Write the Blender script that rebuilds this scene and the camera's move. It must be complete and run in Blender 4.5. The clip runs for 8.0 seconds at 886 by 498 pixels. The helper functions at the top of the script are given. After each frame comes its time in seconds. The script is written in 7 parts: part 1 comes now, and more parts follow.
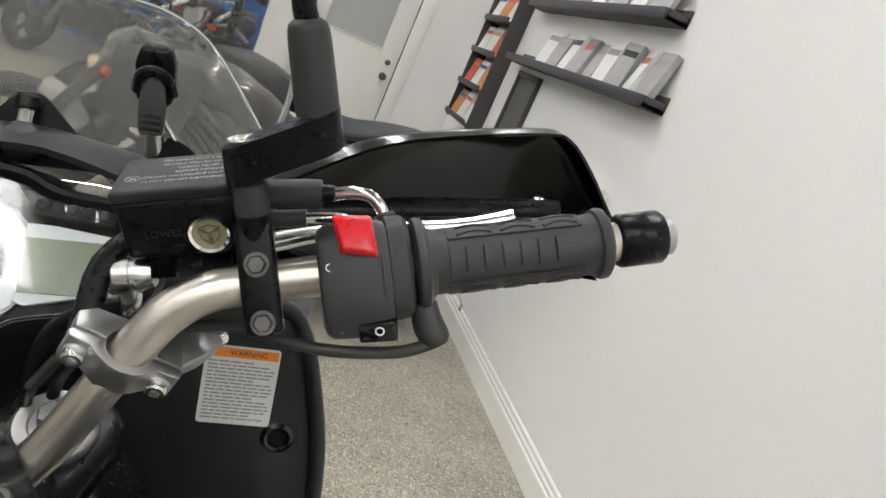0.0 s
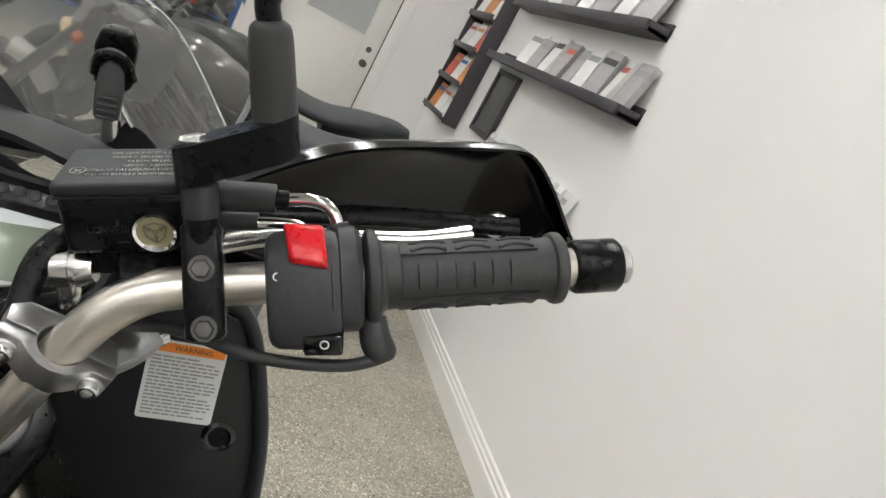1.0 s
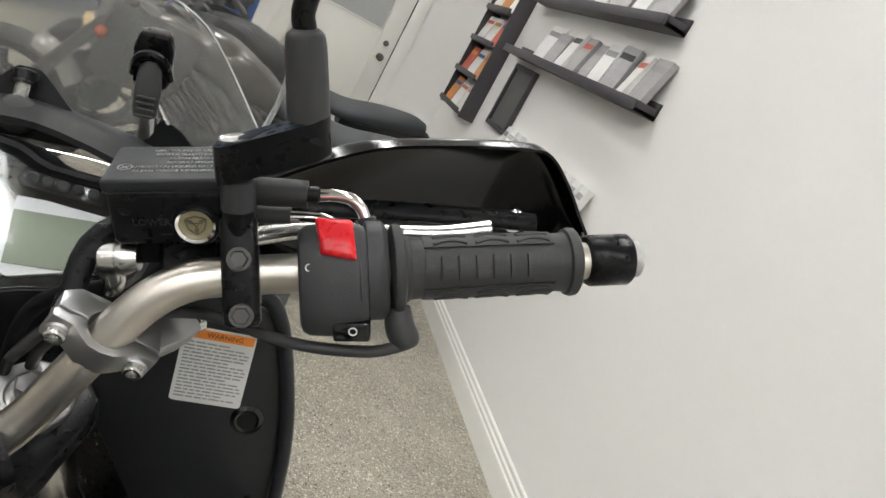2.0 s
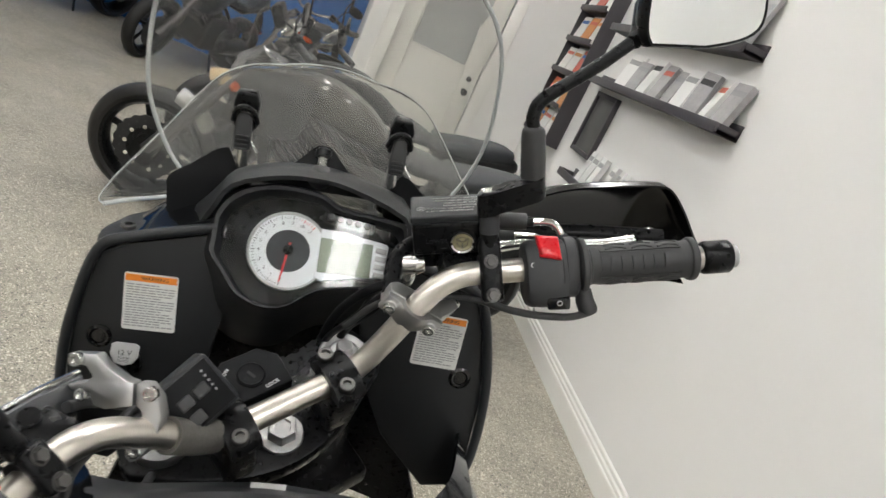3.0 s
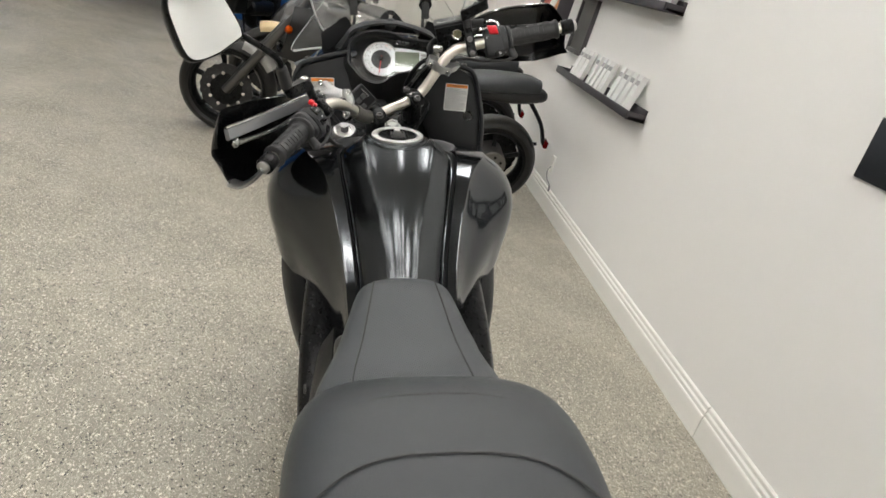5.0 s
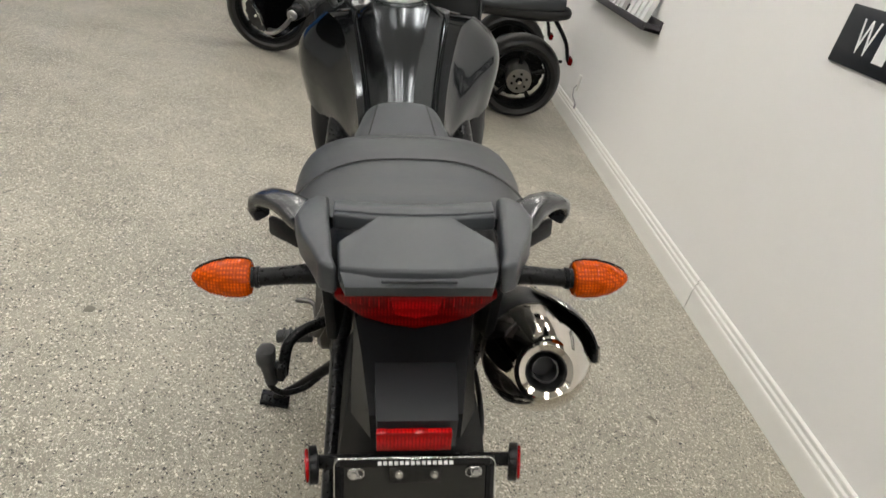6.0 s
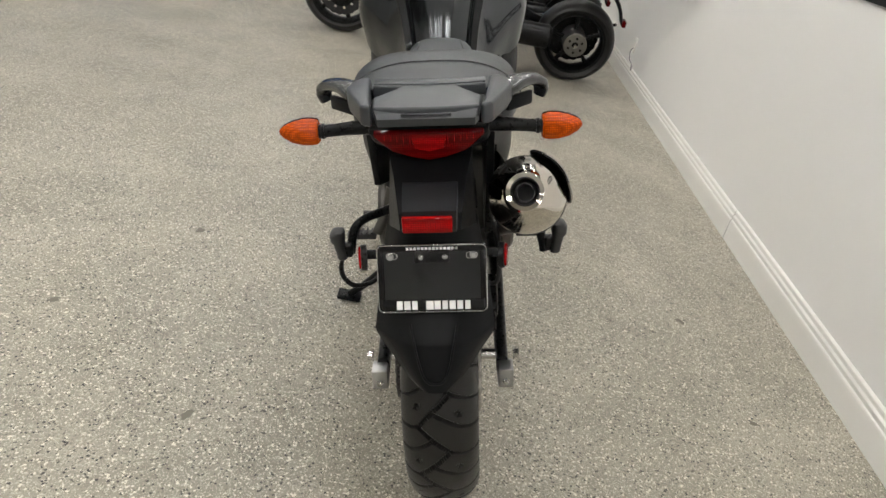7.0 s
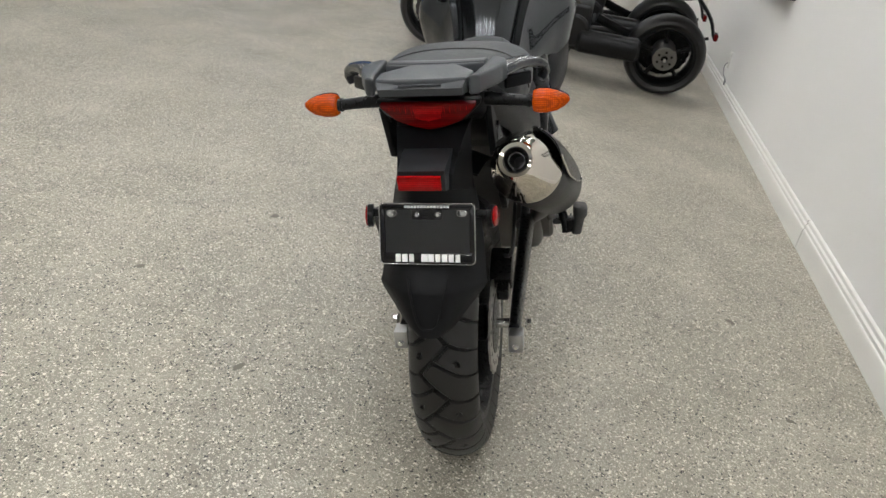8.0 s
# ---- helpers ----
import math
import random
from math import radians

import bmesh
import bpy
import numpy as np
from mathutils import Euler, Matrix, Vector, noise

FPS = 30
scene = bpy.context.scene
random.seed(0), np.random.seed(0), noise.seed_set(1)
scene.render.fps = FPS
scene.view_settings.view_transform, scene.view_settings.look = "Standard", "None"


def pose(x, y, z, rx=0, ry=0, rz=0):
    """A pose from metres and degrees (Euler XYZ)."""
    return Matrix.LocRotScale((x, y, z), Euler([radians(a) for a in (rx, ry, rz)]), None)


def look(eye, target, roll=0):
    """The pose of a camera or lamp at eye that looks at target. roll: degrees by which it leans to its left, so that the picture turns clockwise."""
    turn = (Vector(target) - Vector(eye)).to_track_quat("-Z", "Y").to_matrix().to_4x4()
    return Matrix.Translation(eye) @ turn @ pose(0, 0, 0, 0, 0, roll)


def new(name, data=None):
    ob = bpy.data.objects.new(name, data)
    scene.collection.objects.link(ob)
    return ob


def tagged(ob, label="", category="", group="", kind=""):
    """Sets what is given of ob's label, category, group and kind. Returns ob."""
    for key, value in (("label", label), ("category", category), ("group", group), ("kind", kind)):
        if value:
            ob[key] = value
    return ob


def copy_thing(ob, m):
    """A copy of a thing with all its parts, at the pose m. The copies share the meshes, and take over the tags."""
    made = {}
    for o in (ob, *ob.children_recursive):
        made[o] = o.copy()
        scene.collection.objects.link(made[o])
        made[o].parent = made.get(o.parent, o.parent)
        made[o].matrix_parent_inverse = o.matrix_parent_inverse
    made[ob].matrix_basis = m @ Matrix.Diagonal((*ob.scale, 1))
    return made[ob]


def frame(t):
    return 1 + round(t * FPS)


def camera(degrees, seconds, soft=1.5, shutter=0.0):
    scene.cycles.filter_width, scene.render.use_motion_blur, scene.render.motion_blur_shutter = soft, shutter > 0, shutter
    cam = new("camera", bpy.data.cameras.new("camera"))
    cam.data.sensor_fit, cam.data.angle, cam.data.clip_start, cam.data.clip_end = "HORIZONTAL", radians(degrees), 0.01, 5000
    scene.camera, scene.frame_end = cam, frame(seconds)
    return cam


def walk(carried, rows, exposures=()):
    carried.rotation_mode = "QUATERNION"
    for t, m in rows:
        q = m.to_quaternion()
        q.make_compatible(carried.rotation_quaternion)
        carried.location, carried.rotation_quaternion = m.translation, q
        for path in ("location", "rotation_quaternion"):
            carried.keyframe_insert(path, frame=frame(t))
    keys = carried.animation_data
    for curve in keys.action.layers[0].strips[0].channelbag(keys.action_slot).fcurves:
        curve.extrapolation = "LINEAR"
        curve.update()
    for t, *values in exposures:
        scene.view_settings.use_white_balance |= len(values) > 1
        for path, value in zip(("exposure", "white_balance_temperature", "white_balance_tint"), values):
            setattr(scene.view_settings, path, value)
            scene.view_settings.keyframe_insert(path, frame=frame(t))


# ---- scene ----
cam = camera(61.7, 8.0, shutter=0.15)
PATH = [
    (0, (0.105, 0.262, 1.377), (0.71, 2.108, 0.904), 24.3),
    (0.5, (0.112, 0.263, 1.389), (0.767, 2.1, 0.944), 27.5),
    (1, (0.11, 0.272, 1.391), (0.796, 2.094, 0.934), 28.9),
    (1.2, (0.113, 0.275, 1.394), (0.794, 2.094, 0.916), 29.2),
    (2.3, (0.075, 0.21, 1.396), (0.711, 2.038, 0.893), 28.7),
    (2.5, (0.033, 0.147, 1.401), (0.632, 1.984, 0.884), 28.0),
    (3, (-0.06, 0.006, 1.409), (0.39, 1.883, 0.883), 25.8),
    (3.5, (-0.154, -0.191, 1.399), (0.299, 1.682, 0.862), 23.4),
    (4, (-0.172, -0.417, 1.412), (0.317, 1.438, 0.847), 21.2),
    (4.5, (-0.134, -0.734, 1.394), (0.297, 1.123, 0.788), 19.2),
    (4.7, (-0.137, -0.862, 1.385), (0.274, 0.989, 0.748), 18.4),
    (5.8, (-0.076, -1.405, 1.311), (0.283, 0.388, 0.502), 18.1),
    (6, (-0.024, -1.485, 1.296), (0.285, 0.304, 0.456), 17.4),
    (6.5, (0.047, -1.698, 1.282), (0.245, 0.075, 0.377), 14.8),
    (7, (0.086, -1.931, 1.293), (0.188, -0.157, 0.377), 12.9),
    (7.5, (0.198, -2.065, 1.303), (0.163, -0.287, 0.386), 11.4),
    (8, (0.316, -2.09, 1.297), (0.116, -0.324, 0.381), 10.6),
]
walk(cam, [(t, look(eye, target, roll)) for t, eye, target, roll in PATH],
     [(0, -0.05, 6250, 10), (4.0, -0.04, 6350, 10), (6.0, -0.09, 6480, 10), (7.0, -0.10, 6430, 10), (8.0, -0.10, 6180, 10)])

# world, ceiling panels and exposure
world = bpy.data.worlds.new("world")
scene.world = world
world.use_nodes = True
world.node_tree.nodes["Background"].inputs[0].default_value = (0.8, 0.85, 0.9, 1)
world.node_tree.nodes["Background"].inputs[1].default_value = 0.05
PANEL_GLOW = 28.5
WALL_X, DOOR_Y, FAR_Y, NEAR_Y, LEFT_X, CEIL_Z = 1.563, 6.0, 8.9, -6.5, -7.0, 3.0
PANELS = [(x, y) for x in (-5.6, -3.95, -2.28, -1.18, -0.21, 0.88) for y in (-5.7, -3.35, -1.0, 1.35, 3.7, 6.05)]


# materials
def material(name, color, rough=0.5, metal=0.0, coat=0.0, grain=0.0, grain_size=400.0, vary=0.12, vary_size=6.0,
             transmission=0.0, ior=1.45, glow=0.0, rough_vary=0.035, specular=0.5, edge=1.0):
    m = bpy.data.materials.new(name)
    m.use_nodes = True
    nt = m.node_tree
    b = nt.nodes["Principled BSDF"]
    b.inputs["Base Color"].default_value = (*color, 1)
    b.inputs["Roughness"].default_value = rough
    b.inputs["Metallic"].default_value = metal
    b.inputs["Coat Weight"].default_value = coat
    b.inputs["Coat Roughness"].default_value = 0.06
    b.inputs["Transmission Weight"].default_value = transmission
    b.inputs["IOR"].default_value = ior
    b.inputs["Specular IOR Level"].default_value = specular
    b.inputs["Specular Tint"].default_value = (edge, edge, edge, 1)
    if glow:
        b.inputs["Emission Color"].default_value = (*color, 1)
        b.inputs["Emission Strength"].default_value = glow
    co = nt.nodes.new("ShaderNodeTexCoord")
    if vary:
        big = nt.nodes.new("ShaderNodeTexNoise")
        big.inputs["Scale"].default_value = vary_size
        big.inputs["Detail"].default_value = 5
        big.inputs["Roughness"].default_value = 0.65
        nt.links.new(co.outputs["Object"], big.inputs["Vector"])
        mix = nt.nodes.new("ShaderNodeMix")
        mix.data_type = "RGBA"
        mix.inputs["A"].default_value = (*[c * (1 - vary) for c in color], 1)
        mix.inputs["B"].default_value = (*[min(1, c * (1 + vary)) for c in color], 1)
        nt.links.new(big.outputs["Fac"], mix.inputs["Factor"])
        nt.links.new(mix.outputs["Result"], b.inputs["Base Color"])
        fine = nt.nodes.new("ShaderNodeTexNoise")
        fine.inputs["Scale"].default_value = vary_size * 9
        fine.inputs["Detail"].default_value = 3
        nt.links.new(co.outputs["Object"], fine.inputs["Vector"])
        rr = nt.nodes.new("ShaderNodeMapRange")
        rr.inputs["To Min"].default_value = max(0.02, rough - rough_vary)
        rr.inputs["To Max"].default_value = min(1, rough + rough_vary)
        nt.links.new(fine.outputs["Fac"], rr.inputs["Value"])
        nt.links.new(rr.outputs["Result"], b.inputs["Roughness"])
    if grain:
        g = nt.nodes.new("ShaderNodeTexNoise")
        g.inputs["Scale"].default_value = grain_size
        g.inputs["Detail"].default_value = 2
        nt.links.new(co.outputs["Object"], g.inputs["Vector"])
        bump = nt.nodes.new("ShaderNodeBump")
        bump.inputs["Strength"].default_value = grain
        bump.inputs["Distance"].default_value = 0.001
        nt.links.new(g.outputs["Fac"], bump.inputs["Height"])
        nt.links.new(bump.outputs["Normal"], b.inputs["Normal"])
    return m


def floor_material():
    """Epoxy floor with light and dark flakes, worn and stained at a larger scale."""
    m = material("flake_epoxy_floor", (0.36, 0.34, 0.295), 0.33, vary=0)
    nt = m.node_tree
    b = nt.nodes["Principled BSDF"]
    co = nt.nodes.new("ShaderNodeTexCoord")

    def cells(scale):
        v = nt.nodes.new("ShaderNodeTexVoronoi")
        v.inputs["Scale"].default_value = scale
        nt.links.new(co.outputs["Object"], v.inputs["Vector"])
        sep = nt.nodes.new("ShaderNodeSeparateColor")
        nt.links.new(v.outputs["Color"], sep.inputs[0])
        return sep

    def over(under, sep, channel, low, color):
        step = nt.nodes.new("ShaderNodeMath")
        step.operation = "GREATER_THAN"
        step.inputs[1].default_value = low
        nt.links.new(sep.outputs[channel], step.inputs[0])
        mix = nt.nodes.new("ShaderNodeMix")
        mix.data_type = "RGBA"
        mix.inputs["B"].default_value = (*color, 1)
        nt.links.new(step.outputs[0], mix.inputs["Factor"])
        nt.links.new(under, mix.inputs["A"])
        return mix.outputs["Result"]

    stain = nt.nodes.new("ShaderNodeTexNoise")
    stain.inputs["Scale"].default_value = 2.3
    stain.inputs["Detail"].default_value = 9
    stain.inputs["Roughness"].default_value = 0.68
    nt.links.new(co.outputs["Object"], stain.inputs["Vector"])
    ramp = nt.nodes.new("ShaderNodeValToRGB")
    ramp.color_ramp.elements[0].position, ramp.color_ramp.elements[1].position = 0.36, 0.66
    ramp.color_ramp.elements[0].color = (0.228, 0.210, 0.168, 1)
    ramp.color_ramp.elements[1].color = (0.385, 0.357, 0.290, 1)
    nt.links.new(stain.outputs["Fac"], ramp.inputs["Fac"])
    small, mid = cells(420), cells(210)
    c = over(ramp.outputs["Color"], small, 0, 0.82, (0.205, 0.188, 0.152))
    c = over(c, small, 1, 0.81, (0.54, 0.505, 0.42))
    c = over(c, mid, 0, 0.952, (0.055, 0.052, 0.047))
    c = over(c, mid, 1, 0.935, (0.72, 0.68, 0.58))
    nt.links.new(c, b.inputs["Base Color"])
    wear = nt.nodes.new("ShaderNodeTexNoise")
    wear.inputs["Scale"].default_value = 2.6
    wear.inputs["Detail"].default_value = 8
    nt.links.new(co.outputs["Object"], wear.inputs["Vector"])
    rr = nt.nodes.new("ShaderNodeMapRange")
    rr.inputs["From Min"].default_value, rr.inputs["From Max"].default_value = 0.3, 0.7
    rr.inputs["To Min"].default_value, rr.inputs["To Max"].default_value = 0.30, 0.48
    nt.links.new(wear.outputs["Fac"], rr.inputs["Value"])
    nt.links.new(rr.outputs["Result"], b.inputs["Roughness"])
    bump = nt.nodes.new("ShaderNodeBump")
    bump.inputs["Strength"].default_value = 0.25
    bump.inputs["Distance"].default_value = 0.001
    nt.links.new(small.outputs[2], bump.inputs["Height"])
    nt.links.new(bump.outputs["Normal"], b.inputs["Normal"])
    return m


def weave_material():
    """Seat vinyl with a fine diagonal weave."""
    m = material("woven_vinyl", (0.060, 0.0645, 0.069), 0.45, vary=0.15, vary_size=12)
    nt = m.node_tree
    b = nt.nodes["Principled BSDF"]
    co = nt.nodes.new("ShaderNodeTexCoord")
    turn = nt.nodes.new("ShaderNodeMapping")
    turn.inputs["Rotation"].default_value = (0, 0, 0.7)
    nt.links.new(co.outputs["Object"], turn.inputs["Vector"])
    waves = []
    for d in ("X", "Y"):
        w = nt.nodes.new("ShaderNodeTexWave")
        w.bands_direction = d
        w.inputs["Scale"].default_value = 75
        nt.links.new(turn.outputs["Vector"], w.inputs["Vector"])
        waves.append(w)
    mul = nt.nodes.new("ShaderNodeMath")
    mul.operation = "MULTIPLY"
    nt.links.new(waves[0].outputs["Fac"], mul.inputs[0])
    nt.links.new(waves[1].outputs["Fac"], mul.inputs[1])
    bump = nt.nodes.new("ShaderNodeBump")
    bump.inputs["Strength"].default_value = 0.5
    bump.inputs["Distance"].default_value = 0.001
    nt.links.new(mul.outputs[0], bump.inputs["Height"])
    nt.links.new(bump.outputs["Normal"], b.inputs["Normal"])
    return m


def lens_material(name, color, clear=0.0):
    """Coloured lamp plastic with small prisms behind a smooth face."""
    m = material(name, color, 0.25, coat=0.3, vary=0.3, vary_size=45, specular=0.05, transmission=clear)
    nt = m.node_tree
    b = nt.nodes["Principled BSDF"]
    co = nt.nodes.new("ShaderNodeTexCoord")
    v = nt.nodes.new("ShaderNodeTexVoronoi")
    v.inputs["Scale"].default_value = 260
    v.inputs["Randomness"].default_value = 0.15
    nt.links.new(co.outputs["Object"], v.inputs["Vector"])
    bump = nt.nodes.new("ShaderNodeBump")
    bump.inputs["Strength"].default_value = 0.3
    bump.inputs["Distance"].default_value = 0.002
    nt.links.new(v.outputs["Distance"], bump.inputs["Height"])
    nt.links.new(bump.outputs["Normal"], b.inputs["Normal"])
    cell = nt.nodes.new("ShaderNodeMapRange")
    cell.inputs["From Min"].default_value, cell.inputs["From Max"].default_value = 0.1, 0.55
    nt.links.new(v.outputs["Distance"], cell.inputs["Value"])
    tone = nt.nodes.new("ShaderNodeMix")
    tone.data_type = "RGBA"
    tone.inputs["A"].default_value = (*[min(1, c * 1.35) for c in color], 1)
    tone.inputs["B"].default_value = (*[c * 0.5 for c in color], 1)
    nt.links.new(cell.outputs["Result"], tone.inputs["Factor"])
    nt.links.new(tone.outputs["Result"], b.inputs["Base Color"])
    return m


FLOOR = floor_material()
# Mid grey for the unseen walls only, picked to darken reflections and bounce.
UNSEEN_WALL = material("unseen_wall_grey", (0.42, 0.42, 0.41), 0.6, vary=0.04, vary_size=1.2)
WALL = material("white_wall_paint", (0.84, 0.83, 0.81), 0.55, grain=0.12, grain_size=180, vary=0.02, vary_size=1.2)
TRIM = material("white_gloss_trim", (0.84, 0.83, 0.79), 0.42, vary=0.02, vary_size=1.5, rough_vary=0.0)
CEILING = material("ceiling_tile", (0.46, 0.455, 0.44), 0.8, grain=0.3, grain_size=120, vary=0.03)
PANEL = material("lit_diffuser", (1.0, 0.975, 0.935), 0.6, vary=0, glow=PANEL_GLOW)
BLUE_WALL = material("blue_wall_paint", (0.02, 0.13, 0.42), 0.5, vary=0.08, vary_size=2)
DOOR_PAINT = material("door_paint", (0.74, 0.73, 0.68), 0.4, vary=0.03, vary_size=2)
FROSTED = material("frosted_glass", (0.42, 0.43, 0.42), 0.35, vary=0.08, vary_size=3)
BLACK_PLASTIC = material("black_grained_plastic", (0.0065, 0.0068, 0.0075), 0.42, specular=0.14, grain=0.18, grain_size=900, vary=0.25, vary_size=14)
GREY_PLASTIC = material("dark_grey_plastic", (0.018, 0.0195, 0.0215), 0.40, specular=0.4, grain=0.2, grain_size=800, vary=0.2, vary_size=10)
INNER_PLASTIC = material("grained_fairing_plastic", (0.016, 0.0168, 0.018), 0.45, grain=0.2, grain_size=800, vary=0.15, vary_size=12, specular=0.35)
SATIN_BLACK = material("satin_black_paint", (0.005, 0.0052, 0.0056), 0.28, specular=0.22, grain=0.05, grain_size=700, vary=0.25, vary_size=18)
GLOSS_BLACK = material("gloss_black_plastic", (0.003, 0.003, 0.0035), 0.12, coat=0.4, vary=0.3, vary_size=10, rough_vary=0.05)
TANK_PAINT = material("dark_metallic_tank_paint", (0.083, 0.088, 0.0925), 0.215, metal=0.95, coat=0.06, edge=0.4, vary=0.1, vary_size=5, rough_vary=0.04)
SHROUD_PAINT = material("dark_grey_metallic_paint", (0.051, 0.055, 0.0605), 0.14, metal=0.9, coat=0.7, edge=0.4, vary=0.08, vary_size=5, rough_vary=0.03)
BAR_METAL = material("champagne_anodised_bar", (0.62, 0.585, 0.53), 0.3, metal=1.0, vary=0.05, vary_size=9, rough_vary=0.015)
CLAMP_ALU = material("satin_clamp_aluminium", (0.50, 0.50, 0.50), 0.36, metal=1.0, grain=0.05, grain_size=1500, vary=0.06, vary_size=60)
CAST_ALU = material("sandblasted_aluminium", (0.44, 0.44, 0.435), 0.42, metal=1.0, grain=0.25, grain_size=1200, vary=0.06, vary_size=30)
STEEL = material("zinc_plated_steel", (0.6, 0.6, 0.58), 0.24, metal=1.0, vary=0.06, vary_size=12, rough_vary=0.02)
GUARD_BLACK = material("black_guard_plastic", (0.003, 0.003, 0.0034), 0.16, coat=0.1, specular=0.3, vary=0.3, vary_size=14, rough_vary=0.05)
CHROME = material("chrome", (0.78, 0.77, 0.75), 0.08, metal=1.0, vary=0.03, vary_size=9, rough_vary=0.01)
POLISHED = material("polished_steel_cap", (0.60, 0.56, 0.50), 0.09, metal=1.0, vary=0.08, vary_size=8, rough_vary=0.02)
HUB_CAST = material("dull_cast_hub", (0.20, 0.195, 0.18), 0.45, metal=1.0, vary=0.2, vary_size=30)
CARRIER_GREY = material("satin_grey_carrier_plastic", (0.037, 0.0415, 0.0465), 0.37, grain=0.15, grain_size=900, vary=0.1, vary_size=10)
RAIL_GREY = material("gloss_grey_rail", (0.022, 0.0235, 0.027), 0.24, coat=0.35, vary=0.08, vary_size=8)
SWITCH_PLASTIC = material("grey_switch_plastic", (0.030, 0.031, 0.033), 0.45, grain=0.12, grain_size=900, vary=0.1, vary_size=14)
DARK_STEEL = material("dark_brushed_steel", (0.12, 0.117, 0.113), 0.38, metal=1.0, vary=0.2, vary_size=18)
RUBBER = material("grip_rubber", (0.034, 0.0345, 0.035), 0.5, grain=0.15, grain_size=900, vary=0.2, vary_size=20)
CAN_GREY = material("dark_silencer_coating", (0.022, 0.0225, 0.0235), 0.42, metal=0.2, grain=0.2, grain_size=700, vary=0.15, vary_size=14)
FLUID_DARK = material("dark_fluid_float", (0.10, 0.09, 0.055), 0.3, vary=0.1)
TYRE = material("tyre_rubber", (0.0145, 0.0142, 0.0135), 0.36, specular=0.4, grain=0.3, grain_size=500, vary=0.35, vary_size=9)
RED_SWITCH = material("red_switch_plastic", (0.62, 0.012, 0.02), 0.28, vary=0.06, vary_size=40)
AMBER_LENS = lens_material("amber_lens", (0.60, 0.075, 0.0))
RED_LENS = lens_material("red_lens", (0.17, 0.001, 0.0015))
RED_BRIGHT = lens_material("bright_red_lens", (0.42, 0.003, 0.004))
# Small diffuse share: milky reflections and dust haze put into the plastic's colour.
SMOKE_SCREEN = material("hazy_clear_screen", (0.93, 0.925, 0.90), 0.02, transmission=0.955, ior=1.42, vary=0, rough_vary=0)
FROSTED_EDGE = material("frosted_edge", (0.62, 0.65, 0.64), 0.3, vary=0.05, transmission=0.4)
MIRROR = material("mirror_glass", (0.86, 0.88, 0.88), 0.015, metal=1.0, vary=0)
DIAL_WHITE = material("dial_white", (0.72, 0.74, 0.75), 0.65, specular=0.2, vary=0.03, vary_size=30)
DIAL_DARK = material("dial_dark", (0.045, 0.047, 0.05), 0.65, specular=0.2, vary=0.15, vary_size=40)
LCD = material("lcd_grey_green", (0.22, 0.255, 0.19), 0.25, coat=0.1, vary=0.03, vary_size=20)
LABEL_WHITE = material("label_paper", (0.72, 0.72, 0.70), 0.5, vary=0.04, vary_size=40)
LABEL_ORANGE = material("label_orange", (0.80, 0.25, 0.03), 0.5, vary=0.05)
PRINT_GREY = material("print_grey", (0.33, 0.33, 0.33), 0.6, vary=0.05)
PRINT_DARK = material("print_dark", (0.03, 0.03, 0.03), 0.5, vary=0.05)
PRINT_WHITE = material("print_white", (0.8, 0.8, 0.8), 0.5, vary=0.03)
PRINT_RED = material("print_red", (0.6, 0.03, 0.03), 0.5, vary=0.05)
GLASS_BEAD = material("sight_glass_fluid", (0.26, 0.235, 0.14), 0.12, coat=0.5, vary=0.2, vary_size=80)
SHELF_GREY = material("charcoal_shelf_laminate", (0.055, 0.050, 0.055), 0.5, vary=0.12, vary_size=8)
BOARD_GREY = material("charcoal_board", (0.10, 0.10, 0.095), 0.5, vary=0.2, vary_size=9)
PAPER = material("white_brochure_paper", (0.76, 0.76, 0.74), 0.45, vary=0.06, vary_size=20)
PAPER_GREY = material("grey_brochure_cover", (0.36, 0.35, 0.35), 0.4, vary=0.25, vary_size=30)
PAPER_RED = material("red_brochure_cover", (0.55, 0.10, 0.06), 0.4, vary=0.15, vary_size=20)
PAPER_ORANGE = material("orange_brochure_cover", (0.62, 0.25, 0.06), 0.4, vary=0.15, vary_size=20)
TAN_LEATHER = material("tan_paint", (0.55, 0.42, 0.24), 0.4, vary=0.1)
SIGN_BLACK = material("black_sign_board", (0.012, 0.014, 0.018), 0.35, vary=0.15)
FLAP_SILVER = material("brushed_silver_label", (0.42, 0.42, 0.42), 0.4, vary=0.06)
CLEAR_LENS = material("clear_instrument_lens", (0.97, 0.98, 0.98), 0.03, transmission=1.0, ior=1.33, vary=0, rough_vary=0)
OLIVE_PAINT = material("dark_olive_metallic_paint", (0.042, 0.038, 0.031), 0.3, metal=0.4, coat=0.4, vary=0.12)
WRAP = material("crumpled_clear_wrap", (0.40, 0.40, 0.41), 0.10, transmission=0.5, grain=0.6, grain_size=45, vary=0.25, vary_size=18)
PALE_FENDER = material("pale_grey_paint", (0.28, 0.275, 0.26), 0.25, coat=0.6, vary=0.08)
MATT_BLACK = material("matt_black_paint", (0.006, 0.006, 0.0065), 0.4, vary=0.25, vary_size=7)
VINYL = material("black_seat_vinyl", (0.030, 0.0335, 0.037), 0.43, grain=0.35, grain_size=700, vary=0.15, vary_size=10)
WEAVE = weave_material()
DISC = material("brake_disc_steel", (0.5, 0.48, 0.45), 0.3, metal=1.0, vary=0.12, vary_size=25)
BANNER_WHITE = material("white_banner_print", (0.7, 0.72, 0.74), 0.5, vary=0.05)


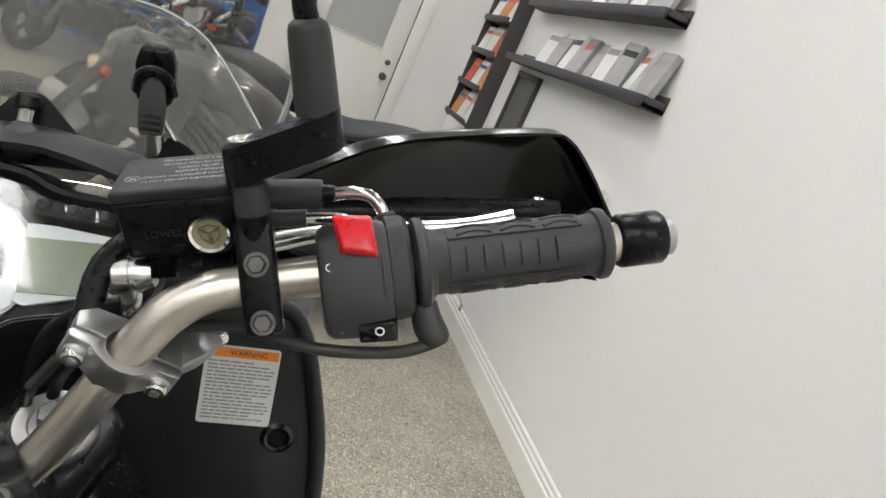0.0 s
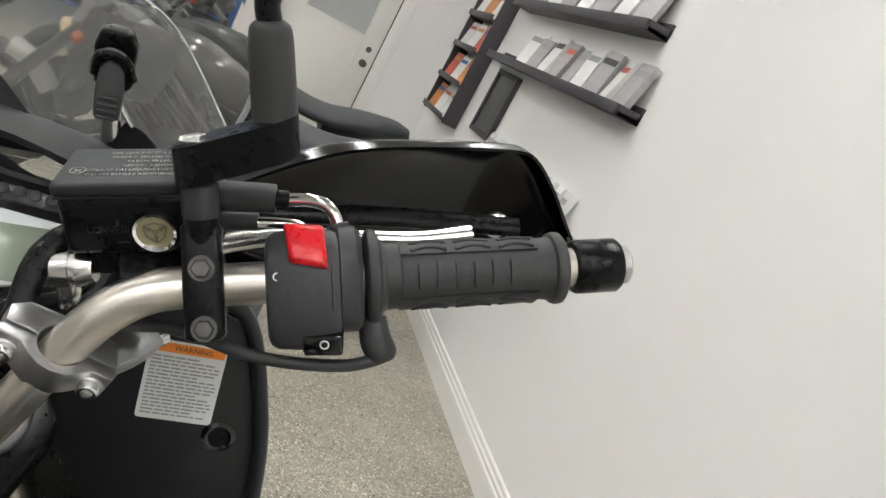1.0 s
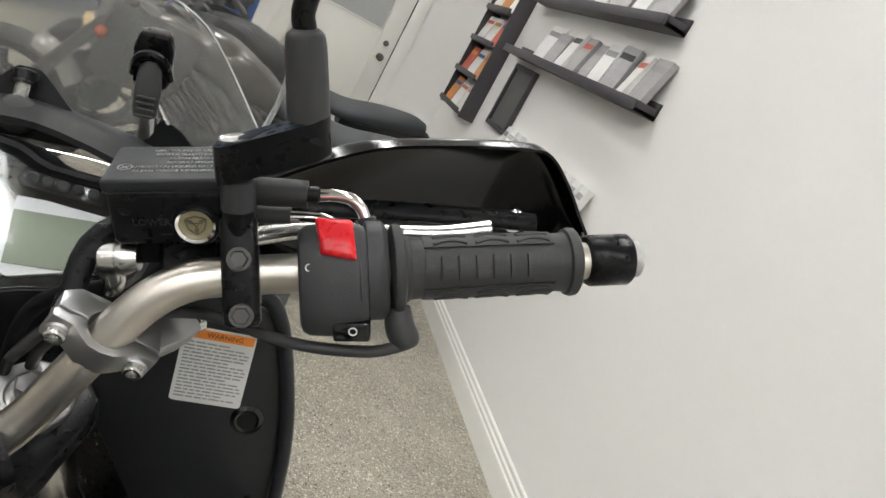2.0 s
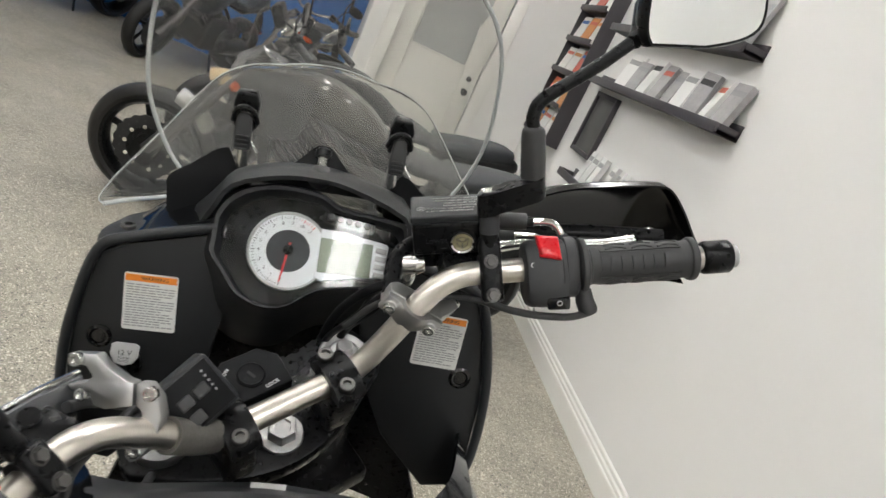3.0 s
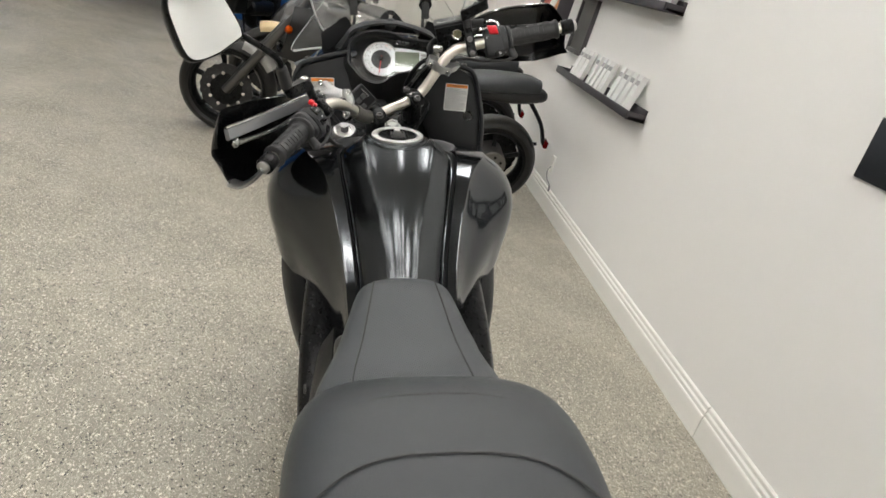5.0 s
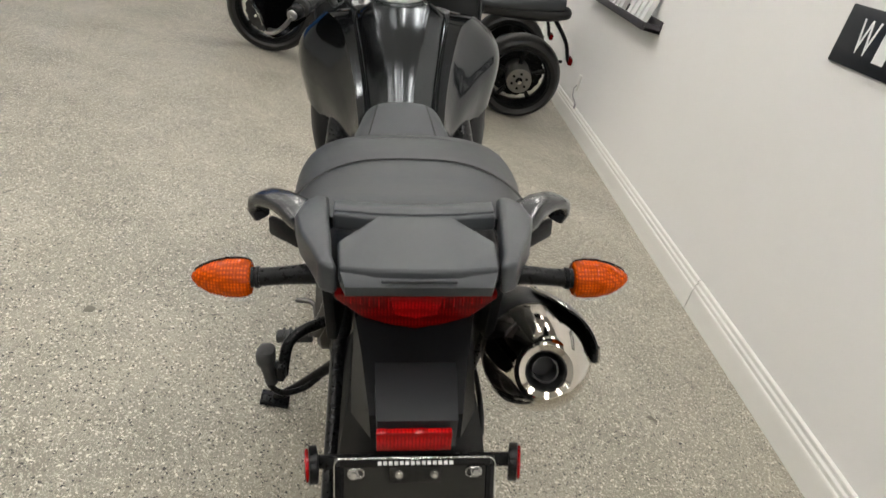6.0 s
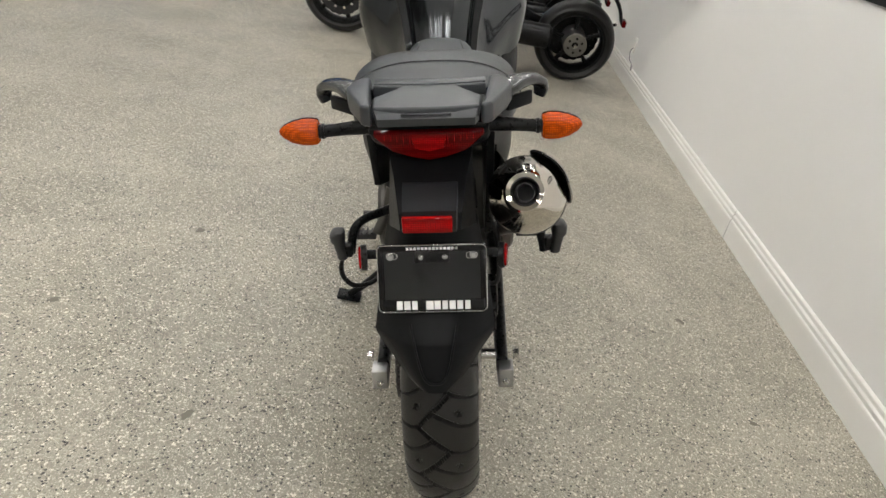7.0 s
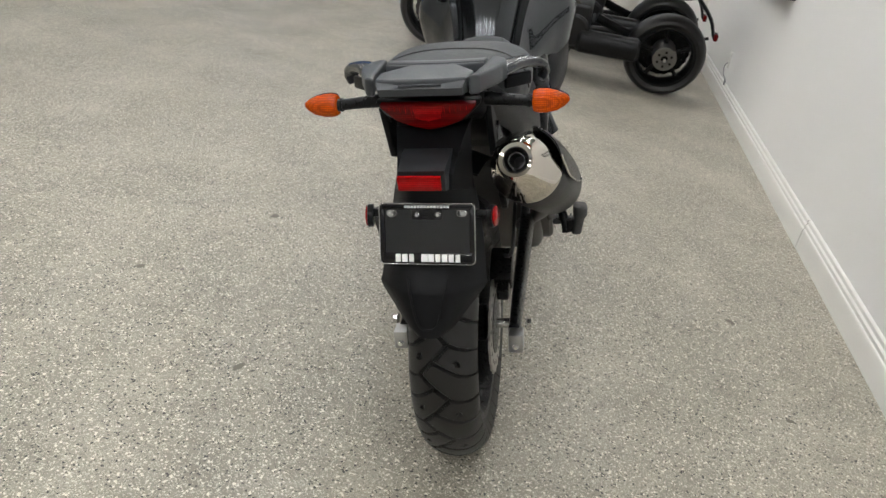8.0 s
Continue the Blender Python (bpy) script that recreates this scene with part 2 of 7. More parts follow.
# mesh tools
def V(*a):
    return Vector(a)


def curve(pts, n=6):
    """Points of a smooth line through pts, n to a stretch."""
    p = [Vector(q) for q in pts]
    p = [2 * p[0] - p[1], *p, 2 * p[-1] - p[-2]]
    out = []
    for k in range(1, len(p) - 2):
        a, b, c, d = p[k - 1:k + 3]
        for j in range(n):
            t = j / n
            out.append(0.5 * (2 * b + (c - a) * t + (2 * a - 5 * b + 4 * c - d) * t * t + (3 * b - a - 3 * c + d) * t ** 3))
    return out + [p[-2]]


def loft(rings, closed=True, caps=True):
    bm = bmesh.new()
    rows = [[bm.verts.new(v) for v in ring] for ring in rings]
    n = len(rows[0])
    for a, b in zip(rows, rows[1:]):
        for k in range(n if closed else n - 1):
            bm.faces.new((a[k], a[(k + 1) % n], b[(k + 1) % n], b[k]))
    if caps and closed:
        bm.faces.new(rows[0][::-1])
        bm.faces.new(rows[-1])
    bmesh.ops.recalc_face_normals(bm, faces=bm.faces)
    return bm


def tube(pts, radius, n=12, smooth=5, flat=1.0):
    """A round bar along pts; radius is one number or one for each point."""
    if smooth > 1:
        rad = radius if isinstance(radius, (list, tuple)) else [radius] * len(pts)
        rad = [v.x for v in curve([(r, 0, 0) for r in rad], smooth)]
        pts = curve(pts, smooth)
    else:
        pts = [Vector(p) for p in pts]
        rad = radius if isinstance(radius, (list, tuple)) else [radius] * len(pts)
    rings, side = [], None
    for k, p in enumerate(pts):
        d = (pts[min(k + 1, len(pts) - 1)] - pts[max(k - 1, 0)]).normalized()
        if side is None:
            side = d.orthogonal().normalized() if abs(d.z) > 0.9 else d.cross(V(0, 0, 1)).normalized()
        side = (side - d * side.dot(d)).normalized()
        up = d.cross(side)
        rings.append([p + rad[k] * (math.cos(a) * side + flat * math.sin(a) * up) for a in (2 * math.pi * j / n for j in range(n))])
    return loft(rings)


def lathe(profile, n=32, m=None, closed_ends=True):
    """A turned shape: (radius, height) pairs round the z axis."""
    rings = [[V(r * math.cos(2 * math.pi * j / n), r * math.sin(2 * math.pi * j / n), z) for j in range(n)] for r, z in profile]
    bm = loft(rings, True, closed_ends)
    if m is not None:
        bm.transform(m)
    return bm


def ring_solid(profile, n=48, m=None):
    """A turned ring: a closed (radius, height) outline round the z axis."""
    bm = bmesh.new()
    rows = [[bm.verts.new((r * math.cos(2 * math.pi * j / n), r * math.sin(2 * math.pi * j / n), z)) for j in range(n)] for r, z in profile]
    for a, b in zip(rows, rows[1:] + rows[:1]):
        for j in range(n):
            bm.faces.new((a[j], a[(j + 1) % n], b[(j + 1) % n], b[j]))
    bmesh.ops.recalc_face_normals(bm, faces=bm.faces)
    if m is not None:
        bm.transform(m)
    return bm


def bevelled(bm, width, segments=2, angle=30):
    if width:
        edges = [e for e in bm.edges if len(e.link_faces) == 2 and e.calc_face_angle() > radians(angle)]
        bmesh.ops.bevel(bm, geom=edges, offset=width, segments=segments, affect="EDGES", profile=0.5, clamp_overlap=True)
    return bm


def box(sx, sy, sz, m=None, bevel=0.002, segments=2):
    bm = bmesh.new()
    bmesh.ops.create_cube(bm, size=1)
    bm.transform(Matrix.Diagonal((sx, sy, sz, 1)))
    bevelled(bm, bevel, segments)
    if m is not None:
        bm.transform(m)
    return bm


def prism(outline, depth, m=None, bevel=0.0015, segments=2):
    """A plate: a 2D outline in x, y, from z = 0 to depth."""
    bm = bmesh.new()
    low = [bm.verts.new((x, y, 0)) for x, y in outline]
    high = [bm.verts.new((x, y, depth)) for x, y in outline]
    bm.faces.new(low[::-1])
    bm.faces.new(high)
    for k in range(len(low)):
        j = (k + 1) % len(low)
        bm.faces.new((low[k], low[j], high[j], high[k]))
    bmesh.ops.recalc_face_normals(bm, faces=bm.faces)
    bevelled(bm, bevel, segments)
    if m is not None:
        bm.transform(m)
    return bm


def dense(rows, nu=4, nv=4):
    """A finer net through the points of a coarse one."""
    across = [curve(r, nv) for r in rows]
    along = [curve([r[k] for r in across], nu) for k in range(len(across[0]))]
    return [[along[k][j] for k in range(len(along))] for j in range(len(along[0]))]


def shell(rows, thick=0.004, nu=4, nv=4):
    """A curved sheet with thickness through a net of points."""
    net = dense(rows, nu, nv)
    bm = bmesh.new()
    vs = [[bm.verts.new(p) for p in r] for r in net]
    for a, b in zip(vs, vs[1:]):
        for k in range(len(a) - 1):
            bm.faces.new((a[k], a[k + 1], b[k + 1], b[k]))
    bmesh.ops.recalc_face_normals(bm, faces=bm.faces)
    if thick:
        bmesh.ops.solidify(bm, geom=bm.faces[:], thickness=thick)
        bmesh.ops.recalc_face_normals(bm, faces=bm.faces)
    return bm


def merged(*bms):
    out = bmesh.new()
    for bm in bms:
        me = bpy.data.meshes.new("m")
        bm.to_mesh(me)
        bm.free()
        out.from_mesh(me)
        bpy.data.meshes.remove(me)
    return out


def mirrored(bm):
    out = bm.copy()
    out.transform(Matrix.Diagonal((-1, 1, 1, 1)))
    bmesh.ops.reverse_faces(out, faces=out.faces)
    return out


def part(name, bm, mat, parent=None, label="", smooth=40):
    me = bpy.data.meshes.new(name)
    bm.to_mesh(me)
    bm.free()
    me.materials.append(mat)
    if smooth:
        me.polygons.foreach_set("use_smooth", [True] * len(me.polygons))
        me.set_sharp_from_angle(angle=radians(smooth))
    ob = new(name, me)
    if parent:
        ob.parent = parent
    if label:
        ob["label"] = label
    return ob


def words(text, size, m, mat, parent, name="lettering", depth=0.0004, align="CENTER", label=""):
    cu = bpy.data.curves.new("text", "FONT")
    cu.body, cu.size, cu.extrude, cu.align_x, cu.align_y = text, size, depth, align, "CENTER"
    cu.resolution_u = 2
    tmp = bpy.data.objects.new("text", cu)
    me = bpy.data.meshes.new_from_object(tmp)
    bpy.data.objects.remove(tmp)
    bm = bmesh.new()
    bm.from_mesh(me)
    bpy.data.meshes.remove(me)
    bm.transform(m)
    return part(name, bm, mat, parent, label, smooth=0)


def axes(o, x, y):
    """The pose with its origin at o, and its x and y axes along x and y."""
    x = Vector(x).normalized()
    z = x.cross(Vector(y)).normalized()
    y = z.cross(x)
    m = Matrix((x, y, z)).transposed().to_4x4()
    m.translation = o
    return m


def along(a, b):
    """The pose at a whose z axis points at b, and the length."""
    d = Vector(b) - Vector(a)
    m = d.to_track_quat("Z", "Y").to_matrix().to_4x4()
    m.translation = a
    return m, d.length


def rod(a, b, r, n=16, bevel=0.001):
    m, h = along(a, b)
    bm = lathe([(max(r - bevel, 1e-4), 0), (r, bevel), (r, h - bevel), (max(r - bevel, 1e-4), h)], n)
    bm.transform(m)
    return bm


def hexbolt(m, r=0.006, h=0.005):
    return merged(lathe([(r * 1.25, 0), (r * 1.3, 0.0008), (r * 1.25, 0.0016)], 20, m.copy()),
                  lathe([(r, 0.0016), (r, h), (r * 0.85, h + 0.001), (0.0005, h + 0.001)], 6, m.copy()))


def socket(m, r=0.006, h=0.006):
    return lathe([(r, 0), (r, h - 0.001), (r - 0.001, h), (r * 0.55, h), (r * 0.5, h - 0.003), (0.0003, h - 0.003)], 18, m)


def thing(name, label, category, m=None, group="", kind=""):
    e = new(name)
    e.empty_display_size = 0.1
    if m is not None:
        e.matrix_basis = m
    return tagged(e, label, category, group, kind)


# room
def slab(name, x0, x1, y0, y1, z0, z1, mat, label, category, bevel=0):
    bm = box(x1 - x0, y1 - y0, z1 - z0, Matrix.Translation(((x0 + x1) / 2, (y0 + y1) / 2, (z0 + z1) / 2)), bevel)
    return tagged(part(name, bm, mat, smooth=30 if bevel else 0), label, category, kind="structure")


slab("floor", LEFT_X - 0.2, WALL_X + 0.2, NEAR_Y - 0.2, FAR_Y + 0.2, -0.15, 0, FLOOR, "grey epoxy floor with light and dark flakes", "floor")
slab("wall_east", WALL_X, WALL_X + 0.15, NEAR_Y, FAR_Y, 0, CEIL_Z, WALL, "plain white painted wall", "wall")
# west and south walls are unseen, added grey to cut the room's fill
slab("wall_west", LEFT_X - 0.15, LEFT_X, NEAR_Y, FAR_Y, 0, CEIL_Z, UNSEEN_WALL, "unseen plain wall, grey to hold down bounced light", "wall")
slab("wall_south", LEFT_X, WALL_X, NEAR_Y - 0.15, NEAR_Y, 0, CEIL_Z, UNSEEN_WALL, "unseen plain wall, grey to hold down bounced light", "wall")
slab("wall_north", LEFT_X, 0.05, FAR_Y, FAR_Y + 0.15, 0, CEIL_Z, BLUE_WALL, "blue painted wall behind the parked motorcycles", "wall")
# wall with the office door, and its return to the far wall
DOOR_L, DOOR_R, DOOR_H = 0.24, 1.08, 2.05
slab("wall_office_left", 0.05, DOOR_L, DOOR_Y, DOOR_Y + 0.12, 0, CEIL_Z, WALL, "white painted wall beside the office door", "wall")
slab("wall_office_right", DOOR_R, WALL_X, DOOR_Y, DOOR_Y + 0.12, 0, CEIL_Z, WALL, "white painted wall beside the office door", "wall")
slab("wall_office_top", DOOR_L, DOOR_R, DOOR_Y, DOOR_Y + 0.12, DOOR_H, CEIL_Z, WALL, "white painted wall above the office door", "wall")
slab("wall_office_return", 0.05, 0.17, DOOR_Y + 0.12, FAR_Y + 0.15, 0, CEIL_Z, WALL, "white painted return wall", "wall")


def skirting_profile():
    return [(0, 0), (0.018, 0), (0.018, 0.092), (0.0165, 0.098), (0.012, 0.101), (0.012, 0.107), (0.0150, 0.112), (0.0155, 0.119), (0.009, 0.125), (0.008, 0.131), (0.0115, 0.136), (0.0105, 0.143), (0.004, 0.147), (0, 0.147)]


def skirting(y0, y1, proud=0.0):
    m = Matrix(((-1, 0, 0, WALL_X - 0.001 - proud), (0, 0, 1, y0), (0, 1, 0, 0), (0, 0, 0, 1)))
    return prism(skirting_profile(), y1 - y0, m, 0)


JOINT = 1.25
tagged(part("baseboard", skirting(NEAR_Y, JOINT - 0.0025), TRIM, smooth=0), "white moulded skirting board along the wall", "baseboard", kind="structure")
tagged(part("baseboard", skirting(JOINT + 0.0025, DOOR_Y, 0.0025), TRIM, smooth=0), "white moulded skirting board along the wall", "baseboard", kind="structure")

# ceiling with panels
cbm = bmesh.new()
bmesh.ops.create_cube(cbm, size=1)
cbm.transform(Matrix.Translation(((LEFT_X + WALL_X) / 2, (NEAR_Y + FAR_Y) / 2, CEIL_Z + 0.1)) @ Matrix.Diagonal((WALL_X - LEFT_X + 0.3, FAR_Y - NEAR_Y + 0.3, 0.1, 1)))
tiles = [cbm]
x = LEFT_X
while x < WALL_X:
    tiles.append(box(0.025, FAR_Y - NEAR_Y, 0.012, Matrix.Translation((x, (NEAR_Y + FAR_Y) / 2, CEIL_Z + 0.044)), 0))
    x += 0.6
y = NEAR_Y
while y < FAR_Y:
    tiles.append(box(WALL_X - LEFT_X, 0.025, 0.012, Matrix.Translation(((LEFT_X + WALL_X) / 2, y, CEIL_Z + 0.043)), 0))
    y += 0.6
tagged(part("ceiling", merged(*tiles), CEILING, smooth=0), "grey tiled ceiling with a thin grid", "ceiling", kind="structure")


def panel_light():
    e = thing("ceiling_light", "white recessed ceiling panel lamp, lit", "ceiling light", group="ceiling panel lamps")
    part("frame", ring_solid([(0.43, 0), (0.46, 0), (0.46, 0.03), (0.43, 0.03)], 4, Matrix.Diagonal((0.222, 1.9, 1, 1)) @ pose(0, 0, 0, 0, 0, 45)), TRIM, e, smooth=0)
    part("diffuser", box(0.128, 1.14, 0.012, pose(0, 0, 0.018), 0.001), PANEL, e, "glowing diffuser", smooth=0)
    return e


first = panel_light()
first.matrix_basis = pose(*PANELS[0], CEIL_Z)
for px_, py_ in PANELS[1:]:
    copy_thing(first, pose(px_, py_, CEIL_Z))


def office_door():
    w, h = DOOR_R - DOOR_L - 0.07, DOOR_H - 0.035
    e = thing("door_1", "closed white office door with a frosted pane", "door", pose(DOOR_L + 0.035, DOOR_Y + 0.03, 0), kind="structure")
    a, b, c, d = 0.145, 0.635, 1.20, 1.86
    stiles = [box(a, 0.042, h, pose(a / 2, 0.021, h / 2), 0.002), box(w - b, 0.042, h, pose((w + b) / 2, 0.021, h / 2), 0.002),
              box(b - a, 0.042, c, pose((a + b) / 2, 0.021, c / 2), 0.002), box(b - a, 0.042, h - d, pose((a + b) / 2, 0.021, (h + d) / 2), 0.002)]
    part("leaf", merged(*stiles), DOOR_PAINT, e)
    part("pane", box(b - a, 0.008, d - c, pose((a + b) / 2, 0.022, (c + d) / 2), 0), FROSTED, e, "grey frosted pane", smooth=0)
    bead = 0.014
    for x0, x1, z0, z1 in ((a, b, c, c + bead), (a, b, d - bead, d), (a, a + bead, c, d), (b - bead, b, c, d)):
        part("glazing_bead", box(x1 - x0, 0.012, z1 - z0, pose((x0 + x1) / 2, -0.004, (z0 + z1) / 2), 0.002), DOOR_PAINT, e)
    part("door_knob", lathe([(0.028, 0), (0.028, 0.006), (0.011, 0.012), (0.011, 0.03), (0.024, 0.042), (0.027, 0.055), (0.018, 0.064), (0.001, 0.065)], 24, pose(w - 0.07, 0, 1.02, 90)), DARK_STEEL, e)
    part("lock", lathe([(0.022, 0), (0.022, 0.008), (0.014, 0.012), (0.001, 0.012)], 20, pose(w - 0.07, 0, 1.13, 90)), DARK_STEEL, e)
    for x0, x1, z0, z1 in ((-0.1, -0.002, 0, DOOR_H + 0.06), (w + 0.002, w + 0.1, 0, DOOR_H + 0.06), (-0.1, w + 0.1, DOOR_H - 0.03, DOOR_H + 0.065)):
        part("casing", box(x1 - x0, 0.02, z1 - z0, pose((x0 + x1) / 2, -0.0415, (z0 + z1) / 2), 0.004), TRIM, e)
    return e


office_door()


# the motorcycle in the middle: x right, y ahead, z up from the rear tyre's foot, leaning on its side stand
bike = thing("motorcycle", "black and dark grey adventure touring motorcycle leaning on its side stand", "motorcycle", pose(0.294, -0.538, 0, 0, -13.4, 1.7))


def both(name, bm, mat, parent=bike, label=""):
    m = mirrored(bm)
    return part(name, bm, mat, parent, label), part(name, m, mat, parent, label)


def ring(y, hw, z0, z1, power=2.6, n=40, cx=0.0):
    """A rounded cross-section at y, hw half wide, from z0 to z1."""
    out, zc, hz = [], (z0 + z1) / 2, (z1 - z0) / 2
    for k in range(n):
        a = 2 * math.pi * k / n
        c, s = math.cos(a), math.sin(a)
        out.append(V(cx + hw * math.copysign(abs(c) ** (2 / power), c), y, zc + hz * math.copysign(abs(s) ** (2 / power), s)))
    return out


def smooth_loft(rows, sub=5, **kw):
    """Rounded cross-sections (y, half width, low, high) joined smoothly along y."""
    p = curve([(r[0], r[1], r[2]) for r in rows], sub)
    q = curve([(r[3], 0, 0) for r in rows], sub)
    return loft([ring(a.x, max(a.y, 0.002), a.z, b.x, **kw) for a, b in zip(p, q)])


# fuel tank: a ridged centre section
TANK_ROWS = [(1.075, 1.000, 0.058, 0.965, 0.62), (1.045, 1.042, 0.080, 1.000, 0.62), (1.00, 1.060, 0.100, 1.020, 0.62), (0.95, 1.067, 0.111, 1.022, 0.62), (0.90, 1.058, 0.109, 1.002, 0.61),
             (0.84, 1.026, 0.097, 0.960, 0.57), (0.78, 0.978, 0.085, 0.902, 0.46), (0.73, 0.930, 0.078, 0.852, 0.36), (0.68, 0.872, 0.073, 0.808, 0.30), (0.60, 0.815, 0.068, 0.770, 0.28)]


def tank_row(y, zc, h, ze, r):
    """One cross-section: a middle ridge, two side ridges at r, hollow between them."""
    out = [V(-h, y, ze - 0.10)]
    ease = lambda x, a, b: (lambda q: q * q * (3 - 2 * q))(min(1, max(0, (x - a) / (b - a))))
    fall, half = 0.0, [(0, 0.0)]
    for k in range(1, 81):
        x = (k - 0.5) / 80
        fall += 0.16 / r * ease(x, 0, 0.22 * r) * (1 - 0.95 * ease(x, 0.30 * r, 0.80 * r)) + 1.5 * ease(x, 0.88 * r, r + 0.10 * (1 - r)) + 1.3 * ease(x, r + 0.35 * (1 - r), 1)
        if k % 4 == 0:
            half.append((k / 80, fall))
    half = [(x, 1 - f / fall) for x, f in half]
    for s, up in [(-s, u) for s, u in half[:0:-1]] + half:
        out.append(V(s * h, y, ze + (zc - ze) * up))
    return out + [V(h, y, ze - 0.10)]


tank = part("fuel_tank", shell([tank_row(*r) for r in TANK_ROWS], 0.004, 5, 2), TANK_PAINT, bike, "satin dark metallic fuel tank", smooth=60)
CAP = axes((0, 0.953, 1.0665), (1, 0, 0), (0, 1, 0.06))
part("filler_base", lathe([(0.060, -0.012), (0.058, -0.0045), (0.0555, -0.0005), (0.053, 0.0005), (0.001, 0.0005)], 56, CAP), TANK_PAINT, tank)
part("filler_ring", ring_solid([(0.0510, 0.000), (0.0510, 0.0045), (0.0497, 0.0055), (0.0395, 0.0055), (0.0385, 0.0045), (0.0385, 0.000)], 56, CAP), CAST_ALU, tank, "silver filler cap ring")
part("filler_cap", lathe([(0.038, 0.000), (0.038, 0.003), (0.0365, 0.0045), (0.001, 0.005)], 40, CAP), GLOSS_BLACK, tank, "glossy black filler cap")
part("key_flap", box(0.028, 0.040, 0.004, CAP @ pose(0, -0.010, 0.0065), 0.0015), SATIN_BLACK, tank)
part("key_tab", box(0.012, 0.010, 0.005, CAP @ pose(0, 0.016, 0.0075), 0.0015), CAST_ALU, tank)
for k in range(6):
    a = 2 * math.pi * (k + 0.5) / 6
    for j in (-1, 0, 1):
        part("ring_print", box(0.0022, 0.006, 0.0006, CAP @ pose(0, 0, 0.0056, 0, 0, math.degrees(a) + 6 * j) @ pose(0, 0.0455, 0), 0), PRINT_GREY, tank, smooth=0)

# tank side shrouds
SHROUD = [[(0.222, 1.335, 0.955), (0.230, 1.335, 0.935), (0.235, 1.335, 0.900), (0.236, 1.335, 0.850), (0.225, 1.335, 0.760)],
          [(0.187, 1.20, 0.985), (0.210, 1.20, 0.972), (0.232, 1.20, 0.940), (0.245, 1.20, 0.890), (0.235, 1.20, 0.790)],
          [(0.150, 1.12, 1.006), (0.198, 1.12, 0.992), (0.238, 1.12, 0.952), (0.256, 1.12, 0.900), (0.240, 1.12, 0.820)],
          [(0.130, 1.05, 1.028), (0.194, 1.05, 1.014), (0.243, 1.05, 0.972), (0.265, 1.05, 0.915), (0.250, 1.05, 0.830)],
          [(0.122, 0.97, 1.034), (0.178, 0.97, 1.024), (0.228, 0.97, 0.972), (0.250, 0.97, 0.905), (0.232, 0.97, 0.800)],
          [(0.115, 0.90, 1.020), (0.146, 0.90, 1.010), (0.178, 0.90, 0.952), (0.202, 0.90, 0.876), (0.185, 0.90, 0.770)],
          [(0.1035, 0.84, 0.974), (0.126, 0.84, 0.966), (0.146, 0.84, 0.905), (0.163, 0.84, 0.835), (0.150, 0.84, 0.740)],
          [(0.0915, 0.78, 0.914), (0.110, 0.78, 0.906), (0.123, 0.78, 0.850), (0.133, 0.78, 0.785), (0.124, 0.78, 0.700)],
          [(0.0835, 0.72, 0.858), (0.100, 0.72, 0.850), (0.110, 0.72, 0.800), (0.117, 0.72, 0.745), (0.110, 0.72, 0.680)],
          [(0.0765, 0.63, 0.798), (0.092, 0.63, 0.790), (0.102, 0.63, 0.750), (0.108, 0.63, 0.710), (0.102, 0.63, 0.660)]]
# a rounded crease along the second line
SHROUD = [[V(*a), V(*a).lerp(V(*b), 0.86), V(*b), V(*b).lerp(V(*c), 0.12), V(*c), V(*d), V(*e)] for a, b, c, d, e in SHROUD]
both("tank_shroud", shell(SHROUD, 0.004, 6, 5), SHROUD_PAINT, label="glossy dark grey tank shroud")
# seam strip between tank and shroud
both("seam_strip", tube([(0.112, 1.02, 1.018), (0.117, 0.97, 1.022), (0.1125, 0.90, 1.004), (0.1005, 0.84, 0.960), (0.0885, 0.78, 0.902), (0.0805, 0.72, 0.848), (0.073, 0.64, 0.790)], 0.0045, 8), BLACK_PLASTIC)
# collar ahead of the tank
part("tank_collar", shell([[(-0.155, 1.13, 1.000), (-0.11, 1.105, 1.015), (-0.05, 1.105, 1.022), (0, 1.108, 1.024), (0.05, 1.105, 1.022), (0.11, 1.105, 1.015), (0.155, 1.13, 1.000)],
                           [(-0.145, 1.075, 1.018), (-0.10, 1.065, 1.033), (-0.05, 1.082, 1.030), (0, 1.086, 1.030), (0.05, 1.082, 1.030), (0.10, 1.065, 1.033), (0.145, 1.075, 1.018)],
                           [(-0.125, 1.03, 1.022), (-0.106, 1.04, 1.012), (-0.06, 1.068, 1.012), (0, 1.08, 1.005), (0.06, 1.068, 1.012), (0.106, 1.04, 1.012), (0.125, 1.03, 1.022)]], 0.004, 4, 4), SWITCH_PLASTIC, bike, "dark grey plastic collar ahead of the tank")
part("collar_drop", shell([[(-0.155, 1.13, 1.000), (-0.11, 1.105, 1.015), (0, 1.108, 1.024), (0.11, 1.105, 1.015), (0.155, 1.13, 1.000)],
                           [(-0.15, 1.135, 0.95), (-0.11, 1.112, 0.95), (0, 1.114, 0.95), (0.11, 1.112, 0.95), (0.15, 1.135, 0.95)],
                           [(-0.15, 1.14, 0.86), (-0.11, 1.12, 0.86), (0, 1.12, 0.86), (0.11, 1.12, 0.86), (0.15, 1.14, 0.86)]], 0.004, 3, 3), BLACK_PLASTIC, bike)
part("maker_badge", box(0.030, 0.010, 0.0012, axes((0.0, 1.094, 1.0295), (1, 0, 0), (0, 1, 0.1)), 0), CAST_ALU, bike, "small silver badge", smooth=0)

